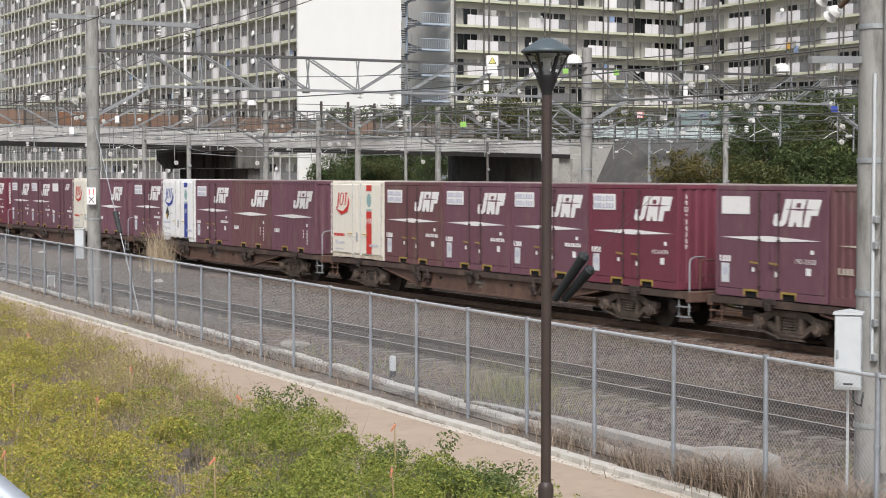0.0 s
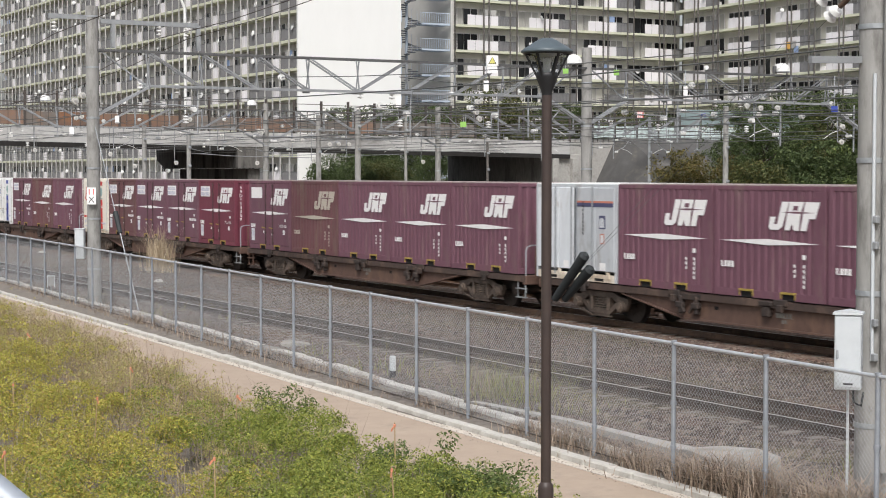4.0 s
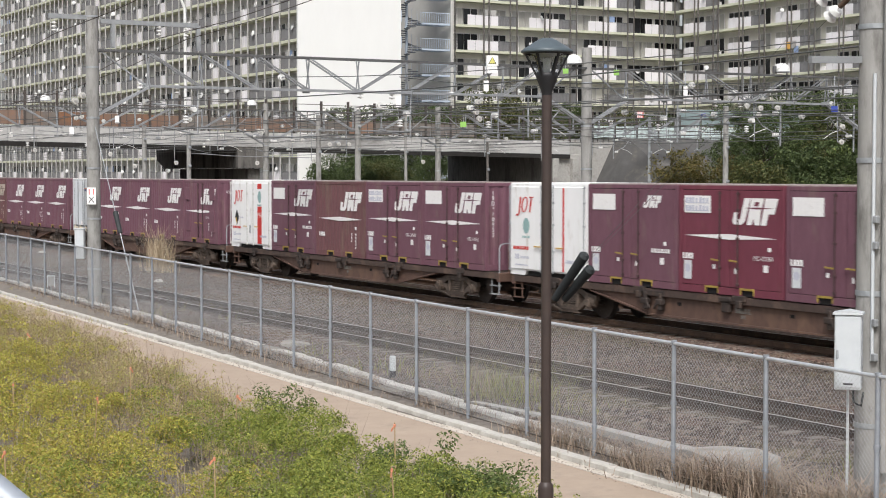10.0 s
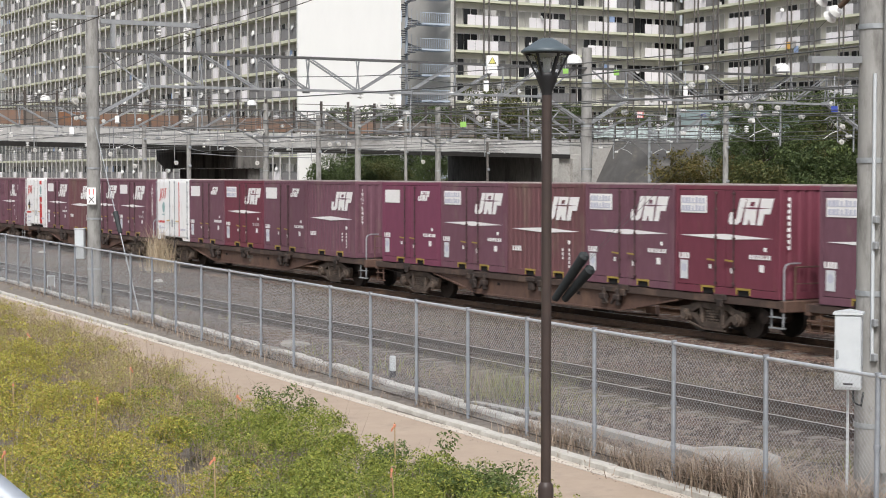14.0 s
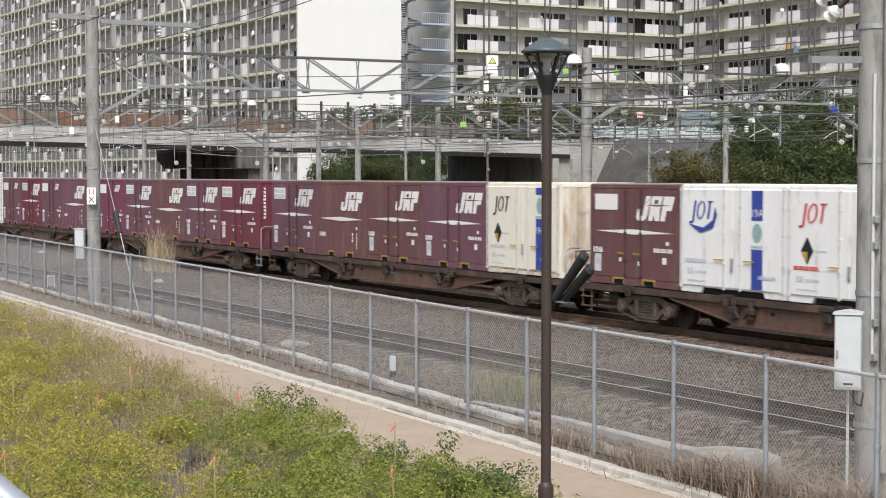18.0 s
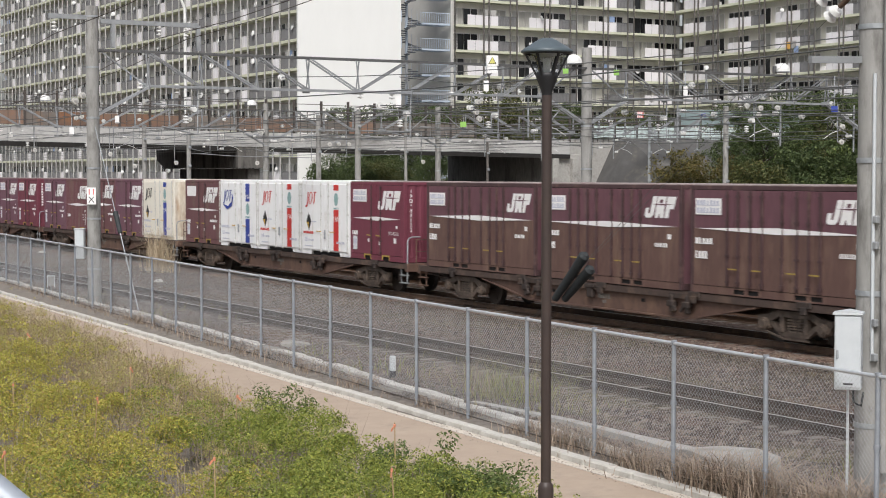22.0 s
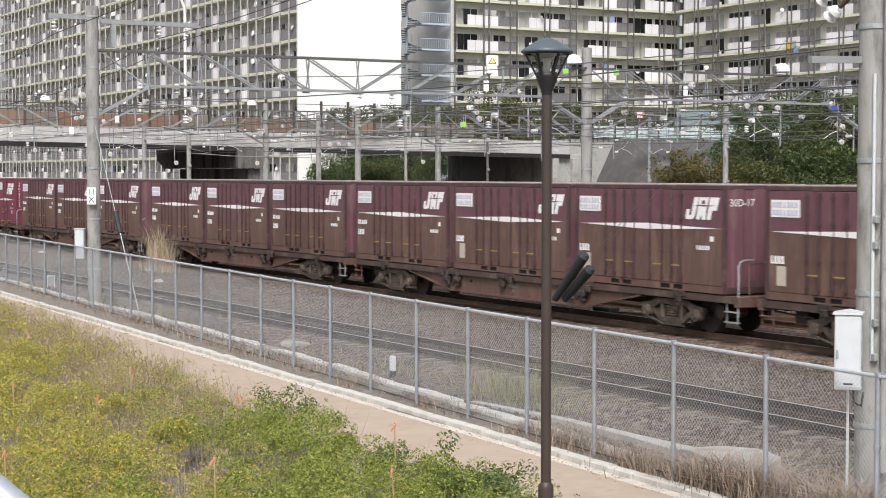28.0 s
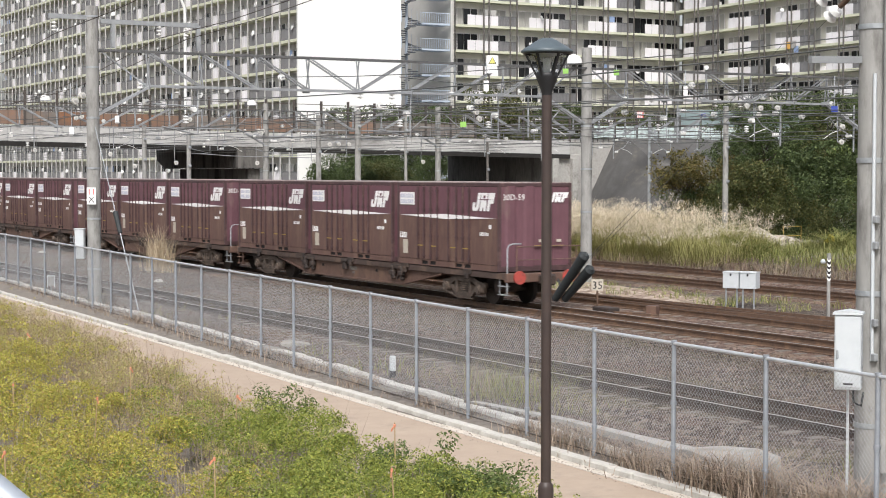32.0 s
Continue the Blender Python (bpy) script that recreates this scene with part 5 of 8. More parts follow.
for n, (yc, bright) in enumerate(((17.87, True), (TRACK_Y, True), (29.05, False), (36.4, False), (40.6, False)), 1):
    tr = thing(f"track_{n}", "railway track with rusty steel rails on ballast", "railway track", kind="structure", at=(0, yc, 0))
    for s in (-1, 1):
        r = part("rail", Geo().prism([(s * 0.566 + a, b) for a, b in RAIL], -330, 30, "x"), M["rail_dark" if n == 1 else "rail_rust"], tr)
        part("rail_head", Geo().box(-330, 30, s * 0.566 - 0.024, s * 0.566 + 0.024, -0.002, 0.003), M["rail_head" if bright else "tyre_steel"], r, "worn shiny running surface")
    bed = Geo()
    prof = [(-2.2, -0.42), (-1.35, -0.18), (-0.55, -0.157), (0.55, -0.157), (1.35, -0.18), (2.2, -0.42)]
    bxs = list(np.arange(-330, 31, 3.0))
    for a, b in zip(bxs, bxs[1:]):
        for (y0, z0), (y1, z1) in zip(prof, prof[1:]):
            bed.add([(a, y0, z0), (b, y0, z0), (b, y1, z1), (a, y1, z1)], [(0, 1, 2, 3)])
    part("ballast_bed", bed, M["ballast" if n == 1 else "ballast_rust"], tr)
    if n <= 2:
        fill = Geo()
        for a, b in zip(bxs, bxs[1:]):
            fill.add([(a, -0.53, -0.152), (b, -0.53, -0.152), (b, 0.53, -0.152), (a, 0.53, -0.152)], [(0, 1, 2, 3)])
            fill.add([(a, 0.6, -0.152), (b, 0.6, -0.152), (b, 0.95, -0.162), (a, 0.95, -0.162)], [(0, 1, 2, 3)])
        part("track_fill", fill, M["ballast_dark"], tr, "dark brown ballast between the rails")
    if n <= 2:
        for i in range(110):
            x = -14.0 - i * 0.6
            part("sleeper", sleeper_me, None, tr, "", pose(x, 0, bed_r.uniform(-0.01, 0.005), 0, 0, bed_r.uniform(-1, 1)))
    else:
        far = Geo()
        for i in range(130):
            x = -20.0 - i * 0.62
            far.box(x - 0.11, x + 0.11, -1.0, 1.0, -0.3, -0.16)
        part("sleepers", far, M["sleeper"], tr, kind="stuff")
    if n == 3:
        # a siding leaves this track over a set of points
        for s in (-1, 1):
            part("switch_rail", Geo().add([], []).bar((-46.0, s * 0.5, -0.05), (-24.0, s * 0.5 + 1.5, -0.05), 0.06, 0.1), M["rail_rust"], tr)

# loose stones on the near ballast
rs = np.random.RandomState(4)
cnt = 22000
sx = -12 - 58 * rs.rand(cnt) ** 1.3
su = rs.rand(cnt)
sy = 12.33 - 0.06 * sx + 0.7 + su * 9.5
keep = np.ones(cnt, bool)
for yc in (17.87, 25.55):
    keep &= ~((abs(sy - yc) < 0.72) & (abs(sy - yc) > 0.42))
sx, sy = sx[keep], sy[keep]
cnt = len(sx)
sz = np.array([ground_z(a, b) for a, b in zip(sx, sy)])
near = np.minimum(abs(sy - 17.87), abs(sy - 25.55))
sz = np.maximum(sz, np.where(near < 1.35, -0.2, np.where(near < 2.2, -0.2 - (near - 1.35) * 0.26, -9.0)))
octa = np.array([(1, 0, 0), (0, 1, 0), (-1, 0, 0), (0, -1, 0), (0, 0, 0.8), (0, 0, -0.8)], np.float32)
of = np.array([(0, 1, 4), (1, 2, 4), (2, 3, 4), (3, 0, 4), (1, 0, 5), (2, 1, 5), (3, 2, 5), (0, 3, 5)])
size = (0.022 + 0.03 * rs.rand(cnt))[:, None, None]
ang = rs.rand(cnt) * 6.28
v = octa[None] * size * (0.6 + 0.8 * rs.rand(cnt, 6, 1))
ca, sa = np.cos(ang)[:, None], np.sin(ang)[:, None]
v = np.stack([v[:, :, 0] * ca - v[:, :, 1] * sa, v[:, :, 0] * sa + v[:, :, 1] * ca, v[:, :, 2]], 2)
v += np.stack([sx, sy, sz + 0.012], 1)[:, None, :]
f = (of[None] + 6 * np.arange(cnt)[:, None, None]).reshape(-1, 3)
tagged(new("ballast_stones", big_mesh("ballast_stones", v.reshape(-1, 3), f, M["stones"])), "loose grey-brown crushed ballast stones beside the rails", "ballast", kind="stuff")

# ---- chain-link fence ----
POST_XS = [-15.52 - 1.985 * (i - 2) - 0.1 * max(0, i - 11) for i in range(32)]
fence = thing("chain_link_fence", "galvanised blue-grey chain-link fence along the railway", "fence")
post_me = Geo().cyl((0, 0, -0.3), (0, 0, 1.8), 0.03, n=10).cyl((0, 0, 1.8), (0, 0, 1.83), 0.04, n=10).cyl((0, 0, 0.98), (0, 0, 1.03), 0.041, n=10).cyl((0, 0, 0.4), (0, 0, 0.44), 0.041, n=10).mesh("post", M["fence_steel"])
FZ = -0.24
bay = Geo()
STEP, HT = 0.068, 1.74
n_w = int(2.02 / STEP)
for s in (-1, 1):
    i = -int(HT / STEP) - 1
    while i < n_w + int(HT / STEP) + 2:
        a = i * STEP
        p, q = (a, 0.03), (a + s * HT, 0.03 + HT)
        lo, hi = 0.0, 1.0
        for c0, d0 in ((p[0], q[0] - p[0]),):
            t0, t1 = sorted(((0 - c0) / d0, (2.02 - c0) / d0))
            lo, hi = max(lo, t0), min(hi, t1)
        if hi > lo + 0.01:
            P = [(p[0] + (q[0] - p[0]) * t, 0.004 * s, p[1] + (q[1] - p[1]) * t) for t in (lo, hi)]
            bay.cyl(P[0], P[1], 0.002, n=3, caps=False)
        i += 1
bay_me = bay.mesh("wire_mesh", M["fence_wire"])
rail_me = Geo().cyl((0, 0, 1.79), (2.02, 0, 1.79), 0.024, n=8).mesh("top_rail", M["fence_rail"])
low_me = Geo().cyl((0, 0, 0.05), (2.02, 0, 0.05), 0.01, n=6).mesh("bottom_wire", M["dark_rail"])
for a, b in zip(POST_XS, POST_XS[1:]):
    part("post", post_me, None, fence, "", pose(a, fence_y(a), FZ, 0, rk.uniform(-0.5, 0.5), 0))
    turn = pose(b, fence_y(b), FZ, 0, 0, slope) @ Matrix.Diagonal(((a - b) / 2.02, 1.0, 1.0, 1.0))
    part("wire_mesh", bay_me, None, fence, "", turn @ pose(0, 0.045, 0))
    part("top_rail", rail_me, None, fence, "", turn)
    part("bottom_wire", low_me, None, fence, "", turn)


# ---- housing blocks ----
STOREY, MODULE = 2.7, 7.8
win_me = Geo().box(-0.88, 0.88, -0.04, 0.06, 0.0, 0.06).box(-0.88, 0.88, -0.04, 0.06, 1.84, 1.9).box(-0.88, -0.82, -0.04, 0.06, 0.06, 1.84).box(0.82, 0.88, -0.04, 0.06, 0.06, 1.84).box(-0.03, 0.03, -0.05, 0.05, 0.06, 1.84).mesh("window", M["panel_white"])
pane_me = Geo().box(-0.82, 0.82, 0.0, 0.02, 0.06, 1.84).mesh("pane", M["glass_dark"])
drape_me = Geo().box(-0.82, 0.2, -0.006, 0.014, 0.06, 1.84).box(0.2, 0.82, 0.0, 0.01, 0.06, 1.84).mesh("pane", M["curtain"])
leaf_me = Geo().box(-0.46, 0.46, -0.03, 0.03, 0.1, 1.18, 0.01).box(0.51, 1.43, -0.03, 0.03, 0.1, 1.18, 0.01).mesh("balcony_panel", M["panel_white"])
grate_me = Geo().wave(-1.97, 1.97, 0.12, 1.14, -0.02, 0.03, 0.118).box(-1.98, 1.98, -0.03, 0.03, 1.12, 1.18).mesh("balcony_railing", M["rail_grey"])
open_me = Geo().wave(-1.97, 1.97, 0.12, 1.14, -0.02, 0.04, 0.2).box(-1.98, 1.98, -0.03, 0.03, 1.12, 1.18).mesh("balcony_railing", M["rail_grey"])
short_me = Geo().wave(-0.9, 0.9, 0.12, 1.14, -0.02, 0.03, 0.118).box(-0.91, 0.91, -0.03, 0.03, 1.12, 1.18).mesh("balcony_railing", M["rail_grey"])
cooler_me = Geo().box(-0.38, 0.38, -0.14, 0.14, 0.0, 0.55, 0.02).cyl((-0.08, -0.15, 0.28), (-0.08, -0.14, 0.28), 0.2, n=10).mesh("air_conditioner", M["panel_white"])
dish_me = Geo().lathe([(0.02, -0.07), (0.14, -0.04), (0.22, 0.0), (0.22, 0.01), (0.0, -0.05)], 12).mesh("satellite_dish", M["porcelain"])
cloth_me = {}
for k in ("cloth_blue", "cloth_orange", "curtain"):
    cloth_me[k] = Geo().box(-0.35, 0.35, -0.015, 0.015, -0.75, 0.0, 0.005).mesh("laundry", M[k])


def block(name, label, at, modules, depth, seed, floors=11, wall="wall_beige", lift=0.0, wins=(1.3, 3.0, 5.0, 6.6), pipes=(3.86, 7.2, 0.25, 4.5), pipe="pipe_brown", dishes=0.3, drapes=0.45, near=0, pairs=(0, 2)):
    """A slab block. In its own space the balconies look along -y and run along +x from 0."""
    r = random.Random(seed)
    root = thing(name, label, "apartment building", at=at)
    W, H = modules * MODULE, floors * STOREY
    shellg = Geo().box(0, W, 0.0, depth, -1.5, H + 0.2)
    part("wall", shellg, M[wall], root)
    part("roof", Geo().box(-0.2, W + 0.2, -1.4, depth + 0.2, H + 0.2, H + 0.9), M["wall_grey"], root)
    for fl in range(floors + 1):
        z = fl * STOREY + lift
        part("balcony_slab", Geo().box(0, W, -1.3, -0.004, z - 0.14, z + 0.02).box(0, W, -1.34, -1.26, z - 0.16, z + 0.1), M["slab_green"], root)
    joined = {}
    for m in range(modules):
        for fl in range(floors):
            x0, z = m * MODULE, fl * STOREY + lift
            for dx in wins:
                if r.random() < 0.06:
                    continue
                pane = drape_me if r.random() < drapes else pane_me
                if m < near:
                    for src in (win_me, pane):
                        g = joined.setdefault(src.materials[0].name, Geo())
                        g.add([v.co + Vector((x0 + dx, -0.02, z + 0.08)) for v in src.vertices], [tuple(p.vertices) for p in src.polygons])
                    continue
                w = part("window", win_me, None, root, "", (x0 + dx, -0.02, z + 0.08))
                part("pane", pane, None, w)
            for i in pairs:
                if r.random() > 0.05:
                    part("balcony_panel", leaf_me, None, root, "", (x0 + 2.35 + i * 0.97, -1.3, z))
            part("balcony_railing", open_me if lift > 0.3 else grate_me, None, root, "", (x0 + MODULE - 0.0 - 1.75 + 0.0, -1.3, z) if m < modules - 1 else (x0 + MODULE - 1.98, -1.3, z))
            if r.random() < 0.5:
                part("air_conditioner", cooler_me, None, root, "", (x0 + r.choice((0.6, 5.6, 7.0)), -0.5, z + 0.02))
            if r.random() < dishes:
                d = part("satellite_dish", dish_me, None, root, "", pose(x0 + r.uniform(0.3, 7.4), -1.5, z + r.uniform(1.1, 1.5), 75, 0, r.uniform(-20, 50)) @ Matrix.Scale(r.uniform(0.9, 1.45), 4))
            if r.random() < 0.2:
                for i in range(r.randint(1, 4)):
                    part("laundry", cloth_me[r.choice(("cloth_blue", "curtain", "curtain", "curtain"))], None, root, "", (x0 + 4.6 + i * 0.75, -0.95, z + 1.85))
        for dx in pipes:
            part("drain_pipe", Geo().cyl((m * MODULE + dx, -1.42, -0.5), (m * MODULE + dx, -1.42, H), 0.085, n=6), M[pipe], root)
    for key, g in joined.items():
        part("far_windows" if key == "panel_white" else "far_panes", g, M[key], root, kind="stuff")
    return root


# the long block parallel to the tracks; its gable end is a bare white wall
long_block = block("apartment_block", "long grey-beige apartment block with balconies and a bare white gable", pose(-252.0, 66.5, 0.0), 14, 9.2, 11, wall="wall_dull", lift=0.05, pipes=(0.25, 2.1, 3.86, 6.0), pipe="pipe_grey", dishes=0.8, wins=(1.3, 4.9, 6.7), drapes=0.6, near=5, pairs=(0,))
for m in range(14):
    for fl in range(11):
        part("balcony_railing", short_me, None, long_block, "", (m * MODULE + 0.95, -1.3, fl * STOREY + 0.05))
part("gable_wall", Geo().box(14 * MODULE, 14 * MODULE + 0.35, -1.45, 9.4, -1.5, 31.0), M["wall_white"], long_block, "plain white rendered gable wall")
# the cross block and its wing make a corner
cross = block("apartment_block", "beige apartment block with balconies across the railway line", pose(-156.0, 88.6, 0.0, 0, 0, 90), 4, 10.0, 23, floors=9, lift=0.65)
part("gable_wall", Geo().box(-0.35, 0.0, -1.6, 10.2, -1.5, 31.0), M["wall_grey"], cross, "plain grey rendered gable wall")
wing = block("apartment_block", "beige apartment wing with balconies and hanging laundry", pose(-154.5, 119.2, 0.0), 5, 10.0, 37, floors=9, lift=0.65)

for x, z, k in ((-134.85, 17.5, "cloth_orange"), (-133.95, 17.55, "curtain"), (-133.6, 17.0, "cloth_blue")):
    part("laundry", cloth_me[k], None, wing, "", wing.matrix_basis.inverted() @ Matrix.Translation((x, 117.75, z)))

# spiral stair at the end of the cross block
stair = thing("spiral_stair", "pale blue steel spiral stair beside the gable wall", "stair", at=(-155.3, 83.4, 0.0))
part("column", Geo().cyl((0, 0, -1), (0, 0, 31), 0.14, n=8), M["stair_blue"], stair)
tread_me = Geo().prism([(0.1, -0.1), (1.5, -0.32), (1.5, 0.32), (0.1, 0.1)], 0.0, 0.07, "z").mesh("tread", M["stair_dark"])
baluster_me = Geo().cyl((1.48, -0.2, 0), (1.48, -0.2, 1.15), 0.016, n=5).mesh("baluster", M["stair_blue"])
rails = Geo()
for i in range(130):
    m = pose(0, 0, 0.2 + i * 0.207, 0, 0, i * 27.7)
    part("tread", tread_me, None, stair, "", m)
    rails.add([m @ v.co for v in baluster_me.vertices], [tuple(p.vertices) for p in baluster_me.polygons])
part("balusters", rails, M["stair_blue"], stair, kind="stuff")
for i in range(11):
    z = 0.6 + i * STOREY
    part("landing", Geo().box(-0.6, 1.2, 1.2, 4.6, z - 0.12, z).box(1.15, 1.2, 1.2, 4.6, z, z + 0.06), M["stair_blue"], stair)
    rg = Geo().box(1.14, 1.2, 1.2, 4.6, z + 1.1, z + 1.16)
    for j in range(16):
        rg.box(1.15, 1.19, 1.2 + j * 0.22, 1.23 + j * 0.22, z, z + 1.1)
    part("railing", rg, M["stair_blue"], stair)
    part("screen", Geo().prism([(-1.9, z), (-1.2, z), (-1.2, z + 1.2), (-1.9, z + 1.2)], 1.18, 1.22, "x"), M["stair_blue"], stair)

# ---- road bridge over the tracks ----
bridge = thing("road_bridge", "grey road bridge with rusty parapet panels over the tracks", "bridge", kind="structure")
BX = -101.5


def deck_z(y):
    return 5.75 - 0.0145 * (y - 26.0) * 1.0


ys_b = list(np.arange(-40, 128, 4.0))
rb = random.Random(12)
for a, b in zip(ys_b, ys_b[1:]):
    za, zb = deck_z(a), deck_z(b)
    g = Geo()
    g.add([(BX - w, y, z + h) for (y, z) in ((a, za), (b, zb)) for w, h in ((0, 0), (0.35, 0), (0.35, 0.95), (0, 0.95))], [(0, 1, 2, 3)[::-1], (4, 5, 6, 7), (0, 4, 5, 1), (1, 5, 6, 2), (2, 6, 7, 3), (3, 7, 4, 0)])
    if b <= 70:
        part("girder", g, M["girder"], bridge)
        # flange and deck are near-black: shade below the bridge is put into their colour
        part("flange", Geo().add([(BX + w, y, z + h) for (y, z) in ((a, za), (b, zb)) for w, h in ((-0.4, -0.3), (0.08, -0.3), (0.08, -0.004), (-0.4, -0.004))], [(0, 1, 2, 3)[::-1], (4, 5, 6, 7), (0, 4, 5, 1), (1, 5, 6, 2), (2, 6, 7, 3), (3, 7, 4, 0)]), M["deck_shade"], bridge, "lower flange painted near-black for the shade under the girder")
        part("deck", Geo().add([(BX - w, y, z + h) for (y, z) in ((a, za), (b, zb)) for w, h in ((0.35, 0.2), (15.0, 0.2), (15.0, 0.7), (0.35, 0.7))], [(0, 1, 2, 3)[::-1], (4, 5, 6, 7), (0, 4, 5, 1), (1, 5, 6, 2), (2, 6, 7, 3), (3, 7, 4, 0)]), M["deck_shade"], bridge)
    if b <= 60:
        for k in range(2):
            part("parapet_panel", Geo().box(BX - 0.12, BX - 0.06, a + 2 * k + 0.03, a + 2 * k + 1.97, za + 1.0, za + 1.85, 0.01), M[rb.choice(("rust_panel", "rust_panel", "panel_brown") if a < 43 else ("rust_panel", "panel_brown", "panel_brown", "panel_brown", "panel_brown"))], bridge)
    g = Geo().box(BX - 0.1, BX - 0.04, a, b, za + 1.9, za + 1.96).box(BX - 0.1, BX - 0.04, a, b, za + 2.35, za + 2.41)
    for k in range(8):
        g.box(BX - 0.09, BX - 0.05, a + k * 0.5, a + k * 0.5 + 0.04, za + 0.9, za + 2.38)
    g.box(BX - 0.09, BX - 0.05, a, b, za + 2.86, za + 2.9)
    for k in (0.0, 2.0):
        g.box(BX - 0.16, BX - 0.02, a + k, a + k + 0.13, za + 0.9, za + 3.15)
    part("railing", g, M["dark_rail"], bridge)
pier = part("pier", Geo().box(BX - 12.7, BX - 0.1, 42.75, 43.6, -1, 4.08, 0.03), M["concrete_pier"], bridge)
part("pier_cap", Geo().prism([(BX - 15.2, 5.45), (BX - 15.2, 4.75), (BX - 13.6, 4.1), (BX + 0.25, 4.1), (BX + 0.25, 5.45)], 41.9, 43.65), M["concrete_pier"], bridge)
for k in range(3):
    part("bearing", Geo().box(BX - 1.2 - k * 5.0, BX - 0.6 - k * 5.0, 42.3, 43.2, 5.45, deck_z(42.7) + 0.2), M["dark_rail"], bridge)
# front face in darker concrete: the shade under the deck is painted in
part("abutment_face", Geo().box(BX - 15, BX - 0.9, 66.3, 66.6, -1, deck_z(68)), M["concrete_shade"], bridge)
part("abutment", Geo().box(BX - 15, BX - 0.2, 66.6, 69.6, -1, deck_z(68), 0.05), M["concrete"], bridge)
part("wing_wall", Geo().box(BX - 15, BX - 0.2, 69.604, 76.0, -1, 6.3, 0.05).box(BX - 15, BX - 0.3, 66.8, 69.6, deck_z(68) + 0.004, 6.1), M["concrete"], bridge)
for y in (66.5, 68.2):
    part("buttress", Geo().box(BX - 0.3, BX + 0.15, y, y + 0.5, -1, deck_z(68) - 0.3, 0.03), M["concrete"], bridge)
bank = Geo()


def bank_z(x, y):
    top = min(6.3, 1.0 + 1.75 * max(0.0, y - 69.2))
    return max(-0.6, top - 0.5 * max(0.0, x - BX - 1.5) + 0.25 * noise.noise((x * 0.3, y * 0.3, 2.0)))


bxs = [BX - 40, BX - 15, BX - 0.25, BX + 1.5] + [BX + 1.5 + i * 1.2 for i in range(1, 12)]
bys = list(np.arange(68.0, 78, 0.6)) + list(np.arange(78, 132, 3.0))
for a, b in zip(bys, bys[1:]):
    for x0, x1 in zip(bxs, bxs[1:]):
        if x1 < BX and b < 75:
            continue
        bank.add([(x, y, bank_z(x, y)) for x, y in ((x0, a), (x1, a), (x1, b), (x0, b))], [(0, 1, 2, 3)], True)
tagged(part("bank", bank, M["net_grey"]), "dark grey netted embankment slope beside the bridge", "slope", kind="structure")
for i in range(11):
    y = 70.0 + i * 2.0
    if i > 3:
        part("upper_panel", Geo().box(BX - 0.1, BX - 0.06, y + 0.05, y + 1.95, 7.35, 8.6, 0.01), M["teal_dull"], bridge, "grey-green upper barrier sheet")
    part("barrier_panel", Geo().box(BX - 0.1, BX - 0.05, y + 0.05, y + 1.95, 6.35, 7.25, 0.01), M["teal_panel"], bridge, "pale teal translucent barrier panel")
    part("barrier_post", Geo().box(BX - 0.14, BX - 0.02, y - 0.05, y + 0.05, 5.1, 8.65 if i > 3 else 7.35), M["galvanised"], bridge)
lampg = Geo().tube([(BX - 1, 38.8, 5.9), (BX - 1, 38.8, 14.4), (BX - 1, 38.4, 15.3), (BX - 1, 37.4, 16.0)], 0.11, 8)
sl = thing("street_lamp", "white steel street lamp with a curved arm on the bridge", "street lamp")
part("pole", lampg, M["porcelain"], sl)
part("lamp_head", Geo().box(BX - 1.15, BX - 0.85, 36.5, 37.5, 15.95, 16.12, 0.05), M["porcelain"], sl)


# ---- overhead line: gantries, poles, wires ----
def pole_part(root, x, y, z0, z1, r0, r1):
    p = part("pole", Geo().cyl((x, y, z0), (x, y, z1), r0, r1, n=14), M["concrete_pole"], root)
    for z in np.arange(z0 + 1.2, z1 - 0.3, 1.55):
        r = r0 + (r1 - r0) * (z - z0) / (z1 - z0)
        part("band", Geo().cyl((x, y, z), (x, y, z + 0.06), r + 0.012, n=14), M["galvanised"], p)
    return p


def insulator(root, x, y, z, length=0.3, r=0.085, down=True):
    """A string of white porcelain discs."""
    g = Geo()
    k = 3
    for i in range(k):
        zz = z - (i + 0.5) * length / k if down else z + (i + 0.5) * length / k
        g.lathe([(0.02, zz + 0.04), (r, zz + 0.01), (r, zz - 0.015), (0.03, zz - 0.03), (0.02, zz - 0.05)], 10, (x, y, 0))
    part("insulator", g, M["porcelain"], root, "white porcelain insulator")


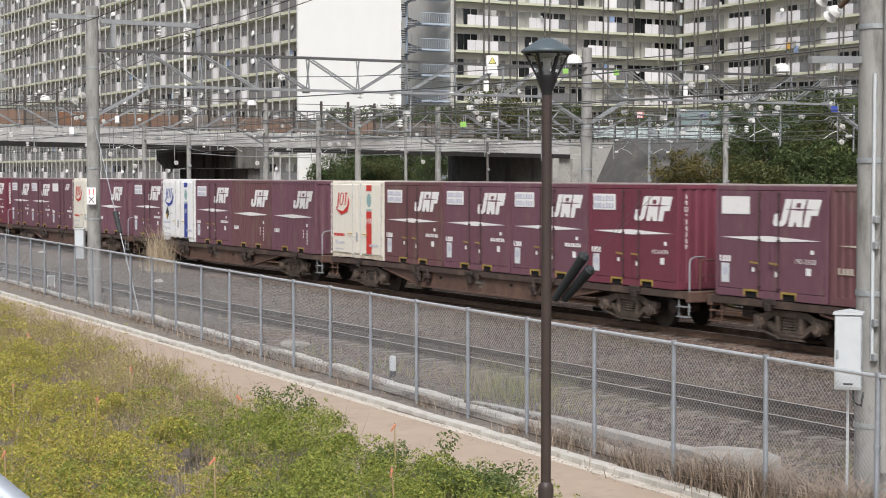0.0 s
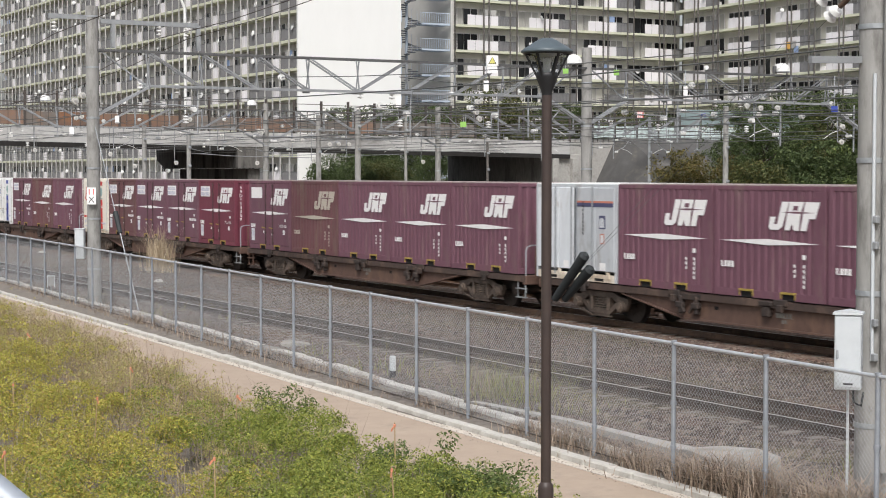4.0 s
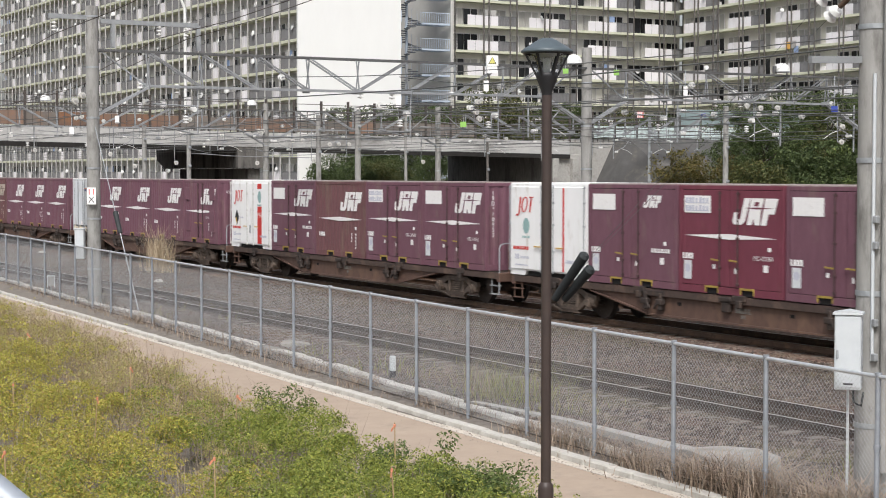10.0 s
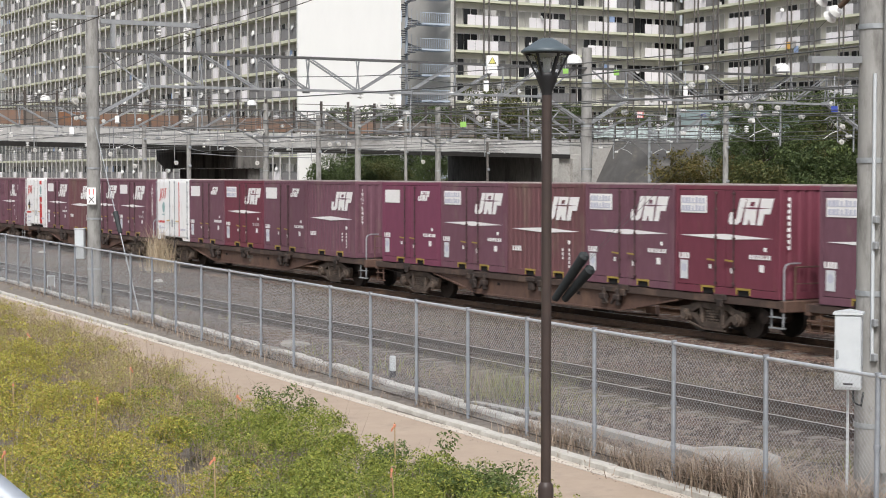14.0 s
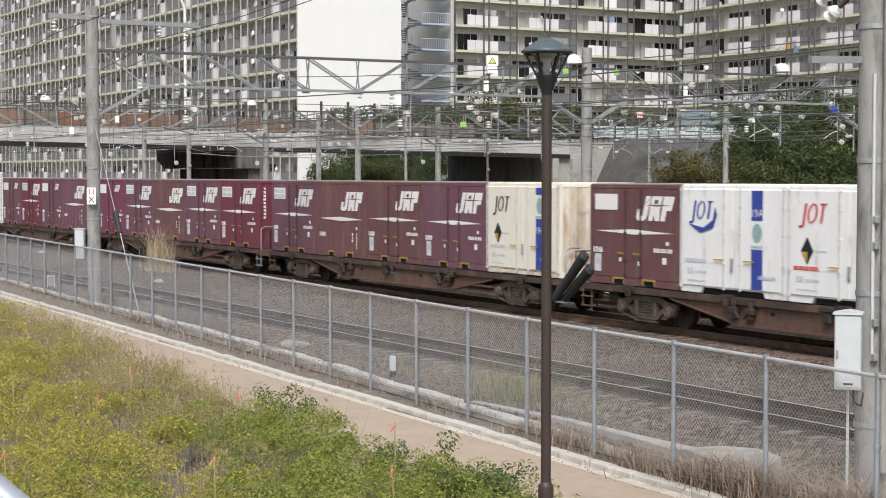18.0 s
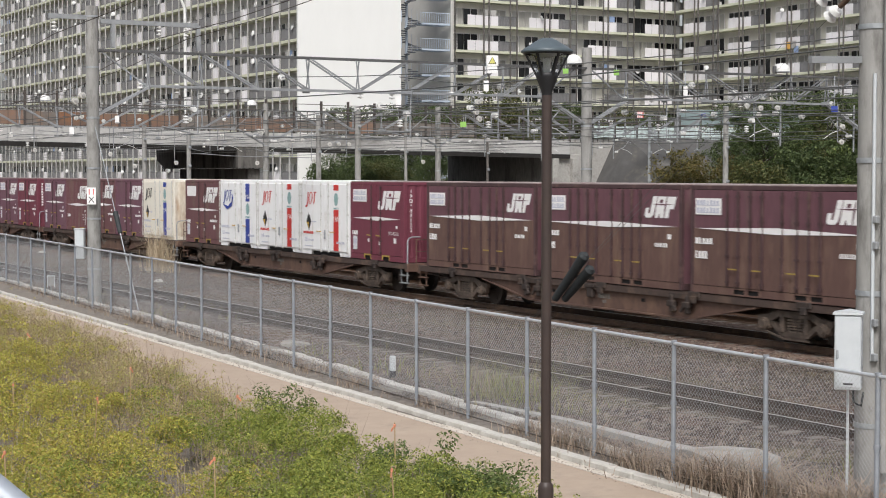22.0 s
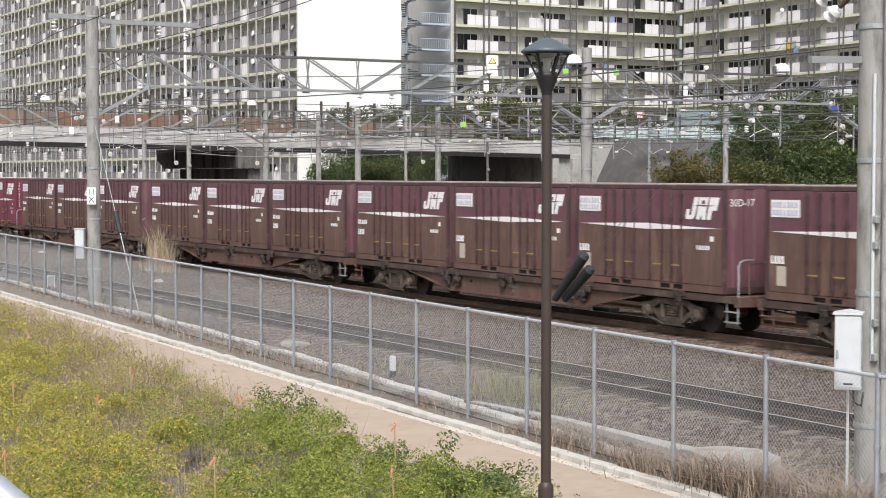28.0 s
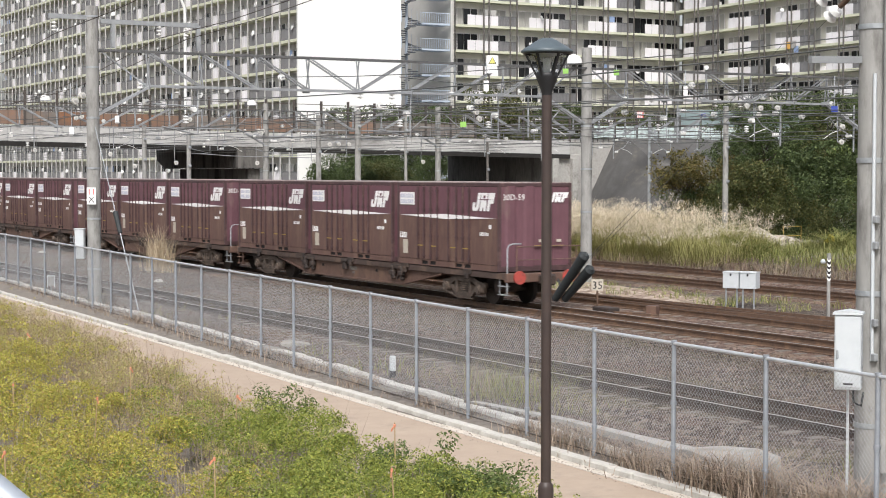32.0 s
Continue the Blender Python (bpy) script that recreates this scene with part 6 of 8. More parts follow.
def gantry(x, poles, spans, lo, hi, r0, base=-0.4, top=8.3, knees=(), ends=None, heavy=1.0):
    """A lattice beam across the tracks on concrete poles; each span is (nodes, node where the braces turn over)."""
    root = thing("catenary_gantry", "galvanised lattice gantry on concrete poles over the tracks", "gantry", "gantries over the tracks")
    for i, y in enumerate(poles):
        pole_part(root, x, y, base, top if i else top + 0.6, r0, r0 * 0.86)
    y0, y1 = ends
    for dx in (-0.13, 0.13):
        part("top_chord", Geo().bar((x + dx, y0, hi), (x + dx, y1, hi), 0.06, 0.07), M["truss_dark"], root, "dark weathered steel chord")
        for nodes, _ in spans:
            part("bottom_chord", Geo().bar((x + dx, nodes[0], lo), (x + dx, nodes[-1], lo), 0.06, 0.07), M["truss"], root)
    for nodes, turn in spans:
        for i, (a, b) in enumerate(zip(nodes, nodes[1:])):
            for dx in (-0.13, 0.13):
                p, q = ((a, hi), (b, lo)) if b <= turn + 0.01 else ((a, lo), (b, hi))
                part("brace", Geo().bar((x + dx, p[0], p[1]), (x + dx, q[0], q[1]), 0.035 * heavy, 0.05 * heavy), M["truss" if i % 2 else "truss_mid"], root)
        if nodes[0] < turn:
            part("brace", Geo().bar((x - 0.13, nodes[0] - 1.5, hi), (x - 0.13, nodes[0], lo), 0.035, 0.05), M["truss"], root)
        part("brace", Geo().bar((x - 0.13, nodes[-1], lo), (x - 0.13, nodes[-1] + 1.5, hi), 0.035, 0.05), M["truss"], root)
        for a in nodes:
            for dx, dy in ((-0.13, 0.12), (0.13, -0.12)):
                part("strut", Geo().bar((x + dx, a, lo), (x + dx, a + dy, hi), 0.035 * heavy, 0.04 * heavy), M["truss"], root)
            part("gusset", Geo().box(x - 0.15, x - 0.135, a - 0.13, a + 0.13, lo - 0.09, lo + 0.1), M["truss"], root)
    for y, s in knees:
        for dx in (-0.09, 0.09):
            part("knee_brace", Geo().bar((x + dx, y, lo - 1.0), (x + dx, y + 1.85 * s, lo), 0.06, 0.075), M["truss"], root)
    return root


G1, G2, G3 = -50.1, -96.0, -142.0
g1 = gantry(G1, (15.95, 34.3, 48.6), (((17.73, 19.5, 21.4, 23.22, 25.05, 26.91, 28.8, 30.74, 32.4), 25.05), ((36.04, 37.89, 39.75, 41.89, 43.92, 45.75), 41.89)), 6.5, 7.56, 0.215,
            knees=((15.95, 1), (34.3, -1), (34.3, 1), (47.6, -1)), ends=(15.95, 48.6))
g2 = gantry(G2, (20.0, 41.6, 53.9, 78.0), (((20.5, 22.4, 24.2, 26.2, 28.4, 30.8, 33.15, 35.3, 37.4, 39.5), 30.8), ((43.7, 45.6, 47.66, 49.7, 51.8), 47.66), ((56.0, 58.0, 60.2, 62.4, 64.6, 66.8, 69.0, 71.2, 73.4, 75.6), 66.8)), 6.5, 7.66, 0.2,
            knees=((41.6, -1), (41.6, 1), (53.9, -1), (53.9, 1)), top=8.1, ends=(18.0, 82.5), heavy=1.6)
for gx, root, z in ((G1, g1, 6.6), (G2, g2, 6.5)):
    for yt in (17.87, 25.55, 29.05, 36.4, 40.6):
        for side in (-1, 1):
            insulator(root, gx, yt + side * 0.6 + 0.2, z, 0.34, 0.1)
        part("drop_arm", Geo().tube([(gx, yt + 1.5, z), (gx, yt + 1.5, 5.0), (gx, yt + 0.3, 5.25)], 0.03), M["truss"], root)
        part("steady_arm", Geo().tube([(gx, yt + 1.5, 5.9), (gx, yt, 5.95)], 0.025), M["truss"], root)
        insulator(root, gx, yt + 1.1, 5.6, 0.26, 0.1)
        part("insulator_ring", Geo().cyl((gx - 0.12, yt + 1.35, 5.8), (gx + 0.12, yt + 1.35, 5.8), 0.085, n=12), M["porcelain"], root, "white porcelain insulator")
# feeder frame over the first gantry
for a, b in (((G1, 16.2, 8.45), (G1, 19.4, 8.45)), ((G1, 16.6, 7.65), (G1, 16.6, 8.45)), ((G1, 19.4, 7.65), (G1, 19.4, 8.45)), ((G1, 14.6, 8.55), (G1, 15.9, 8.55))):
    part("cross_arm", Geo().bar(a, b, 0.12, 0.14), M["truss"], g1)
for y in (14.75, 18.1, 19.0):
    insulator(g1, G1, y, 8.4, 0.34, 0.085)


def dome_lamp(x, y, z, group="floodlights on the gantries"):
    """A floodlight with a white half-round hood."""
    root = thing("floodlight", "white hooded floodlight on a gantry", "floodlight", group, at=(x, y, z))
    part("hood", Geo().lathe([(0.32, 0.0), (0.31, 0.12), (0.24, 0.24), (0.12, 0.31), (0.0, 0.33)], 14), M["porcelain"], root)
    part("rim", Geo().lathe([(0.32, 0.0), (0.33, -0.03), (0.28, -0.03), (0.2, 0.02), (0.0, 0.03)], 14), M["galvanised"], root)
    part("bracket", Geo().box(-0.04, 0.04, -0.45, -0.28, -0.1, 0.2, 0.01), M["truss_dark"], root)


dome_lamp(G1, 33.72, 7.72)
dome_lamp(G1, 43.45, 7.72)
dome_lamp(G2, 27.72, 8.0)
dome_lamp(G2, 40.65, 7.98)

# single poles between the tracks
for x, y, top, r, col in ((-90.0, 42.4, 7.2, 0.17, "concrete_pole"), (-88.0, 44.0, 7.4, 0.2, "concrete_pole"), (-88.0, 47.2, 7.2, 0.1, "concrete_pole"), (-88.0, 52.9, 5.7, 0.09, "pipe_brown"),
                          (-86.0, 63.7, 7.3, 0.1, "truss"), (-72.0, 58.5, 7.4, 0.17, "concrete_pole"), (-92.0, 32.3, 6.5, 0.15, "concrete_pole"), (-92.0, 35.0, 6.0, 0.15, "concrete_pole")):
    p = thing("line_pole", "grey pole with fittings beside the railway tracks", "pole", "poles between the tracks")
    part("shaft", Geo().cyl((x, y, -0.4), (x, y, top), r, r * 0.85, n=10), M[col], p)
    part("cap", Geo().cyl((x, y, top), (x, y, top + 0.05), r * 0.95, n=10), M["galvanised"], p)
    for z in (top * 0.45, top * 0.7, top * 0.88):
        part("fitting", Geo().box(x + r * 0.7, x + r + 0.1, y - 0.08, y + 0.08, z - 0.07, z + 0.07, 0.02), M["galvanised"], p)

# wires over the tracks, each a thing
for n, yt in enumerate((17.87, 25.55, 29.05, 36.4, 40.6, 45.0)):
    line = thing("overhead_line", "dark overhead contact wire and messenger wire over a track", "overhead line", "overhead lines")
    spans = (40.0, -4.5, G1, G2, G3, -200.0, -280.0)
    part("contact_wire", Geo().tube([(x, yt + (0.2 if i % 2 else -0.2), 5.1) for i, x in enumerate(spans)], 0.012, 4), M["wire"], line)
    mess = []
    for a, b in zip(spans, spans[1:]):
        for i in range(8):
            t = i / 8
            mess.append((a + (b - a) * t, yt, 6.05 - 1.7 * t * (1 - t)))
    part("messenger_wire", Geo().tube(mess, 0.014, 4), M["wire"], line)
    drops = Geo()
    for j, (x, y, z) in enumerate(mess):
        if -130 < x < -10 and j % 2:
            drops.cyl((x, y, z), (x, yt, 5.1), 0.006, n=3)
    part("droppers", drops, M["wire"], line, kind="stuff")
for y, z0, sag in ((14.75, 8.0, 1.2), (18.1, 8.0, 1.5), (19.0, 8.0, 1.3), (22.0, 6.9, 0.6), (31.0, 6.9, 0.9), (33.2, 7.0, 0.7), (38.6, 7.1, 0.8), (43.0, 6.8, 0.9), (46.5, 6.6, 0.7), (46.9, 7.9, 0.8), (52.0, 6.3, 0.5), (56.0, 5.9, 0.5)):
    pts = []
    for a, b in ((40.0, -4.5), (-4.5, G1), (G1, G2), (G2, G3), (G3, -220.0)):
        for i in range(8):
            t = i / 8
            ends = [z0 + (6.0 if y < 20 and e > -10 else 0.0) for e in (a, b)]
            pts.append((a + (b - a) * t, y, ends[0] + (ends[1] - ends[0]) * t - 4 * sag * t * (1 - t)))
    tagged(part("feeder_cable", Geo().tube(pts, 0.014 if y < 20 else 0.011, 4), M["dark_rail" if y < 20 else "wire"]), "dark sagging feeder cable along the railway", "cable", "feeder cables")
# cables that cross between poles and the bridge
rc = random.Random(8)
for i in range(8):
    y, z = 30 + i * 4.6, 5.6 + rc.uniform(0, 1.6)
    tagged(part("cross_cable", Geo().tube([(G2 + 0.5, y, z), (G2 + 0.5 + rc.uniform(-2, 2), y + 5, z - 0.25), (G2 + 0.5, y + 10, z + rc.uniform(-0.3, 0.3))], 0.016, 4), M["wire"]), "thin dark cable strung across the tracks", "cable", "cross cables")
for gx in (G1, G2):
    for y, z in ((17.87, 6.03), (25.55, 6.03), (29.05, 6.03), (36.4, 6.03), (40.6, 6.03), (22.0, 6.86), (31.0, 6.84), (33.2, 6.95), (38.6, 7.05), (43.0, 6.74), (45.0, 6.02), (46.5, 6.55), (52.0, 6.27), (56.0, 5.87)):
        if gx == G1 and y > 47:
            continue
        x = gx + rc.choice((-0.6, 0.6))
        root = thing("line_insulator", "white porcelain disc insulator on the overhead wires", "insulator", "insulators on the wires")
        for k in range(2):
            part("disc", Geo().cyl((x + k * 0.12 - 0.08, y, z), (x + k * 0.12 - 0.03, y, z), 0.1, n=12), M["porcelain"], root)
        part("pin", Geo().cyl((x - 0.2, y, z), (x + 0.25, y, z), 0.025, n=5), M["galvanised"], root)

# ring insulators on short arms, where the line fittings crowd together
for gx, y, z in ((G1, 15.52, 6.15), (G1, 15.3, 5.97), (G1, 42.98, 6.29), (G1, 42.14, 6.27), (G1, 41.47, 6.34), (G1, 42.06, 6.01), (G1, 46.33, 5.61), (G1, 46.28, 5.01), (G1, 29.54, 6.23), (G1, 29.48, 5.89), (G1, 29.6, 5.66),
                 (G2, 29.45, 6.99), (G2, 29.79, 7.09), (G2, 36.2, 7.03), (G2, 36.5, 7.03), (G2, 43.31, 5.79), (G2, 43.97, 5.83), (G2, 45.86, 5.6), (G2, 46.5, 5.61), (G2, 47.22, 5.61), (G2, 52.62, 5.43), (G2, 52.61, 4.51),
                 (G2, 40.89, 4.4), (G2, 44.75, 4.56), (G2, 41.01, 6.4), (G2, 41.28, 6.4), (G2, 33.44, 5.9), (G2, 34.76, 5.92), (G2, 57.3, 6.3), (G2, 59.0, 6.1), (G2, 27.0, 5.1), (G2, 31.5, 4.9), (G2, 35.6, 4.4), (G2, 33.0, 4.2)):
    big = 0.1 if gx == G1 else 0.13
    root = thing("line_insulator", "white ring-shaped porcelain insulator on a short arm", "insulator", "insulators on the wires", at=pose(gx + 0.3, y, z, 0, 0, rc.uniform(-15, 15)))
    part("disc", Geo().cyl((-0.05, 0, 0), (0.05, 0, 0), big, n=14), M["porcelain_worn"], root)
    part("hub", Geo().cyl((0.05, 0, 0), (0.08, 0, 0), big * 0.45, n=10), M["pipe_grey"], root, "dark grey metal hub")
    part("arm", Geo().tube([(-0.3, 0, 0), (-0.3, 0.0, 6.5 - z), (-0.3, 0.02, 6.52 - z)] if z < 6.3 else [(-0.3, 0, 0), (-0.3, 0.0, 7.5 - z)], 0.02), M["truss"], root)
    part("pin", Geo().cyl((-0.3, 0, 0), (0.0, 0, 0), 0.02, n=5), M["truss"], root)
# cantilever brackets that hold the wires under the gantries
for gx in (G1, G2):
    for yt in (22.0, 31.8, 38.4, 43.4, 47.2, 51.5, 57.5, 62.0, 68.0, 73.0):
        if gx == G1 and (yt > 48 or yt < 27):
            continue
        r = thing("cantilever_bracket", "galvanised tube bracket holding overhead wires under a gantry", "bracket", "cantilever brackets")
        s = rc.choice((-1, 1))
        part("drop_post", Geo().cyl((gx, yt, 6.48), (gx, yt, 4.9 + rc.uniform(-0.3, 0.5)), 0.035, n=6), M["truss"], r)
        part("tube", Geo().tube([(gx, yt, 6.1), (gx, yt + 1.3 * s, 6.0), (gx, yt + 1.5 * s, 5.9)], 0.025), M["truss"], r)
        part("tube", Geo().tube([(gx, yt, 5.2), (gx, yt + 0.9 * s, 5.6), (gx, yt + 1.3 * s, 6.0)], 0.022), M["truss"], r)
        part("steady_arm", Geo().tube([(gx, yt + 0.7 * s, 5.5), (gx, yt + 1.2 * s, 5.35), (gx, yt + 1.6 * s, 5.12)], 0.015), M["porcelain"], r)
        for k, (dy, z) in enumerate(((0.15, 6.1), (0.15, 5.27))):
            g = Geo()
            for j in range(3):
                g.cyl((gx, yt + s * (dy + j * 0.09), z), (gx, yt + s * (dy + j * 0.09 + 0.04), z), 0.075, n=10)
            part("insulator", g, M["porcelain"], r, "white porcelain insulator")
# small lamps and clamps hung from the far gantry
for i in range(26):
    y, z = 24.0 + i * 2.05 + rc.uniform(-0.5, 0.5), rc.uniform(5.3, 6.3)
    r = thing("wire_clamp", "pale metal clamp hanging on a rod under a gantry", "clamp", "clamps under the gantry", at=(G2 + 0.25, y, z))
    part("rod", Geo().cyl((0, 0, 0.05), (0, rc.uniform(-0.1, 0.1), 6.5 - z), 0.025, n=5), M["truss"], r)
    part("plate", Geo().box(-0.05, 0.05, -rc.uniform(0.08, 0.2), rc.uniform(0.08, 0.2), -0.06, 0.06, 0.015), M[rc.choice(("porcelain", "truss", "galvanised"))], r)
    part("strap", Geo().bar((0, -0.3, -0.1), (0, 0.3, 0.08 + rc.uniform(-0.1, 0.1)), 0.03, 0.03), M["truss_mid"], r)
# thin cables across the tracks between gantry poles and along the bridge
for i in range(16):
    gx = (G1, G2, G2, G2)[i % 4]
    y, z = rc.uniform(26, 62), rc.uniform(4.9, 7.4)
    L = rc.uniform(7, 16)
    if gx == G1 and y + L > 48:
        y = 47 - L
    pts = [(gx + 0.2, y + L * t, z + rc.uniform(-0.06, 0.06) - 0.8 * t * (1 - t)) for t in (0, 0.2, 0.4, 0.6, 0.8, 1.0)]
    tagged(part("cross_cable", Geo().tube(pts, 0.013 if gx == G1 else 0.02, 4), M[("wire", "truss", "wire", "truss_mid")[i % 4]]), "thin cable strung across the tracks", "cable", "cross cables")

# the pole beside the fence, with its arms and cabinet
np_ = thing("catenary_pole", "tall grey concrete pole with bands and conduits behind the fence", "pole")
pole_part(np_, -14.5, 14.0, -0.4, 11.0, 0.205, 0.19)
part("conduit", Geo().cyl((-14.35, 13.84, 1.6), (-14.35, 13.84, 4.93), 0.022, n=8), M["box_white"], np_, "white conduit pipe")
part("conduit", Geo().cyl((-14.44, 13.56, -0.4), (-14.44, 13.56, 1.4), 0.016, n=8), M["box_white"], np_, "white conduit pipe")
part("conduit", Geo().cyl((-14.24, 13.93, 0.3), (-14.24, 13.93, 11), 0.05, n=8), M["concrete_pole"], np_)
part("cross_arm", Geo().bar((-14.62, 13.1, 5.08), (-14.5, 14.6, 5.12), 0.07, 0.08), M["truss"], np_)
for z in (1.6, 2.0, 2.9, 3.2):
    part("conduit_fitting", Geo().box(-14.34, -14.27, 13.81, 13.87, z, z + 0.09, 0.01), M["truss"], np_)
cab = thing("control_cabinet", "white painted steel control cabinet fixed to a concrete pole", "cabinet", at=pose(-14.34, 13.47, 1.3, 0, 0, 42))
part("body", Geo().box(-0.15, 0.15, -0.12, 0.12, 0.0, 0.86, 0.008), M["box_white"], cab)
part("lid", Geo().prism([(-0.17, 0.862), (0.17, 0.862), (0.17, 0.885), (0.0, 0.915), (-0.17, 0.885)], -0.14, 0.14), M["box_white"], cab)
part("door", Geo().box(-0.14, 0.14, -0.132, -0.122, 0.03, 0.84, 0.004), M["box_white"], cab)
part("handle", Geo().box(-0.125, -0.1, -0.15, -0.132, 0.36, 0.46, 0.005), M["galvanised"], cab)
part("nameplate", Geo().box(-0.05, 0.06, -0.136, -0.132, 0.06, 0.08), M["mark_black"], cab)
for i in range(5):
    part("vent_slot", Geo().box(0.15, 0.156, -0.06, 0.06, 0.06 + i * 0.045, 0.08 + i * 0.045), M["galvanised"], cab)
part("cable_loop", Geo().tube([(0.05, 0, 0.0), (0.06, 0.02, -0.16), (0.14, 0.06, -0.2), (0.16, 0.12, -0.05)], 0.015), M["rubber"], cab)

# fittings of the far-left pole: sign and cabinet
sg = thing("pole_sign", "small white plate with red number and black cross on a pole", "sign", at=pose(G1 + 0.3, 15.78, 3.1, 0, 0, 62))
part("plate", Geo().box(-0.14, 0.14, -0.01, 0.01, -0.28, 0.24, 0.004), M["mark_white"], sg)
ob = part("lettering", text_geo("11", 0.26), M["sign_red"], sg)
ob.matrix_basis = pose(0, -0.014, 0.02)
ob = part("lettering", text_geo("X", 0.26), M["mark_black"], sg)
ob.matrix_basis = pose(0, -0.014, -0.22)
c2 = thing("control_cabinet", "narrow white steel cabinet fixed to a concrete pole", "cabinet", at=pose(G1 - 0.05, 15.52, 1.15, 0, 0, 60))
part("body", Geo().box(-0.14, 0.14, -0.14, 0.14, 0.0, 0.9, 0.01), M["box_white"], c2)
part("lid", Geo().box(-0.16, 0.16, -0.16, 0.16, 0.9, 0.93, 0.008), M["box_white"], c2)

# small plates on the gantries
for x, y, z, w, h, col, words in ((G1 + 0.35, 30.1, 7.68, 0.42, 0.36, "mark_white", "hazard plate with a yellow triangle"), (G1 + 0.35, 30.1, 7.36, 0.34, 0.24, "mark_white", "small white plate"), (G1 + 0.35, 33.15, 7.41, 0.2, 0.18, "sign_green", "small bright green plate"),
                                (G1 + 0.35, 35.36, 7.42, 0.2, 0.2, "sign_green", "small bright green plate"), (G1 + 0.35, 29.85, 6.8, 0.18, 0.36, "mark_white", "small white plate"), (G1 + 0.35, 38.5, 6.83, 0.16, 0.34, "mark_white", "small white plate"),
                                (G1 + 0.35, 45.85, 6.3, 0.26, 0.24, "mark_blue", "small blue plate"), (G2 + 0.4, 31.9, 6.95, 0.25, 0.45, "mark_white", "small white plate"), (G2 + 0.4, 29.15, 6.2, 0.27, 0.5, "mark_white", "small white plate"),
                                (G2 + 0.4, 50.75, 8.38, 0.35, 0.7, "mark_white", "small white plate"), (G2 + 0.4, 70.0, 7.9, 0.45, 0.45, "sign_red", "red and white striped plate"), (G2 + 0.4, 75.6, 7.95, 0.35, 0.3, "mark_blue", "small blue plate"),
                                (G2 + 0.4, 78.6, 7.7, 0.35, 0.35, "mark_blue", "small blue plate"), (G2 + 0.4, 81.4, 7.8, 0.35, 0.3, "mark_blue", "small blue plate"), (G2 + 0.4, 55.6, 7.0, 0.4, 0.35, "sign_green", "small bright green plate")):
    s = thing("small_sign", f"{words} fixed over the railway", "sign", at=pose(x, y, z, 0, 0, 62))
    part("plate", Geo().box(-w / 2, w / 2, -0.012, 0.012, -h / 2, h / 2, 0.004), M[col], s)
    part("bracket", Geo().tube([(0, 0.03, -h / 2), (0, 0.03, 7.6 - z), (0, 0.6, 7.6 - z)], 0.018), M["galvanised"], s)
    if "triangle" in words:
        part("mark", Geo().prism([(-0.14, -0.11), (0.14, -0.11), (0, 0.14)], -0.018, -0.014), M["mark_black"], s)
        part("mark", Geo().prism([(-0.11, -0.095), (0.11, -0.095), (0, 0.115)], -0.022, -0.018), M["sign_yellow"], s)
    if "striped" in words:
        for k in (-0.2, -0.06, 0.08):
            part("mark", Geo().box(k, k + 0.08, -0.02, -0.014, -h / 2, h / 2), M["mark_white"], s)

# guy wires with black sleeves
AN = Vector((-33.0, 20.3, -0.25))
for k, (dz, dy) in enumerate(((0.0, 0.0), (0.42, 0.15))):
    guy = thing("guy_wire", "steel guy wire with a thick black rubber sleeve", "guy wire", "guy wires")
    a = AN + Vector((0, dy, 0))
    b = Vector((-14.0, 20.3 + dy, 11.6 + dz * 2.4))
    part("wire", Geo().cyl(a, b, 0.0045, n=5), M["wire"], guy)
    d = (b - a).normalized()
    lo = Vector((-30.85 + 0.16 * k, 20.3 + dy, 1.0))
    hi = Vector((-29.72 + 0.0 * k, 20.3 + dy, 2.0 - 0.3 * k))
    part("sleeve", Geo().cyl(lo, hi, 0.085, 0.12, n=12).cyl(hi, hi + (hi - lo).normalized() * 0.07, 0.12, 0.06, n=12), M["rubber"], guy, "thick black rubber sleeve")
    q = a + (b - a) * (0.57 - 0.02 * k)
    for j in range(2):
        part("insulator", Geo().cyl(q + d * (j * 0.16), q + d * (j * 0.16 + 0.07), 0.13, 0.09, n=14), M["porcelain"], guy, "white porcelain disc")
    part("link", Geo().cyl(q + d * 0.3, q + d * 0.6, 0.05, n=8), M["rail_rust"], guy)
guy = thing("guy_wire", "steel guy rod with a black rubber sleeve beside a pole", "guy wire", "guy wires")
a, b = Vector((-46.1, 16.0, -0.3)), Vector((G1 + 0.2, 15.95, 5.2))
part("wire", Geo().cyl(a, b, 0.014, n=5), M["galvanised"], guy)
part("rod", Geo().cyl(a, a + (b - a) * 0.42, 0.02, n=6), M["galvanised"], guy)
part("sleeve", Geo().cyl(a + (b - a) * 0.42, a + (b - a) * 0.53, 0.065, 0.08, n=12), M["rubber"], guy, "black rubber sleeve")

# signs and cabinets among the tracks
s35 = thing("speed_sign", "small cream plate with black number between the tracks", "sign", at=pose(-39.3, 27.3, 0.0, 0, 0, 58))
part("post", Geo().cyl((0, 0.03, -0.3), (0, 0.03, 0.5), 0.03, n=6), M["rail_rust"], s35)
part("plate", Geo().box(-0.17, 0.17, -0.01, 0.01, 0.42, 0.74, 0.004), M["mark_cream"], s35)
ob = part("lettering", text_geo("35", 0.31), M["mark_black"], s35)
ob.matrix_basis = pose(0, -0.014, 0.47)
rc2 = thing("relay_cabinet", "low white twin cabinet on steel legs between tracks", "cabinet", at=pose(-38.6, 32.0, 0.0, 0, 0, 32) @ Matrix.Scale(0.84, 4))
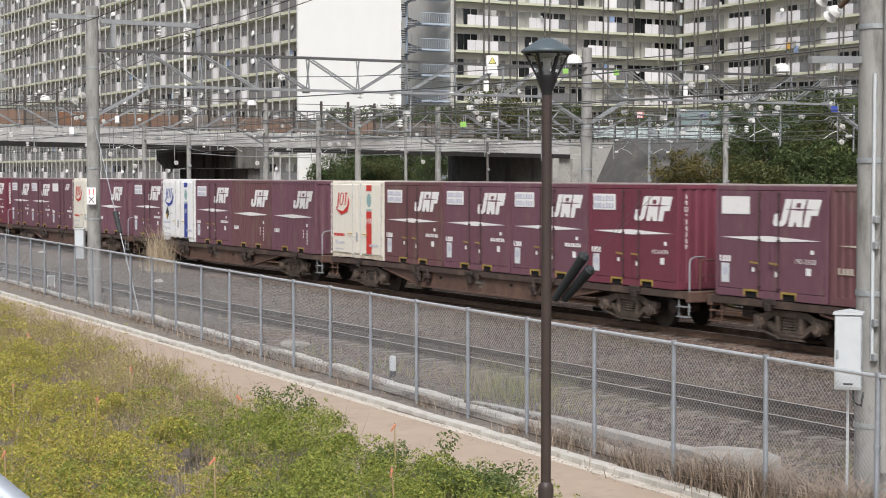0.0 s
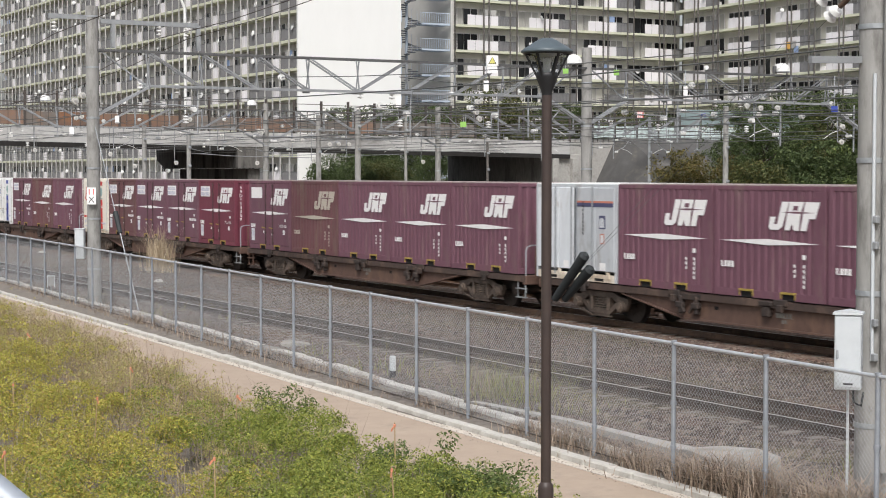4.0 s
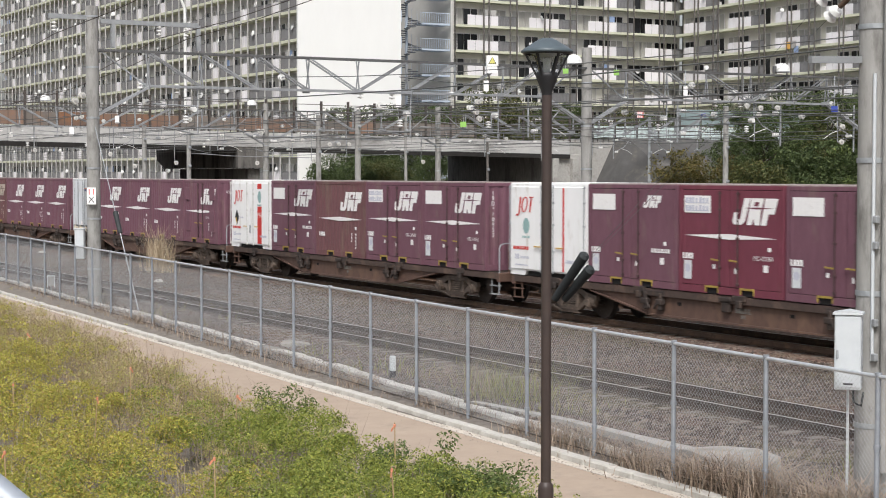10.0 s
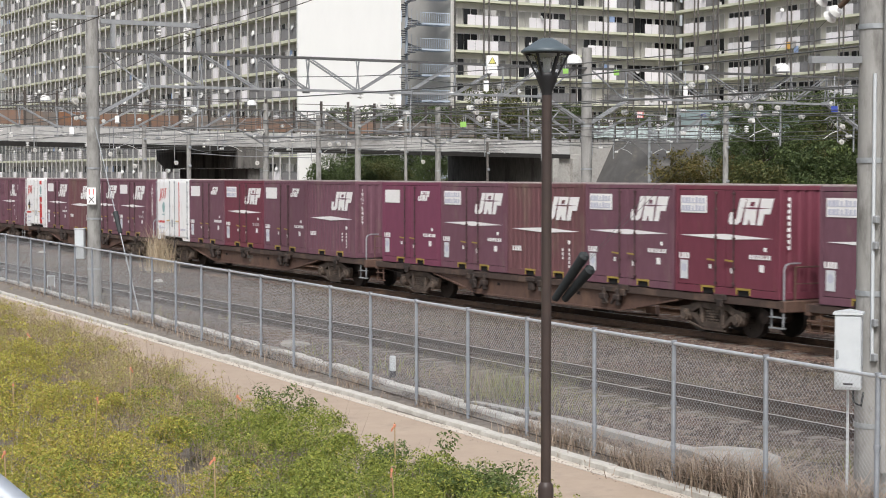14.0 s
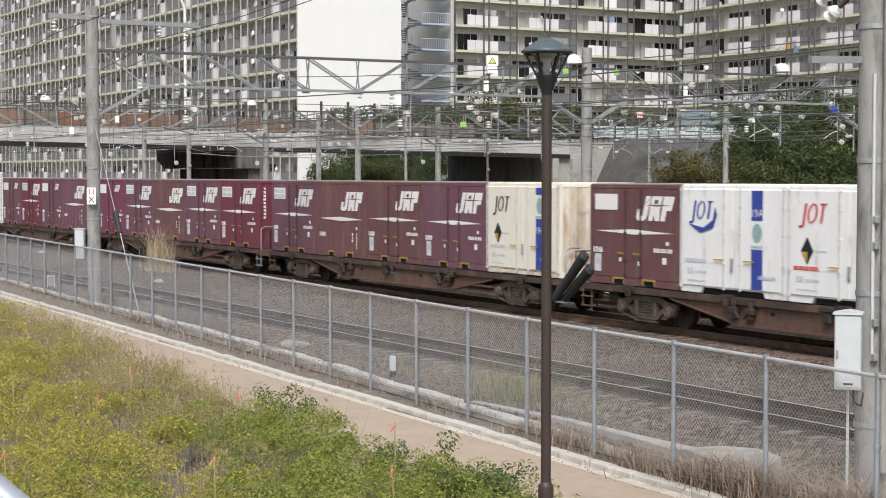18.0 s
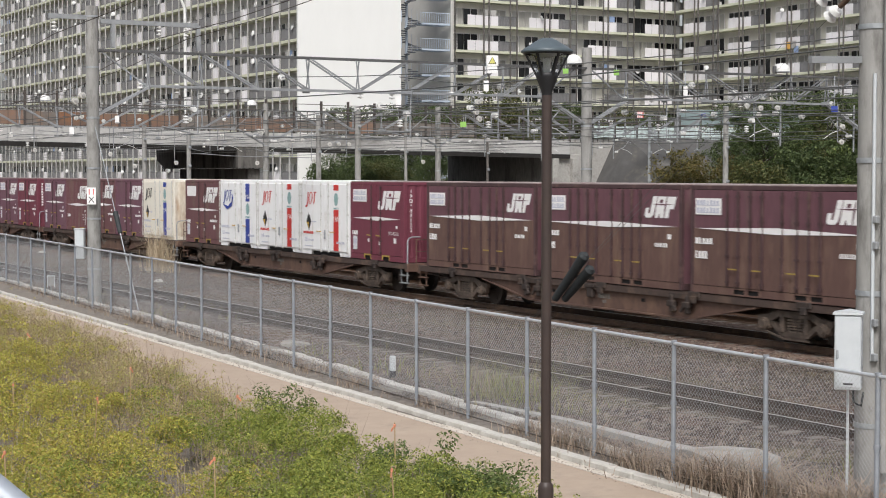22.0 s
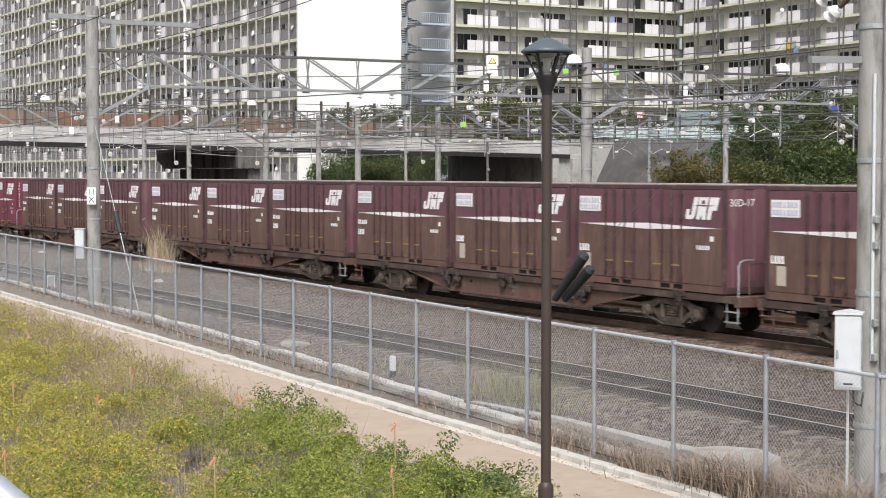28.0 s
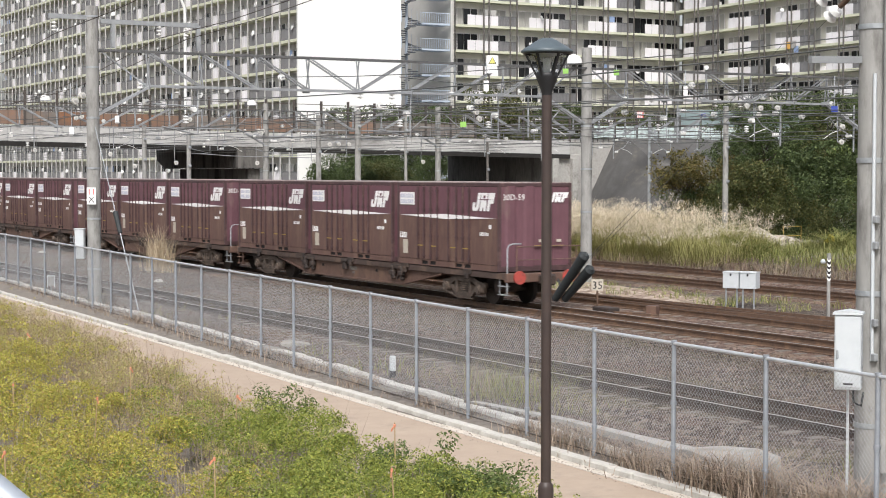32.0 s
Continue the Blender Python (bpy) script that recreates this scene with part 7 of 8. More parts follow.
for x in (-0.32, 0.3):
    b = part("box", Geo().box(x - 0.29, x + 0.29, -0.25, 0.25, 0.44, 0.98, 0.01), M["box_white"], rc2)
    part("lid", Geo().box(x - 0.3, x + 0.3, -0.27, 0.27, 0.98, 1.03, 0.01), M["box_white"], b)
    part("hasp", Geo().box(x - 0.03, x + 0.03, -0.27, -0.25, 0.88, 0.96), M["mark_black"], b)
    for dx in (-0.2, 0.2):
        part("leg", Geo().cyl((x + dx, -0.15, -0.3), (x + dx, -0.15, 0.44), 0.035, n=8), M["galvanised"], rc2)
st = thing("marker_post", "grey post with black and white stripes beside a track", "post", at=(-35.1, 32.2, 0.0))
part("shaft", Geo().cyl((0, 0, -0.3), (0, 0, 1.55), 0.05, n=12), M["concrete_pole"], st)
for i in range(9):
    z = 0.85 + i * 0.066
    g = Geo()
    ring = 12
    vs = [(0.053 * math.cos(2 * math.pi * j / ring), 0.053 * math.sin(2 * math.pi * j / ring), z + h + 0.08 * math.sin(2 * math.pi * j / ring - 1.1)) for h in (0, 0.066) for j in range(ring)]
    g.add(vs, [(j, (j + 1) % ring, ring + (j + 1) % ring, ring + j) for j in range(ring)])
    part("stripe", g, M["mark_white" if i % 2 == 0 else "mark_black"], st)
part("lamp", Geo().lathe([(0.02, 0.0), (0.16, 0.05), (0.18, 0.16), (0.1, 0.3), (0.02, 0.32)], 10, (0, 0, 0)), M["box_white"], st).matrix_basis = pose(-0.12, -0.1, 1.25) @ Matrix.Scale(0.42, 4)
mk = thing("marker_post", "short white post with a dark foot in the ballast", "post", at=(-28.7, 15.1, -0.2))
part("shaft", Geo().box(-0.06, 0.06, -0.05, 0.05, 0.12, 0.42, 0.02), M["box_white"], mk)
part("foot", Geo().box(-0.05, 0.05, -0.04, 0.04, -0.2, 0.12), M["mark_black"], mk)
sm = thing("marker_post", "small white framed plate on a short post by ballast", "post", at=pose(-56.0, 16.3, -0.3, 0, 0, 65))
part("post", Geo().cyl((0, 0, 0), (0, 0, 0.2), 0.03, n=6), M["galvanised"], sm)
part("plate", Geo().box(-0.1, 0.1, -0.015, 0.015, 0.24, 0.56, 0.01), M["concrete_pole"], sm)
part("rim", Geo().box(-0.13, 0.13, -0.02, 0.02, 0.56, 0.6).box(-0.13, -0.1, -0.02, 0.02, 0.2, 0.56).box(0.1, 0.13, -0.02, 0.02, 0.2, 0.56), M["box_white"], sm)
for x, y, w in ((-81.5, 23.3, 0.2), (-57.5, 20.68, 0.17)):
    ob = part("litter", Geo().prism([(-w, 0.0), (-w * 0.4, 0.1), (w * 0.5, 0.12), (w, 0.0)], -0.08, 0.08), M["porcelain_worn"], None, "", pose(x, y, -0.16, 0, 0, 30))
    tagged(ob, "small crumpled white plastic scrap on the ballast", "litter")
fr = thing("yellow_rail", "low yellow tube railing beside the reeds", "railing")
part("tube", Geo().tube([(-68, 59.17, -0.2), (-68, 59.17, 0.95), (-68, 60.4, 0.95), (-68, 60.4, -0.2)], 0.025).tube([(-68, 59.17, 0.45), (-68, 60.4, 0.45)], 0.025), M["fork_yellow"], fr)
for x, y, z, L, a in ((-34.6, 15.2, -0.3, 1.2, 12), (-35.6, 16.3, -0.3, 1.0, 30), (-31.9, 14.7, -0.34, 0.6, -5)):
    ob = part("concrete_block", Geo().box(-L / 2, L / 2, -0.18, 0.18, -0.2, 0.11, 0.05), M["concrete_worn"])
    ob.matrix_basis = pose(x, y, z, 3, 4, a)
    tagged(ob, "weathered pale concrete block half buried in ballast", "concrete block", "concrete blocks")
edge = Geo()
pts = [(-16.65, 14.0, 0.3, -0.02), (-16.9, 14.2, 0.5, 0.03), (-17.6, 14.4, 0.5, 0.02), (-18.2, 14.45, 0.32, -0.02), (-18.8, 14.55, 0.2, -0.12), (-20.2, 14.72, 0.12, -0.15), (-22.2, 14.85, 0.1, -0.17), (-25.0, 14.75, 0.08, -0.2)]
vs = [(x + o, y + w * s2, z if s3 else -0.4) for x, y, w, z in pts for o, s2, s3 in ((0, -1, 0), (0, -1, 1), (0, 1, 1), (0, 1, 0))]
for i in range(len(pts) - 1):
    for j in range(3):
        edge.add([vs[4 * i + j], vs[4 * i + j + 1], vs[4 * i + 5 + j], vs[4 * i + 4 + j]], [(0, 1, 2, 3)])
edge.add(vs[:4], [(0, 1, 2, 3)])
tagged(part("retaining_edge", edge, M["concrete"]), "pale concrete edging that widens behind the fence", "concrete edging")
mc = thing("switch_machine", "dark switch machine and rods beside the points", "switch machine", at=pose(-38.2, 26.9, -0.18))
part("case", Geo().box(-0.5, 0.3, -0.2, 0.2, 0.0, 0.22, 0.03), M["wagon_dark"], mc)
part("rod", Geo().bar((0.3, 0, 0.1), (1.8, 0.4, 0.1), 0.06, 0.06), M["rail_rust"], mc)
st2 = thing("track_box", "small rusty box on the ballast", "box", at=pose(-37.6, 28.0, -0.2, 0, 0, 30))
part("case", Geo().box(-0.15, 0.15, -0.15, 0.15, 0.0, 0.28, 0.02), M["wagon_brown"], st2)

# ---- park lamp by the path ----
lamp = thing("park_lamp", "dark brown park lamp with a tapered glass lantern", "street lamp", at=(-12.27, 7.98, 0.0))
part("sleeve", Geo().lathe([(0.07, -0.4), (0.07, 1.0), (0.066, 1.03), (0.046, 1.06)], 16), M["lamp_brown"], lamp)
part("pole", Geo().cyl((0, 0, 1.04), (0, 0, 4.5), 0.0455, n=16), M["lamp_brown"], lamp)
neck = part("neck", Geo().lathe([(0.046, 4.46), (0.052, 4.5), (0.085, 4.585), (0.098, 4.62), (0.1, 4.655), (0.085, 4.66)], 16), M["lamp_black"], lamp)
part("glass", Geo().lathe([(0.084, 4.65), (0.19, 4.835)], 6), M["lamp_glass"], lamp).visible_shadow = False
for i in range(6):
    a = radians(60 * i)
    part("rib", Geo().bar((0.09 * math.cos(a), 0.09 * math.sin(a), 4.63), (0.198 * math.cos(a), 0.198 * math.sin(a), 4.84), 0.017, 0.018), M["lamp_black"], lamp)
part("ring", Geo().lathe([(0.19, 4.815), (0.205, 4.815), (0.21, 4.842), (0.19, 4.842)], 24), M["lamp_black"], lamp)
part("bulb", Geo().cyl((0, 0, 4.63), (0, 0, 4.78), 0.03, 0.036, n=10), M["porcelain"], lamp)
part("reflector", Geo().lathe([(0.04, 4.79), (0.12, 4.815), (0.17, 4.835)], 16), M["galvanised"], lamp)
part("cap", Geo().lathe([(0.19, 4.83), (0.225, 4.828), (0.23, 4.845), (0.2, 4.868), (0.1, 4.93), (0.05, 4.955), (0.0, 4.96)], 24), M["lamp_cap"], lamp)
hr = thing("handrail", "pale metal handrail close to the viewer", "handrail")
part("rail", Geo().cyl((-3.05, 0.66, 3.31), (-2.88, 0.92, 3.06), 0.03, n=12), M["hand_rail"], hr)
part("post", Geo().cyl((-2.89, 0.9, -0.35), (-2.89, 0.9, 3.06), 0.025, n=10), M["hand_rail"], hr)


# ---- plants ----
def leaf_cloud(centres, radii, per, size, rs, flat=0.6, shell=0.55, up=0.5, dome=False):
    """Many small leaves round each centre: arrays of verts and quads."""
    n = len(centres)
    d = rs.normal(size=(n, per, 3))
    d /= np.linalg.norm(d, axis=2, keepdims=True)
    if dome:
        d[:, :, 2] = abs(d[:, :, 2]) - 0.15
    r = (shell + (1 - shell) * rs.rand(n, per, 1))
    p = centres[:, None, :] + d * r * radii[:, None, None] * np.array([1, 1, flat])
    p = p.reshape(-1, 3)
    m = len(p)
    nn = d.reshape(-1, 3) * 0.6 + rs.normal(size=(m, 3)) * 0.6 + np.array([0, 0, up])
    nn /= np.linalg.norm(nn, axis=1, keepdims=True)
    a = np.cross(nn, rs.normal(size=(m, 3)))
    a /= np.linalg.norm(a, axis=1, keepdims=True)
    b = np.cross(nn, a)
    s = size * (0.6 + 0.8 * rs.rand(m, 1))
    v = np.stack([p - a * s, p + b * s * 0.45 + nn * s * 0.15, p + a * s, p - b * s * 0.45 + nn * s * 0.15], 1).reshape(-1, 3)
    f = np.arange(4 * m).reshape(-1, 4)
    return v, f


def blades(base, height, lean, width, rs, bend=0.5):
    """Grass blades of two pieces each: base points (n, 3), heights (n)."""
    n = len(base)
    a = rs.rand(n) * 6.283
    d = np.stack([np.cos(a), np.sin(a), np.zeros(n)], 1)
    side = np.stack([-np.sin(a), np.cos(a), np.zeros(n)], 1) * width
    h = height[:, None]
    l = (lean * (0.3 + rs.rand(n)))[:, None]
    m = base + d * l * h * 0.35 + np.array([0, 0, 1.0]) * h * 0.6
    t = base + d * l * h * (1 + bend * 0.5) + np.array([0, 0, 1.0]) * h * (1 - 0.25 * l)
    v = np.stack([base - side, base + side, m + side * 0.8, m - side * 0.8, t + side * 0.15, t - side * 0.15], 1).reshape(-1, 3)
    k = 6 * np.arange(n)[:, None]
    f = np.concatenate([k + np.array([0, 1, 2, 3]), k + np.array([3, 2, 4, 5])], 0)
    return v, f, t


def stuff(name, v, f, material, label, category):
    return tagged(new(name, big_mesh(name, v, f, material)), label, category, kind="stuff")


L_GREEN = leaf_mat("leaf_green", [(0.11, 0.15, 0.035), (0.2, 0.25, 0.05), (0.29, 0.335, 0.07), (0.42, 0.44, 0.1), (0.16, 0.205, 0.055), (0.26, 0.3, 0.065), (0.4, 0.36, 0.09)], trans=0.34)
L_YELLOW = leaf_mat("leaf_yellow", [(0.24, 0.22, 0.08), (0.33, 0.34, 0.065), (0.5, 0.47, 0.09), (0.62, 0.55, 0.13), (0.28, 0.32, 0.065), (0.56, 0.39, 0.13), (0.41, 0.41, 0.075), (0.38, 0.25, 0.12)], trans=0.36)
L_BROWN = leaf_mat("leaf_brown", [(0.28, 0.19, 0.12), (0.42, 0.33, 0.18), (0.36, 0.36, 0.12), (0.52, 0.43, 0.22), (0.38, 0.39, 0.12), (0.48, 0.42, 0.16), (0.36, 0.22, 0.14)], trans=0.32)
L_TWIG = leaf_mat("twig", [(0.17, 0.14, 0.115), (0.27, 0.225, 0.185), (0.36, 0.305, 0.25), (0.22, 0.18, 0.15)], trans=0.1)
L_STALK = leaf_mat("dry_stalk", [(0.3, 0.16, 0.1), (0.4, 0.26, 0.16), (0.46, 0.36, 0.23), (0.27, 0.19, 0.14), (0.38, 0.33, 0.16)], trans=0.2)
L_DRY = leaf_mat("grass_dry", [(0.22, 0.165, 0.125), (0.34, 0.265, 0.205), (0.43, 0.345, 0.27), (0.28, 0.21, 0.155)], trans=0.1)
L_REED = leaf_mat("reed_green", [(0.2, 0.22, 0.07), (0.32, 0.33, 0.11), (0.43, 0.4, 0.16), (0.5, 0.45, 0.22), (0.36, 0.36, 0.12), (0.56, 0.49, 0.28)])
L_MOUND = leaf_mat("mound_grass", [(0.14, 0.17, 0.05), (0.22, 0.25, 0.075), (0.31, 0.32, 0.11), (0.4, 0.37, 0.16), (0.18, 0.22, 0.06)])
L_VERGE = leaf_mat("grass_verge", [(0.12, 0.075, 0.06), (0.2, 0.135, 0.1), (0.28, 0.21, 0.15), (0.16, 0.15, 0.07), (0.34, 0.27, 0.2)], trans=0.1)
L_PLUME = leaf_mat("reed_plume", [(0.58, 0.48, 0.36), (0.76, 0.67, 0.52), (0.86, 0.79, 0.65), (0.64, 0.54, 0.41)], trans=0.4)
L_TREE = leaf_mat("tree_leaf", [(0.04, 0.06, 0.026), (0.07, 0.1, 0.038), (0.1, 0.135, 0.052), (0.14, 0.17, 0.066)], trans=0.35)
L_TREE2 = leaf_mat("tree_leaf_olive", [(0.04, 0.052, 0.02), (0.075, 0.092, 0.032), (0.115, 0.125, 0.042), (0.17, 0.15, 0.06)], trans=0.3)
L_WOOD = leaf_mat("bush_leaf", [(0.065, 0.1, 0.035), (0.11, 0.155, 0.05), (0.16, 0.205, 0.065), (0.22, 0.25, 0.085)], trans=0.25)
L_AUTUMN = leaf_mat("autumn_leaf", [(0.07, 0.065, 0.025), (0.13, 0.115, 0.04), (0.19, 0.145, 0.05), (0.1, 0.105, 0.035)], trans=0.3)
L_STRAW = leaf_mat("straw", [(0.4, 0.31, 0.21), (0.54, 0.44, 0.31), (0.62, 0.53, 0.39), (0.46, 0.37, 0.26)], trans=0.25)
L_WEED = leaf_mat("weed_leaf", [(0.16, 0.2, 0.05), (0.28, 0.28, 0.1), (0.36, 0.32, 0.14)])

rs = np.random.RandomState(21)


def bed_points(n):
    """Random places in the planted bed."""
    x = -50 + 40 * rs.rand(n)
    y = 2.5 + 11.5 * rs.rand(n)
    far = np.clip((-x - 22.0) / 14.0, 0, 1)
    edge = 12.42 - 0.0405 * x - 3.3 + 0.5 * far + 0.22 * np.sin(x * 1.7) + 0.18 * np.sin(x * 4.1 + 1)
    seen = (y > 3.6 - 0.16 * (x + 17)) | (x > -19)
    ok = (y < edge) & seen
    return x[ok], y[ok], (edge - y)[ok]


# zones of the bed run into each other: fresh green, yellow-green, dry brown at the far end
bx, by, inner = bed_points(9000)
line = (bx + 22.8) * 0.58 + (by - 9.6)
nz = np.array([noise.noise((a * 0.5, b * 0.5, 3.0)) for a, b in zip(bx, by)])
n2 = np.array([noise.noise((a * 1.6, b * 1.6, 8.0)) for a, b in zip(bx, by)])
dice = rs.normal(size=len(bx))
green = line + nz * 2.2 + dice * 1.0 > 0.0
brown = (~green) & (((inner + nz * 2.0 + dice * 0.5 < 1.9) & (bx > -42)) | (n2 + dice * 0.2 < -0.42))
yell = ~(green | brown)
gz = np.array([ground_z(a, b) for a, b in zip(bx, by)])
lift = 0.36 + 0.16 * rs.rand(len(bx)) + nz * 0.16 + n2 * 0.4 + 0.22 * np.clip((-bx - 24.0) / 10.0, 0, 1)
for sel, name, m, per, size, rad, label in ((green, "green_shrubs", L_GREEN, 330, 0.0185, 0.28, "dense fresh green low shrubs in the bed"), (yell, "yellow_shrubs", L_YELLOW, 200, 0.02, 0.25, "low yellow-green azalea shrubs with bare gaps"),
                                           (brown, "dry_shrubs", L_BROWN, 150, 0.0135, 0.24, "dry brown-green weeds and shrubs in the bed")):
    keep = sel & (rs.rand(len(bx)) < np.clip(0.82 + 1.8 * n2, 0.25, 1.0) if name == "yellow_shrubs" else rs.rand(len(bx)) < (0.62 if name == "green_shrubs" else np.clip(0.85 + 0.8 * n2, 0.3, 1.0)))
    c = np.stack([bx, by, gz + lift], 1)[keep]
    c[:, 2] -= 0.02 + 0.24 * rs.rand(len(c))
    v, f = leaf_cloud(c, rad * (0.5 + 0.85 * rs.rand(len(c))), per, size, rs, {"green_shrubs": 1.05, "yellow_shrubs": 0.7, "dry_shrubs": 0.9}[name], {"green_shrubs": 0.8, "yellow_shrubs": 0.75, "dry_shrubs": 0.5}[name], 0.6, True)
    stuff(name, v, f, m, label, "shrubs")
    k = {"green_shrubs": 2, "yellow_shrubs": 3, "dry_shrubs": 6}[name]
    b0 = c[np.repeat(np.arange(len(c)), k)] + rs.normal(size=(len(c) * k, 3)) * np.array([0.16, 0.16, 0.0])
    b0[:, 2] = -0.2
    tall = lift[keep][np.repeat(np.arange(len(c)), k)] * (0.7 + 0.7 * rs.rand(len(b0))) + 0.1
    v2, f2, tp = blades(b0, tall, 0.4, 0.004, rs)
    stuff(name.replace("shrubs", "stems"), v2, f2, L_TWIG if name != "dry_shrubs" else L_DRY, "thin brown twigs standing among the shrubs", "stems")
    # small leaf tufts at the tips of some twigs
    tp = tp[(rs.rand(len(tp)) < (0.35 if name == "green_shrubs" else 0.2)) & (inner[keep][np.repeat(np.arange(len(c)), k)] > 0.35)]
    v3, f3 = leaf_cloud(tp, np.full(len(tp), 0.045), 8, 0.019, rs, 0.8, 0.3, 0.4)
    stuff(name.replace("shrubs", "tips"), v3, f3, m, "small leaf tufts at the twig tips", "shrubs")
# bare grey twigs fill the gaps between the low shrubs
n = 16000
x, y, inner2 = bed_points(n)
gap = np.array([noise.noise((a * 1.6, b * 1.6, 8.0)) for a, b in zip(x, y)])
ok = (gap < -0.12) & ((x + 22.8) * 0.58 + (y - 9.6) < 0.3)
b0 = np.stack([x, y, np.full(len(x), -0.2)], 1)[ok]
v, f, tips = blades(b0, 0.2 + 0.2 * rs.rand(len(b0)), 1.5, 0.003, rs, 1.2)
stuff("bare_twigs", v, f, L_TWIG, "bare grey-brown twigs in the gaps of the bed", "stems")
v, f = leaf_cloud(tips, np.full(len(tips), 0.07), 9, 0.011, rs, 0.7, 0.2, 0.4)
stuff("withered_leaves", v, f, L_STALK, "small withered leaves on the bare twigs", "stems")
# red-brown stalks stand along the path's side of the bed
x, y, inner2 = bed_points(16000)
ok = (inner2 < 1.8 + 0.8 * np.sin(x * 0.9)) & (x < -21.0) & (x > -46)
x, y = x[ok], y[ok]
b0 = np.stack([x, y, np.full(len(x), -0.2)], 1)
v, f, top = blades(b0, 0.35 + 0.55 * rs.rand(len(x)) ** 1.4, 0.45, 0.005, rs, 0.5)
stuff("dry_stalks", v, f, L_STALK, "tall thin red-brown stalks along the bed's edge", "stems")
top = top[(rs.rand(len(top)) < 0.5) & (inner2[ok] > 0.2) & (x < -23.0)]
v, f = leaf_cloud(top, np.full(len(top), 0.06), 7, 0.017, rs, 1.3, 0.2, 0.4)
stuff("stalk_tufts", v, f, L_BROWN, "small dry leaf tufts on the stalks", "stems")
# a few dark green bushes at the bed's edge
c = np.array([(ex + dx, ey + dy, -0.1 + dz) for ex, ey, nn in ((-23.1, 10.35, 14), (-18.4, 9.85, 18), (-17.4, 9.85, 18), (-16.5, 9.75, 20), (-16.0, 9.75, 18), (-15.4, 9.5, 16)) for dx, dy, dz in rs.normal(size=(nn, 3)) * np.array([0.3, 0.2, 0.14]) + np.array([0, 0, 0.24])])
v, f = leaf_cloud(c, np.full(len(c), 0.17), 120, 0.024, rs, 0.9, 0.5, 0.4)
stuff("edge_bushes", v, f, L_WOOD, "dark green leafy bushes at the bed's edge", "shrubs")

# planting stakes with orange ribbons
stake_xy = ((-21.8, 6.9), (-31.0, 8.6), (-21.0, 8.6), (-24.7, 8.4), (-23.6, 6.3), (-17.85, 4.7), (-16.5, 6.55), (-17.7, 9.35), (-15.0, 7.95))
for i, (x, y) in enumerate(stake_xy):
    s = thing("plant_stake", "thin bamboo stake with an orange ribbon among shrubs", "stake", "stakes in the bed", at=pose(x, y, -0.2, rk.uniform(-5, 5), rk.uniform(-8, 8), i * 40))
    part("cane", Geo().cyl((0, 0, 0), (0, 0, 1.0), 0.008, n=6), M["bamboo"], s)
    part("ribbon", Geo().box(-0.012, 0.015, -0.012, 0.012, 0.94, 0.98, 0.005).prism([(0.01, 0.965), (0.05, 0.93), (0.06, 0.9), (0.045, 0.895), (0.012, 0.94)], -0.004, 0.004), M["ply_orange"], s)

# dry grass along the fence foot
n = 14000
x = -13.5 - 34 * rs.rand(n) ** 1.4
clump = np.array([noise.noise((a * 0.9, 1.0, 5.0)) for a in x])
ok = clump + 0.35 * (x > -21) + 0.25 * (x > -17.5) > rs.rand(n) * 0.6 - 0.1
x = x[ok]
y = 12.33 - 0.06 * x + rs.normal(size=len(x)) * 0.2 + 0.16
b0 = np.stack([x, y, np.full(len(x), -0.3)], 1)
h = (0.14 + 0.34 * rs.rand(len(x))) * np.where(x > -17.0, 1.6, np.where(x > -21.5, 1.0, 0.7))
v, f, _ = blades(b0, h, 0.9, 0.006, rs, 1.0)
stuff("dry_grass", v, f, L_DRY, "dry brown grass along the fence foot", "grass")
n = 2600
x = -15 - 45 * rs.rand(n)
cl = np.array([noise.noise((a * 0.35, 4.0, 9.0)) for a in x])
x = x[cl > 0.08]
y = 12.33 - 0.06 * x + 0.5 + 2.6 * rs.rand(len(x))
b0 = np.stack([x, y, np.full(len(x), -0.32)], 1)
v, f, _ = blades(b0, 0.15 + 0.35 * rs.rand(len(x)) ** 2, 0.6, 0.006, rs, 0.8)
stuff("ballast_weeds", v, f, L_WEED, "sparse pale weeds growing in the ballast", "weeds")
# fallen leaves and grit along the kerb and under the shrubs' edge
n = 2200
x = -13 - 38 * rs.rand(n) ** 1.2
side = rs.rand(n) < 0.6
y = 12.36 - 0.0405 * x + np.where(side, -0.1 - abs(rs.normal(size=n)) * 0.16, -3.1 + rs.normal(size=n) * 0.35)
c = np.stack([x, y, np.full(n, -0.276)], 1)
v, f = leaf_cloud(c, np.full(n, 0.01), 1, 0.02, rs, 0.2, 0.5, 2.5)
stuff("leaf_litter", v, f, L_TWIG, "small brown fallen leaves along the kerb", "leaf litter")
n = 1500
x = -30 - 32 * rs.rand(n)
y = 12.33 - 0.06 * x + rs.normal(size=n) * 0.1 + np.where(rs.rand(n) < 0.5, -0.1, 0.45)
b0 = np.stack([x, y, np.full(n, -0.28)], 1)
v, f, _ = blades(b0, 0.1 + 0.3 * rs.rand(n) ** 2, 0.8, 0.006, rs, 0.8)
stuff("fence_weeds", v, f, L_DRY, "thin pale weeds along the fence foot", "weeds")
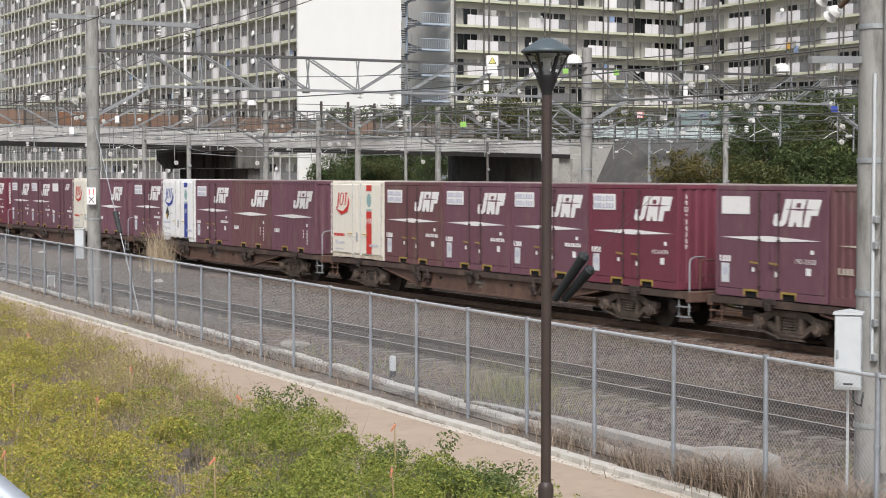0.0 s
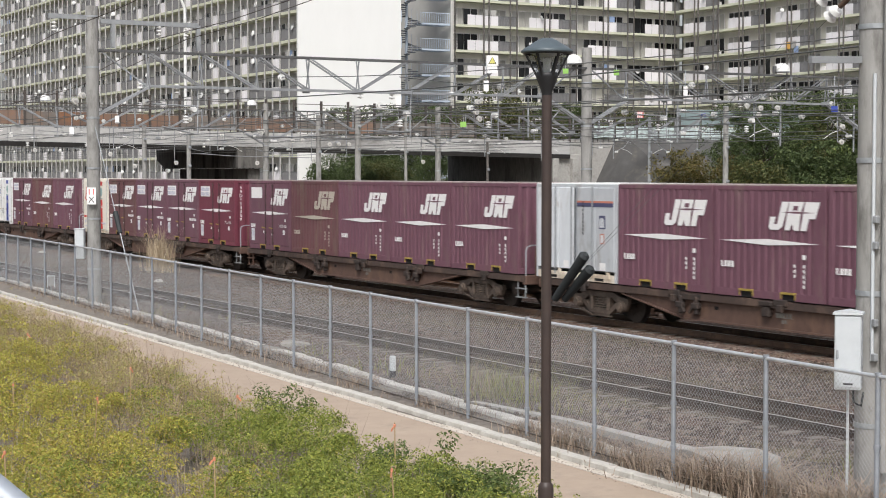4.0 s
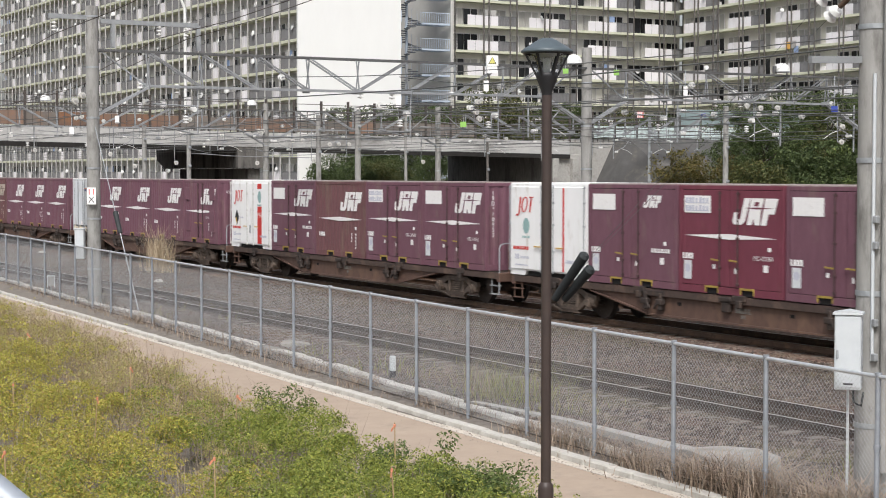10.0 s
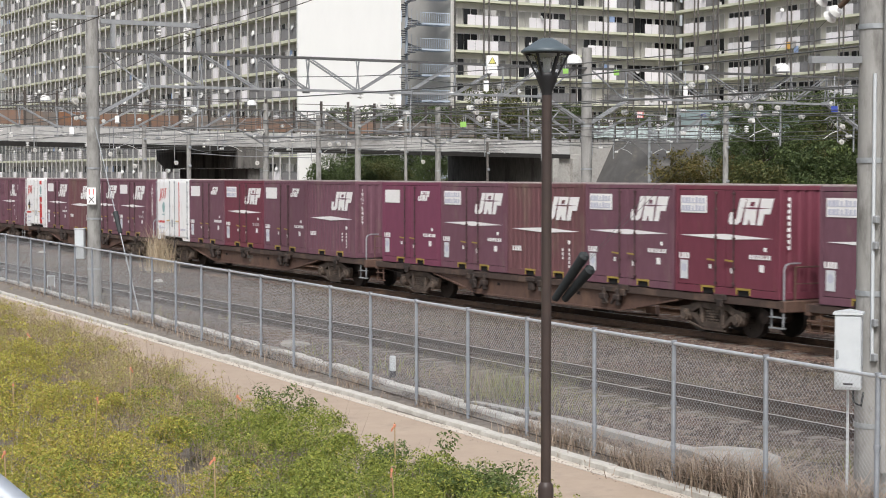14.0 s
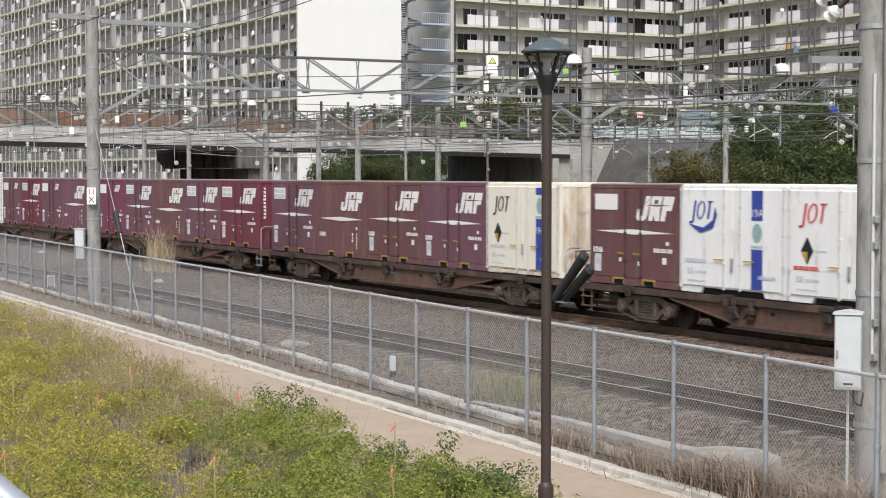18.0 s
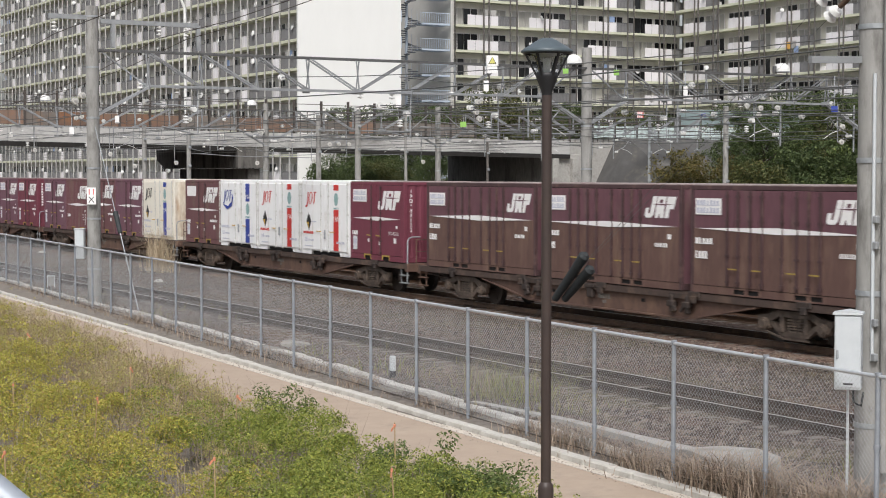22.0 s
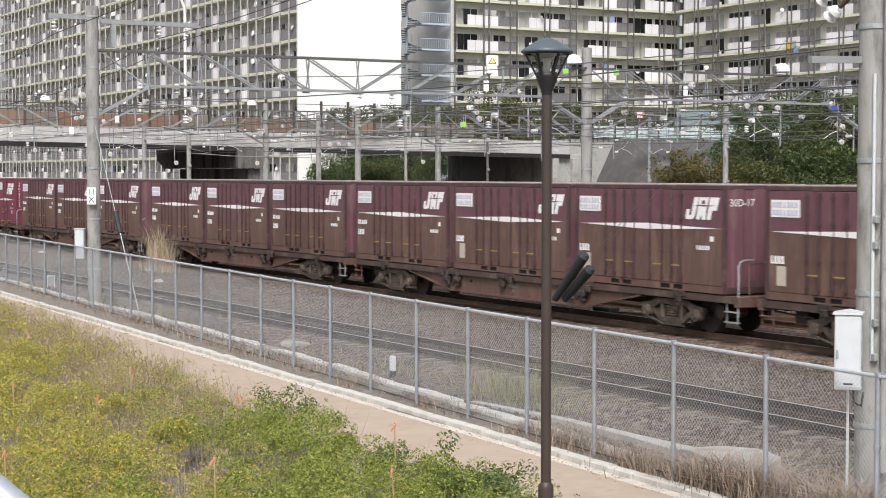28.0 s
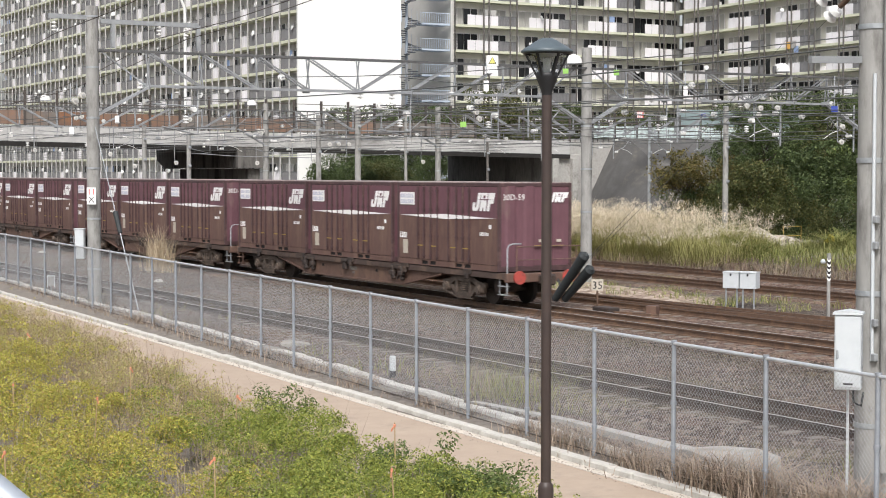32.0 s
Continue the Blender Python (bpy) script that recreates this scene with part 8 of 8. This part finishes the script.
# a tuft of tall weeds behind the fence and dry reeds by the far pole
for cx, cy, n, hgt, m, nm, lab in ((-25.7, 15.7, 90, 1.0, L_DRY, "weed_tuft", "tall dry weeds behind the fence"), (-25.6, 15.8, 320, 0.8, L_MOUND, "weed_tuft", "green weeds behind the fence"), (-64.9, 23.3, 330, 2.0, L_STRAW, "reed_tuft", "tuft of tall dry reeds between the tracks"), (-63.9, 23.2, 90, 1.5, L_STRAW, "reed_tuft", "thin tuft of dry reeds between the tracks")):
    b0 = np.stack([cx + rs.normal(size=n) * (0.3 if m is L_STRAW else 0.55), cy + rs.normal(size=n) * (0.25 if m is L_STRAW else 0.4), np.full(n, -0.3)], 1)
    v, f, _ = blades(b0, hgt * (0.35 + 0.75 * rs.rand(n)), 0.3 if m is L_STRAW else 1.3, 0.009 if m is L_STRAW else 0.004, rs, 1.2)
    stuff(nm, v, f, m, lab, "weeds")

# pampas reeds beyond the tracks: arching blades, with feathery plumes above
nt = 620
tx = -94 + 42 * rs.rand(nt)
ty = 44.4 + 7.6 * rs.rand(nt)
ok = tx < -56.0 - (ty - 45) * 0.62 + rs.normal(size=nt) * 0.8
tx, ty = tx[ok], ty[ok]
big = 0.8 + 0.5 * rs.rand(len(tx)) + np.array([noise.noise((a * 0.2, b * 0.3, 1.0)) for a, b in zip(tx, ty)]) * 0.6
per = 130
x = np.repeat(tx, per) + rs.normal(size=len(tx) * per) * 0.32
y = np.repeat(ty, per) + rs.normal(size=len(tx) * per) * 0.32
b0 = np.stack([x, y, np.array([ground_z(a, b) for a, b in zip(x, y)])], 1)
tall = np.repeat(big, per) * (0.5 + 1.25 * rs.rand(len(x))) * (1.0 - 0.3 * np.clip((x + 66) / 9, 0, 1))
v, f, top = blades(b0, tall, 0.95, 0.0075, rs, 1.4)
stuff("pampas_reeds", v, f, L_REED, "tall green-yellow pampas reeds beyond the tracks", "reeds")
pk = (rs.rand(len(top)) < 0.24) & (tall > 1.3)
tp = top[pk] + np.array([0, 0, 0.12]) + rs.normal(size=(pk.sum(), 3)) * np.array([0.2, 0.2, 0.14])
tp = np.repeat(tp, 16, 0) + rs.normal(size=(16 * len(tp), 3)) * np.array([0.07, 0.07, 0.09])
v, f, _ = blades(tp, 0.1 + 0.12 * rs.rand(len(tp)), 2.2, 0.006, rs, 2.0)
stuff("pampas_plumes", v, f, L_PLUME, "cream feathery plumes on the pampas reeds", "reeds")
# rounded mounds of green grass before and beside the reeds
mounds = ((-60.5, 49.3, 1.25, 900), (-58.6, 49.0, 1.0, 650), (-63.0, 47.6, 1.15, 700), (-70.5, 46.0, 1.2, 600), (-57.5, 50.4, 0.7, 350), (-58.3, 53.9, 1.35, 800), (-57.0, 54.2, 1.1, 600), (-59.5, 53.4, 0.9, 500))
b0, hh = [], []
for mx, my, mh, mn in mounds:
    p = rs.normal(size=(mn, 2)) * 0.42
    b0.append(np.stack([mx + p[:, 0], my + p[:, 1], np.full(mn, -0.2)], 1))
    hh.append(mh * (0.5 + 0.8 * rs.rand(mn)))
v, f, top = blades(np.concatenate(b0), np.concatenate(hh), 1.0, 0.01, rs, 1.6)
stuff("grass_mounds", v, f, L_MOUND, "rounded mounds of long green grass by the tracks", "grass")
n = 11000
x = -78 + 32 * rs.rand(n)
y = 42.2 + 9.0 * rs.rand(n) ** 1.4
cl = np.array([noise.noise((a * 0.5, b * 0.8, 2.0)) for a, b in zip(x, y)])
keep = cl > -0.15 - 0.2 * rs.rand(n)
x, y, cl = x[keep], y[keep], cl[keep]
b0 = np.stack([x, y, np.full(len(x), -0.3)], 1)
v, f, _ = blades(b0, (0.2 + 0.55 * rs.rand(len(x)) ** 1.6) * (1 + 0.6 * cl), 1.0, 0.009, rs, 1.4)
stuff("verge_grass", v, f, L_VERGE, "red-brown dry verge grass beside the tracks", "grass")
n = 3800
x = -62 + 16 * rs.rand(n)
y = 46.5 + 9.0 * rs.rand(n)
b0 = np.stack([x, y, np.array([ground_z(a, b) for a, b in zip(x, y)])], 1)
v, f, _ = blades(b0, 0.25 + 0.5 * rs.rand(n), 1.0, 0.012, rs, 1.3)
stuff("verge_weeds", v, f, L_MOUND, "mixed green weeds behind the tracks", "weeds")
c = np.array([(-58.0, 53.3, 0.85), (-57.9, 53.4, 0.7), (-58.1, 53.15, 0.65), (-60.0, 50.6, 0.55)])
v, f = leaf_cloud(c, np.full(4, 0.16), 60, 0.03, rs, 0.9, 0.2)
stuff("yellow_flowers", v, f, leaf_mat("goldenrod", [(0.55, 0.42, 0.04), (0.66, 0.52, 0.06), (0.3, 0.32, 0.05)]), "clusters of bright yellow goldenrod flowers", "flowers")
n = 3500
x = -52 + 24 * rs.rand(n)
y = 30.7 + 3.6 * rs.rand(n)
b0 = np.stack([x, y, np.full(n, -0.34)], 1)
v, f, _ = blades(b0, 0.06 + 0.2 * rs.rand(n) ** 2, 1.0, 0.009, rs, 1.0)
stuff("verge_grass", v, f, L_VERGE, "brown dry grass between two tracks", "grass")
# dense undergrowth under the trees closes the view down to the ground
n = 900
ux = -84 + 40 * rs.rand(n)
uy = 61.5 + 5.0 * rs.rand(n) + np.clip(-(ux + 72) * 0.12, 0, 6)
uz = np.array([ground_z(a, b) for a, b in zip(ux, uy)]) + 0.2 + rs.rand(n) ** 1.3 * (2.6 + 1.4 * np.array([noise.noise((a * 0.25, 3.0, 1.0)) for a in ux]))
un = np.array([noise.noise((a * 0.35, b * 0.35, 5.0)) for a, b in zip(ux, uz)])
c = np.stack([ux, uy, uz], 1)
for sel, m, lab in ((un > 0.08, L_TREE2, "olive green undergrowth beneath the trees"), (un <= 0.08, L_TREE, "dark green undergrowth beneath the trees")):
    v, f = leaf_cloud(c[sel], 0.5 + 0.5 * rs.rand(sel.sum()), 150, 0.07, rs, 0.8, 0.3)
    stuff("undergrowth", v, f, m, lab, "undergrowth")
# pale rubble tipped at the end of the reeds
hx, hy = np.linspace(-70.5, -60.5, 24), np.linspace(52.6, 57.4, 16)
hv = [(x, y, -0.25 + 1.75 * max(0.0, 1 - ((x + 66.2) / 4.2) ** 2) * max(0.0, 1 - ((y - 55.0) / 2.2) ** 2) * (0.7 + 0.6 * noise.noise((x * 0.9, y * 0.9, 4.0)))) for x in hx for y in hy]
tagged(new("rubble_heap", big_mesh("rubble_heap", hv, [(i * 16 + j, (i + 1) * 16 + j, (i + 1) * 16 + j + 1, i * 16 + j + 1) for i in range(23) for j in range(15)], gravel("rubble_pale", [(0.12, 0.1, 0.085), (0.3, 0.26, 0.22), (0.42, 0.37, 0.32), (0.52, 0.47, 0.41)], 4.5), False)), "heap of pale rubble beside the reeds", "rubble heap", kind="stuff")


def tree_mesh(seed, height, spread, m, low=0.2, per=62, clumps=260, size=0.088):
    """Trunk with limbs, and a crown of leaf clumps with gaps."""
    r = np.random.RandomState(seed)
    trunk = Geo()
    pts = [Vector((0, 0, -0.5))]
    for i in range(1, 6):
        pts.append(Vector((r.normal() * 0.12 * i * 0.5, r.normal() * 0.12 * i * 0.5, height * 0.15 * i)))
    rad = 0.035 * height * 0.55
    for i, (p, q) in enumerate(zip(pts, pts[1:])):
        trunk.cyl(p, q, rad * (1 - i * 0.17), rad * (1 - (i + 1) * 0.17), n=8)
    tips = []
    for i in range(16):
        k = 1 + r.randint(0, 4)
        p = pts[k].lerp(pts[k + 1], r.rand()) if k < 5 else pts[k]
        a = r.rand() * 6.283
        out = spread * (0.55 + 0.45 * r.rand()) * (1 - 0.08 * k)
        mid = p + Vector((math.cos(a) * out * 0.5, math.sin(a) * out * 0.5, height * (0.08 + 0.06 * r.rand())))
        q = p + Vector((math.cos(a) * out, math.sin(a) * out, height * (0.1 + 0.14 * r.rand())))
        trunk.cyl(p, mid, rad * 0.4, rad * 0.25, n=5)
        trunk.cyl(mid, q, rad * 0.25, rad * 0.08, n=5)
        tips += [q, mid.lerp(q, 0.5)]
    tips.append(Vector((0, 0, height * 0.9)))
    c = []
    for i in range(clumps):
        t = tips[r.randint(len(tips))]
        c.append((t.x + r.normal() * spread * 0.22, t.y + r.normal() * spread * 0.22, max(height * low, min(height, t.z + r.normal() * height * 0.09))))
    v, f = leaf_cloud(np.array(c), 0.35 + 0.35 * r.rand(clumps), per, size, r, 0.8, 0.3)
    return trunk.mesh("trunk", M["bark"]), big_mesh("crown", v, f, m)


TREES = [tree_mesh(1, 9.0, 3.4, L_TREE, 0.1), tree_mesh(2, 8.0, 3.2, L_TREE2, 0.12), tree_mesh(3, 10.0, 3.0, L_TREE, 0.15), tree_mesh(4, 4.6, 2.4, L_TREE2, 0.08, clumps=150), tree_mesh(5, 5.0, 2.6, L_TREE, 0.05, clumps=170), tree_mesh(6, 4.6, 2.2, L_AUTUMN, 0.08, clumps=110), tree_mesh(7, 9.0, 3.4, L_WOOD, 0.1, clumps=170)]


def tree(i, x, y, s=1.0, rot=0.0, z=None, label="dark green broadleaf tree beyond the tracks"):
    z = ground_z(x, y) if z is None else z
    t = thing("tree", label, "tree", "trees beyond the tracks", at=Matrix.Translation((x, y, z)) @ Matrix.Rotation(radians(rot), 4, "Z") @ Matrix.Scale(s, 4))
    part("trunk", TREES[i][0], None, t)
    part("crown", TREES[i][1], None, t)


rt = random.Random(77)
for x, y, i, s in ((-79, 72, 2, 0.8), (-76, 70, 1, 0.9), (-74, 75, 0, 1.0), (-71, 68, 2, 0.78), (-69, 73, 1, 1.0), (-66, 70, 0, 0.9), (-63, 68, 2, 0.85), (-61, 73, 0, 1.05), (-58, 69, 1, 0.9),
                   (-80, 82, 2, 1.0), (-73, 84, 0, 1.1), (-67, 82, 2, 1.0), (-60, 80, 1, 1.2), (-54, 76, 0, 1.1), (-50, 70, 2, 1.0),
                   (-80, 61.8, 5, 1.05), (-73, 60, 3, 0.9), (-60, 62, 4, 1.0), (-56, 61, 6, 0.5), (-52, 62, 3, 1.0), (-48, 60, 4, 0.9), (-79, 66, 5, 1.0), (-82, 71, 0, 0.95), (-85, 70.5, 2, 0.8), (-76, 66, 0, 0.75), (-73.5, 65, 4, 1.2), (-76, 80, 0, 1.25), (-70, 79, 2, 1.25), (-64, 77, 0, 1.42), (-58, 75, 2, 1.4), (-66, 66, 6, 0.85), (-61, 65, 2, 0.95), (-57, 66, 0, 1.0)):
    tree(i, x + rt.uniform(-1, 1), y + rt.uniform(-1, 1), s, rt.uniform(0, 360))
# trees behind the bridge, before the blocks
for x, y, i, s in ((-138, 68.5, 0, 1.06), (-139, 72.0, 2, 0.98), (-137, 76.0, 0, 1.08), (-138, 80.0, 1, 1.2), (-139, 83.0, 1, 1.45), (-137, 86.5, 1, 1.2), (-138, 90, 0, 1.1), (-139, 94, 2, 1.05), (-137, 98, 1, 1.2), (-138, 102, 0, 1.05), (-140, 105, 2, 0.95),
                   (-119, 59, 4, 0.95), (-120, 62, 3, 1.0), (-126, 70, 0, 0.6), (-124, 60, 4, 1.05), (-125, 65, 0, 0.55), (-128, 64, 2, 0.55), (-129, 68, 1, 0.6)):
    tree(i, x, y, s, rt.uniform(0, 360), 0.0, "green tree between the bridge and the blocks")

# a heap of pale rubble and a few tufts between the tracks
hx, hy = np.linspace(-52, -38.5, 28), np.linspace(30.6, 34.2, 14)
hv = [(x, y, -0.34 + 0.42 * max(0.0, 1 - ((x + 45.5) / 6.6) ** 2) * max(0.0, 1 - ((y - 32.4) / 1.8) ** 2) * (0.75 + 0.5 * noise.noise((x * 1.1, y * 1.1, 0)))) for x in hx for y in hy]
tagged(new("rubble_heap", big_mesh("rubble_heap", hv, [(i * 14 + j, (i + 1) * 14 + j, (i + 1) * 14 + j + 1, i * 14 + j + 1) for i in range(27) for j in range(13)], gravel("rubble", [(0.17, 0.125, 0.1), (0.32, 0.25, 0.2), (0.41, 0.33, 0.27), (0.5, 0.43, 0.37)], 9.0), True)), "low heap of pale beige rubble between two tracks", "rubble heap", kind="stuff")
n = 2600
x = -52 + 16 * rs.rand(n)
y = 31.0 + 3.0 * rs.rand(n)
cl = np.array([noise.noise((a * 0.6, b * 0.6, 6.0)) for a, b in zip(x, y)])
x, y = x[cl > 0.05], y[cl > 0.05]
b0 = np.stack([x, y, np.full(len(x), -0.15)], 1)
v, f, _ = blades(b0, 0.1 + 0.25 * rs.rand(len(x)), 1.0, 0.009, rs, 1.2)
stuff("track_weeds", v, f, L_MOUND, "green weeds on the rubble between tracks", "weeds")


def motions():
    """The train runs towards -x; its wheels roll."""
    stops = [i * 2.0 for i in range(17)]
    for ob, x, z in MOVERS:
        walk(ob, [(t, pose(x - gone(t), TRACK_Y, z)) for t in stops])
    turns = [i / 15.0 for i in range(481)]
    for ob, x, z in MOVERS:
        for w in ob.children:
            if w.name.startswith("wheelset"):
                at = w.matrix_basis.translation.copy()
                walk(w, [(t, Matrix.Translation(at) @ Matrix.Rotation(-gone(t) / 0.43, 4, "Y")) for t in turns])


motions()
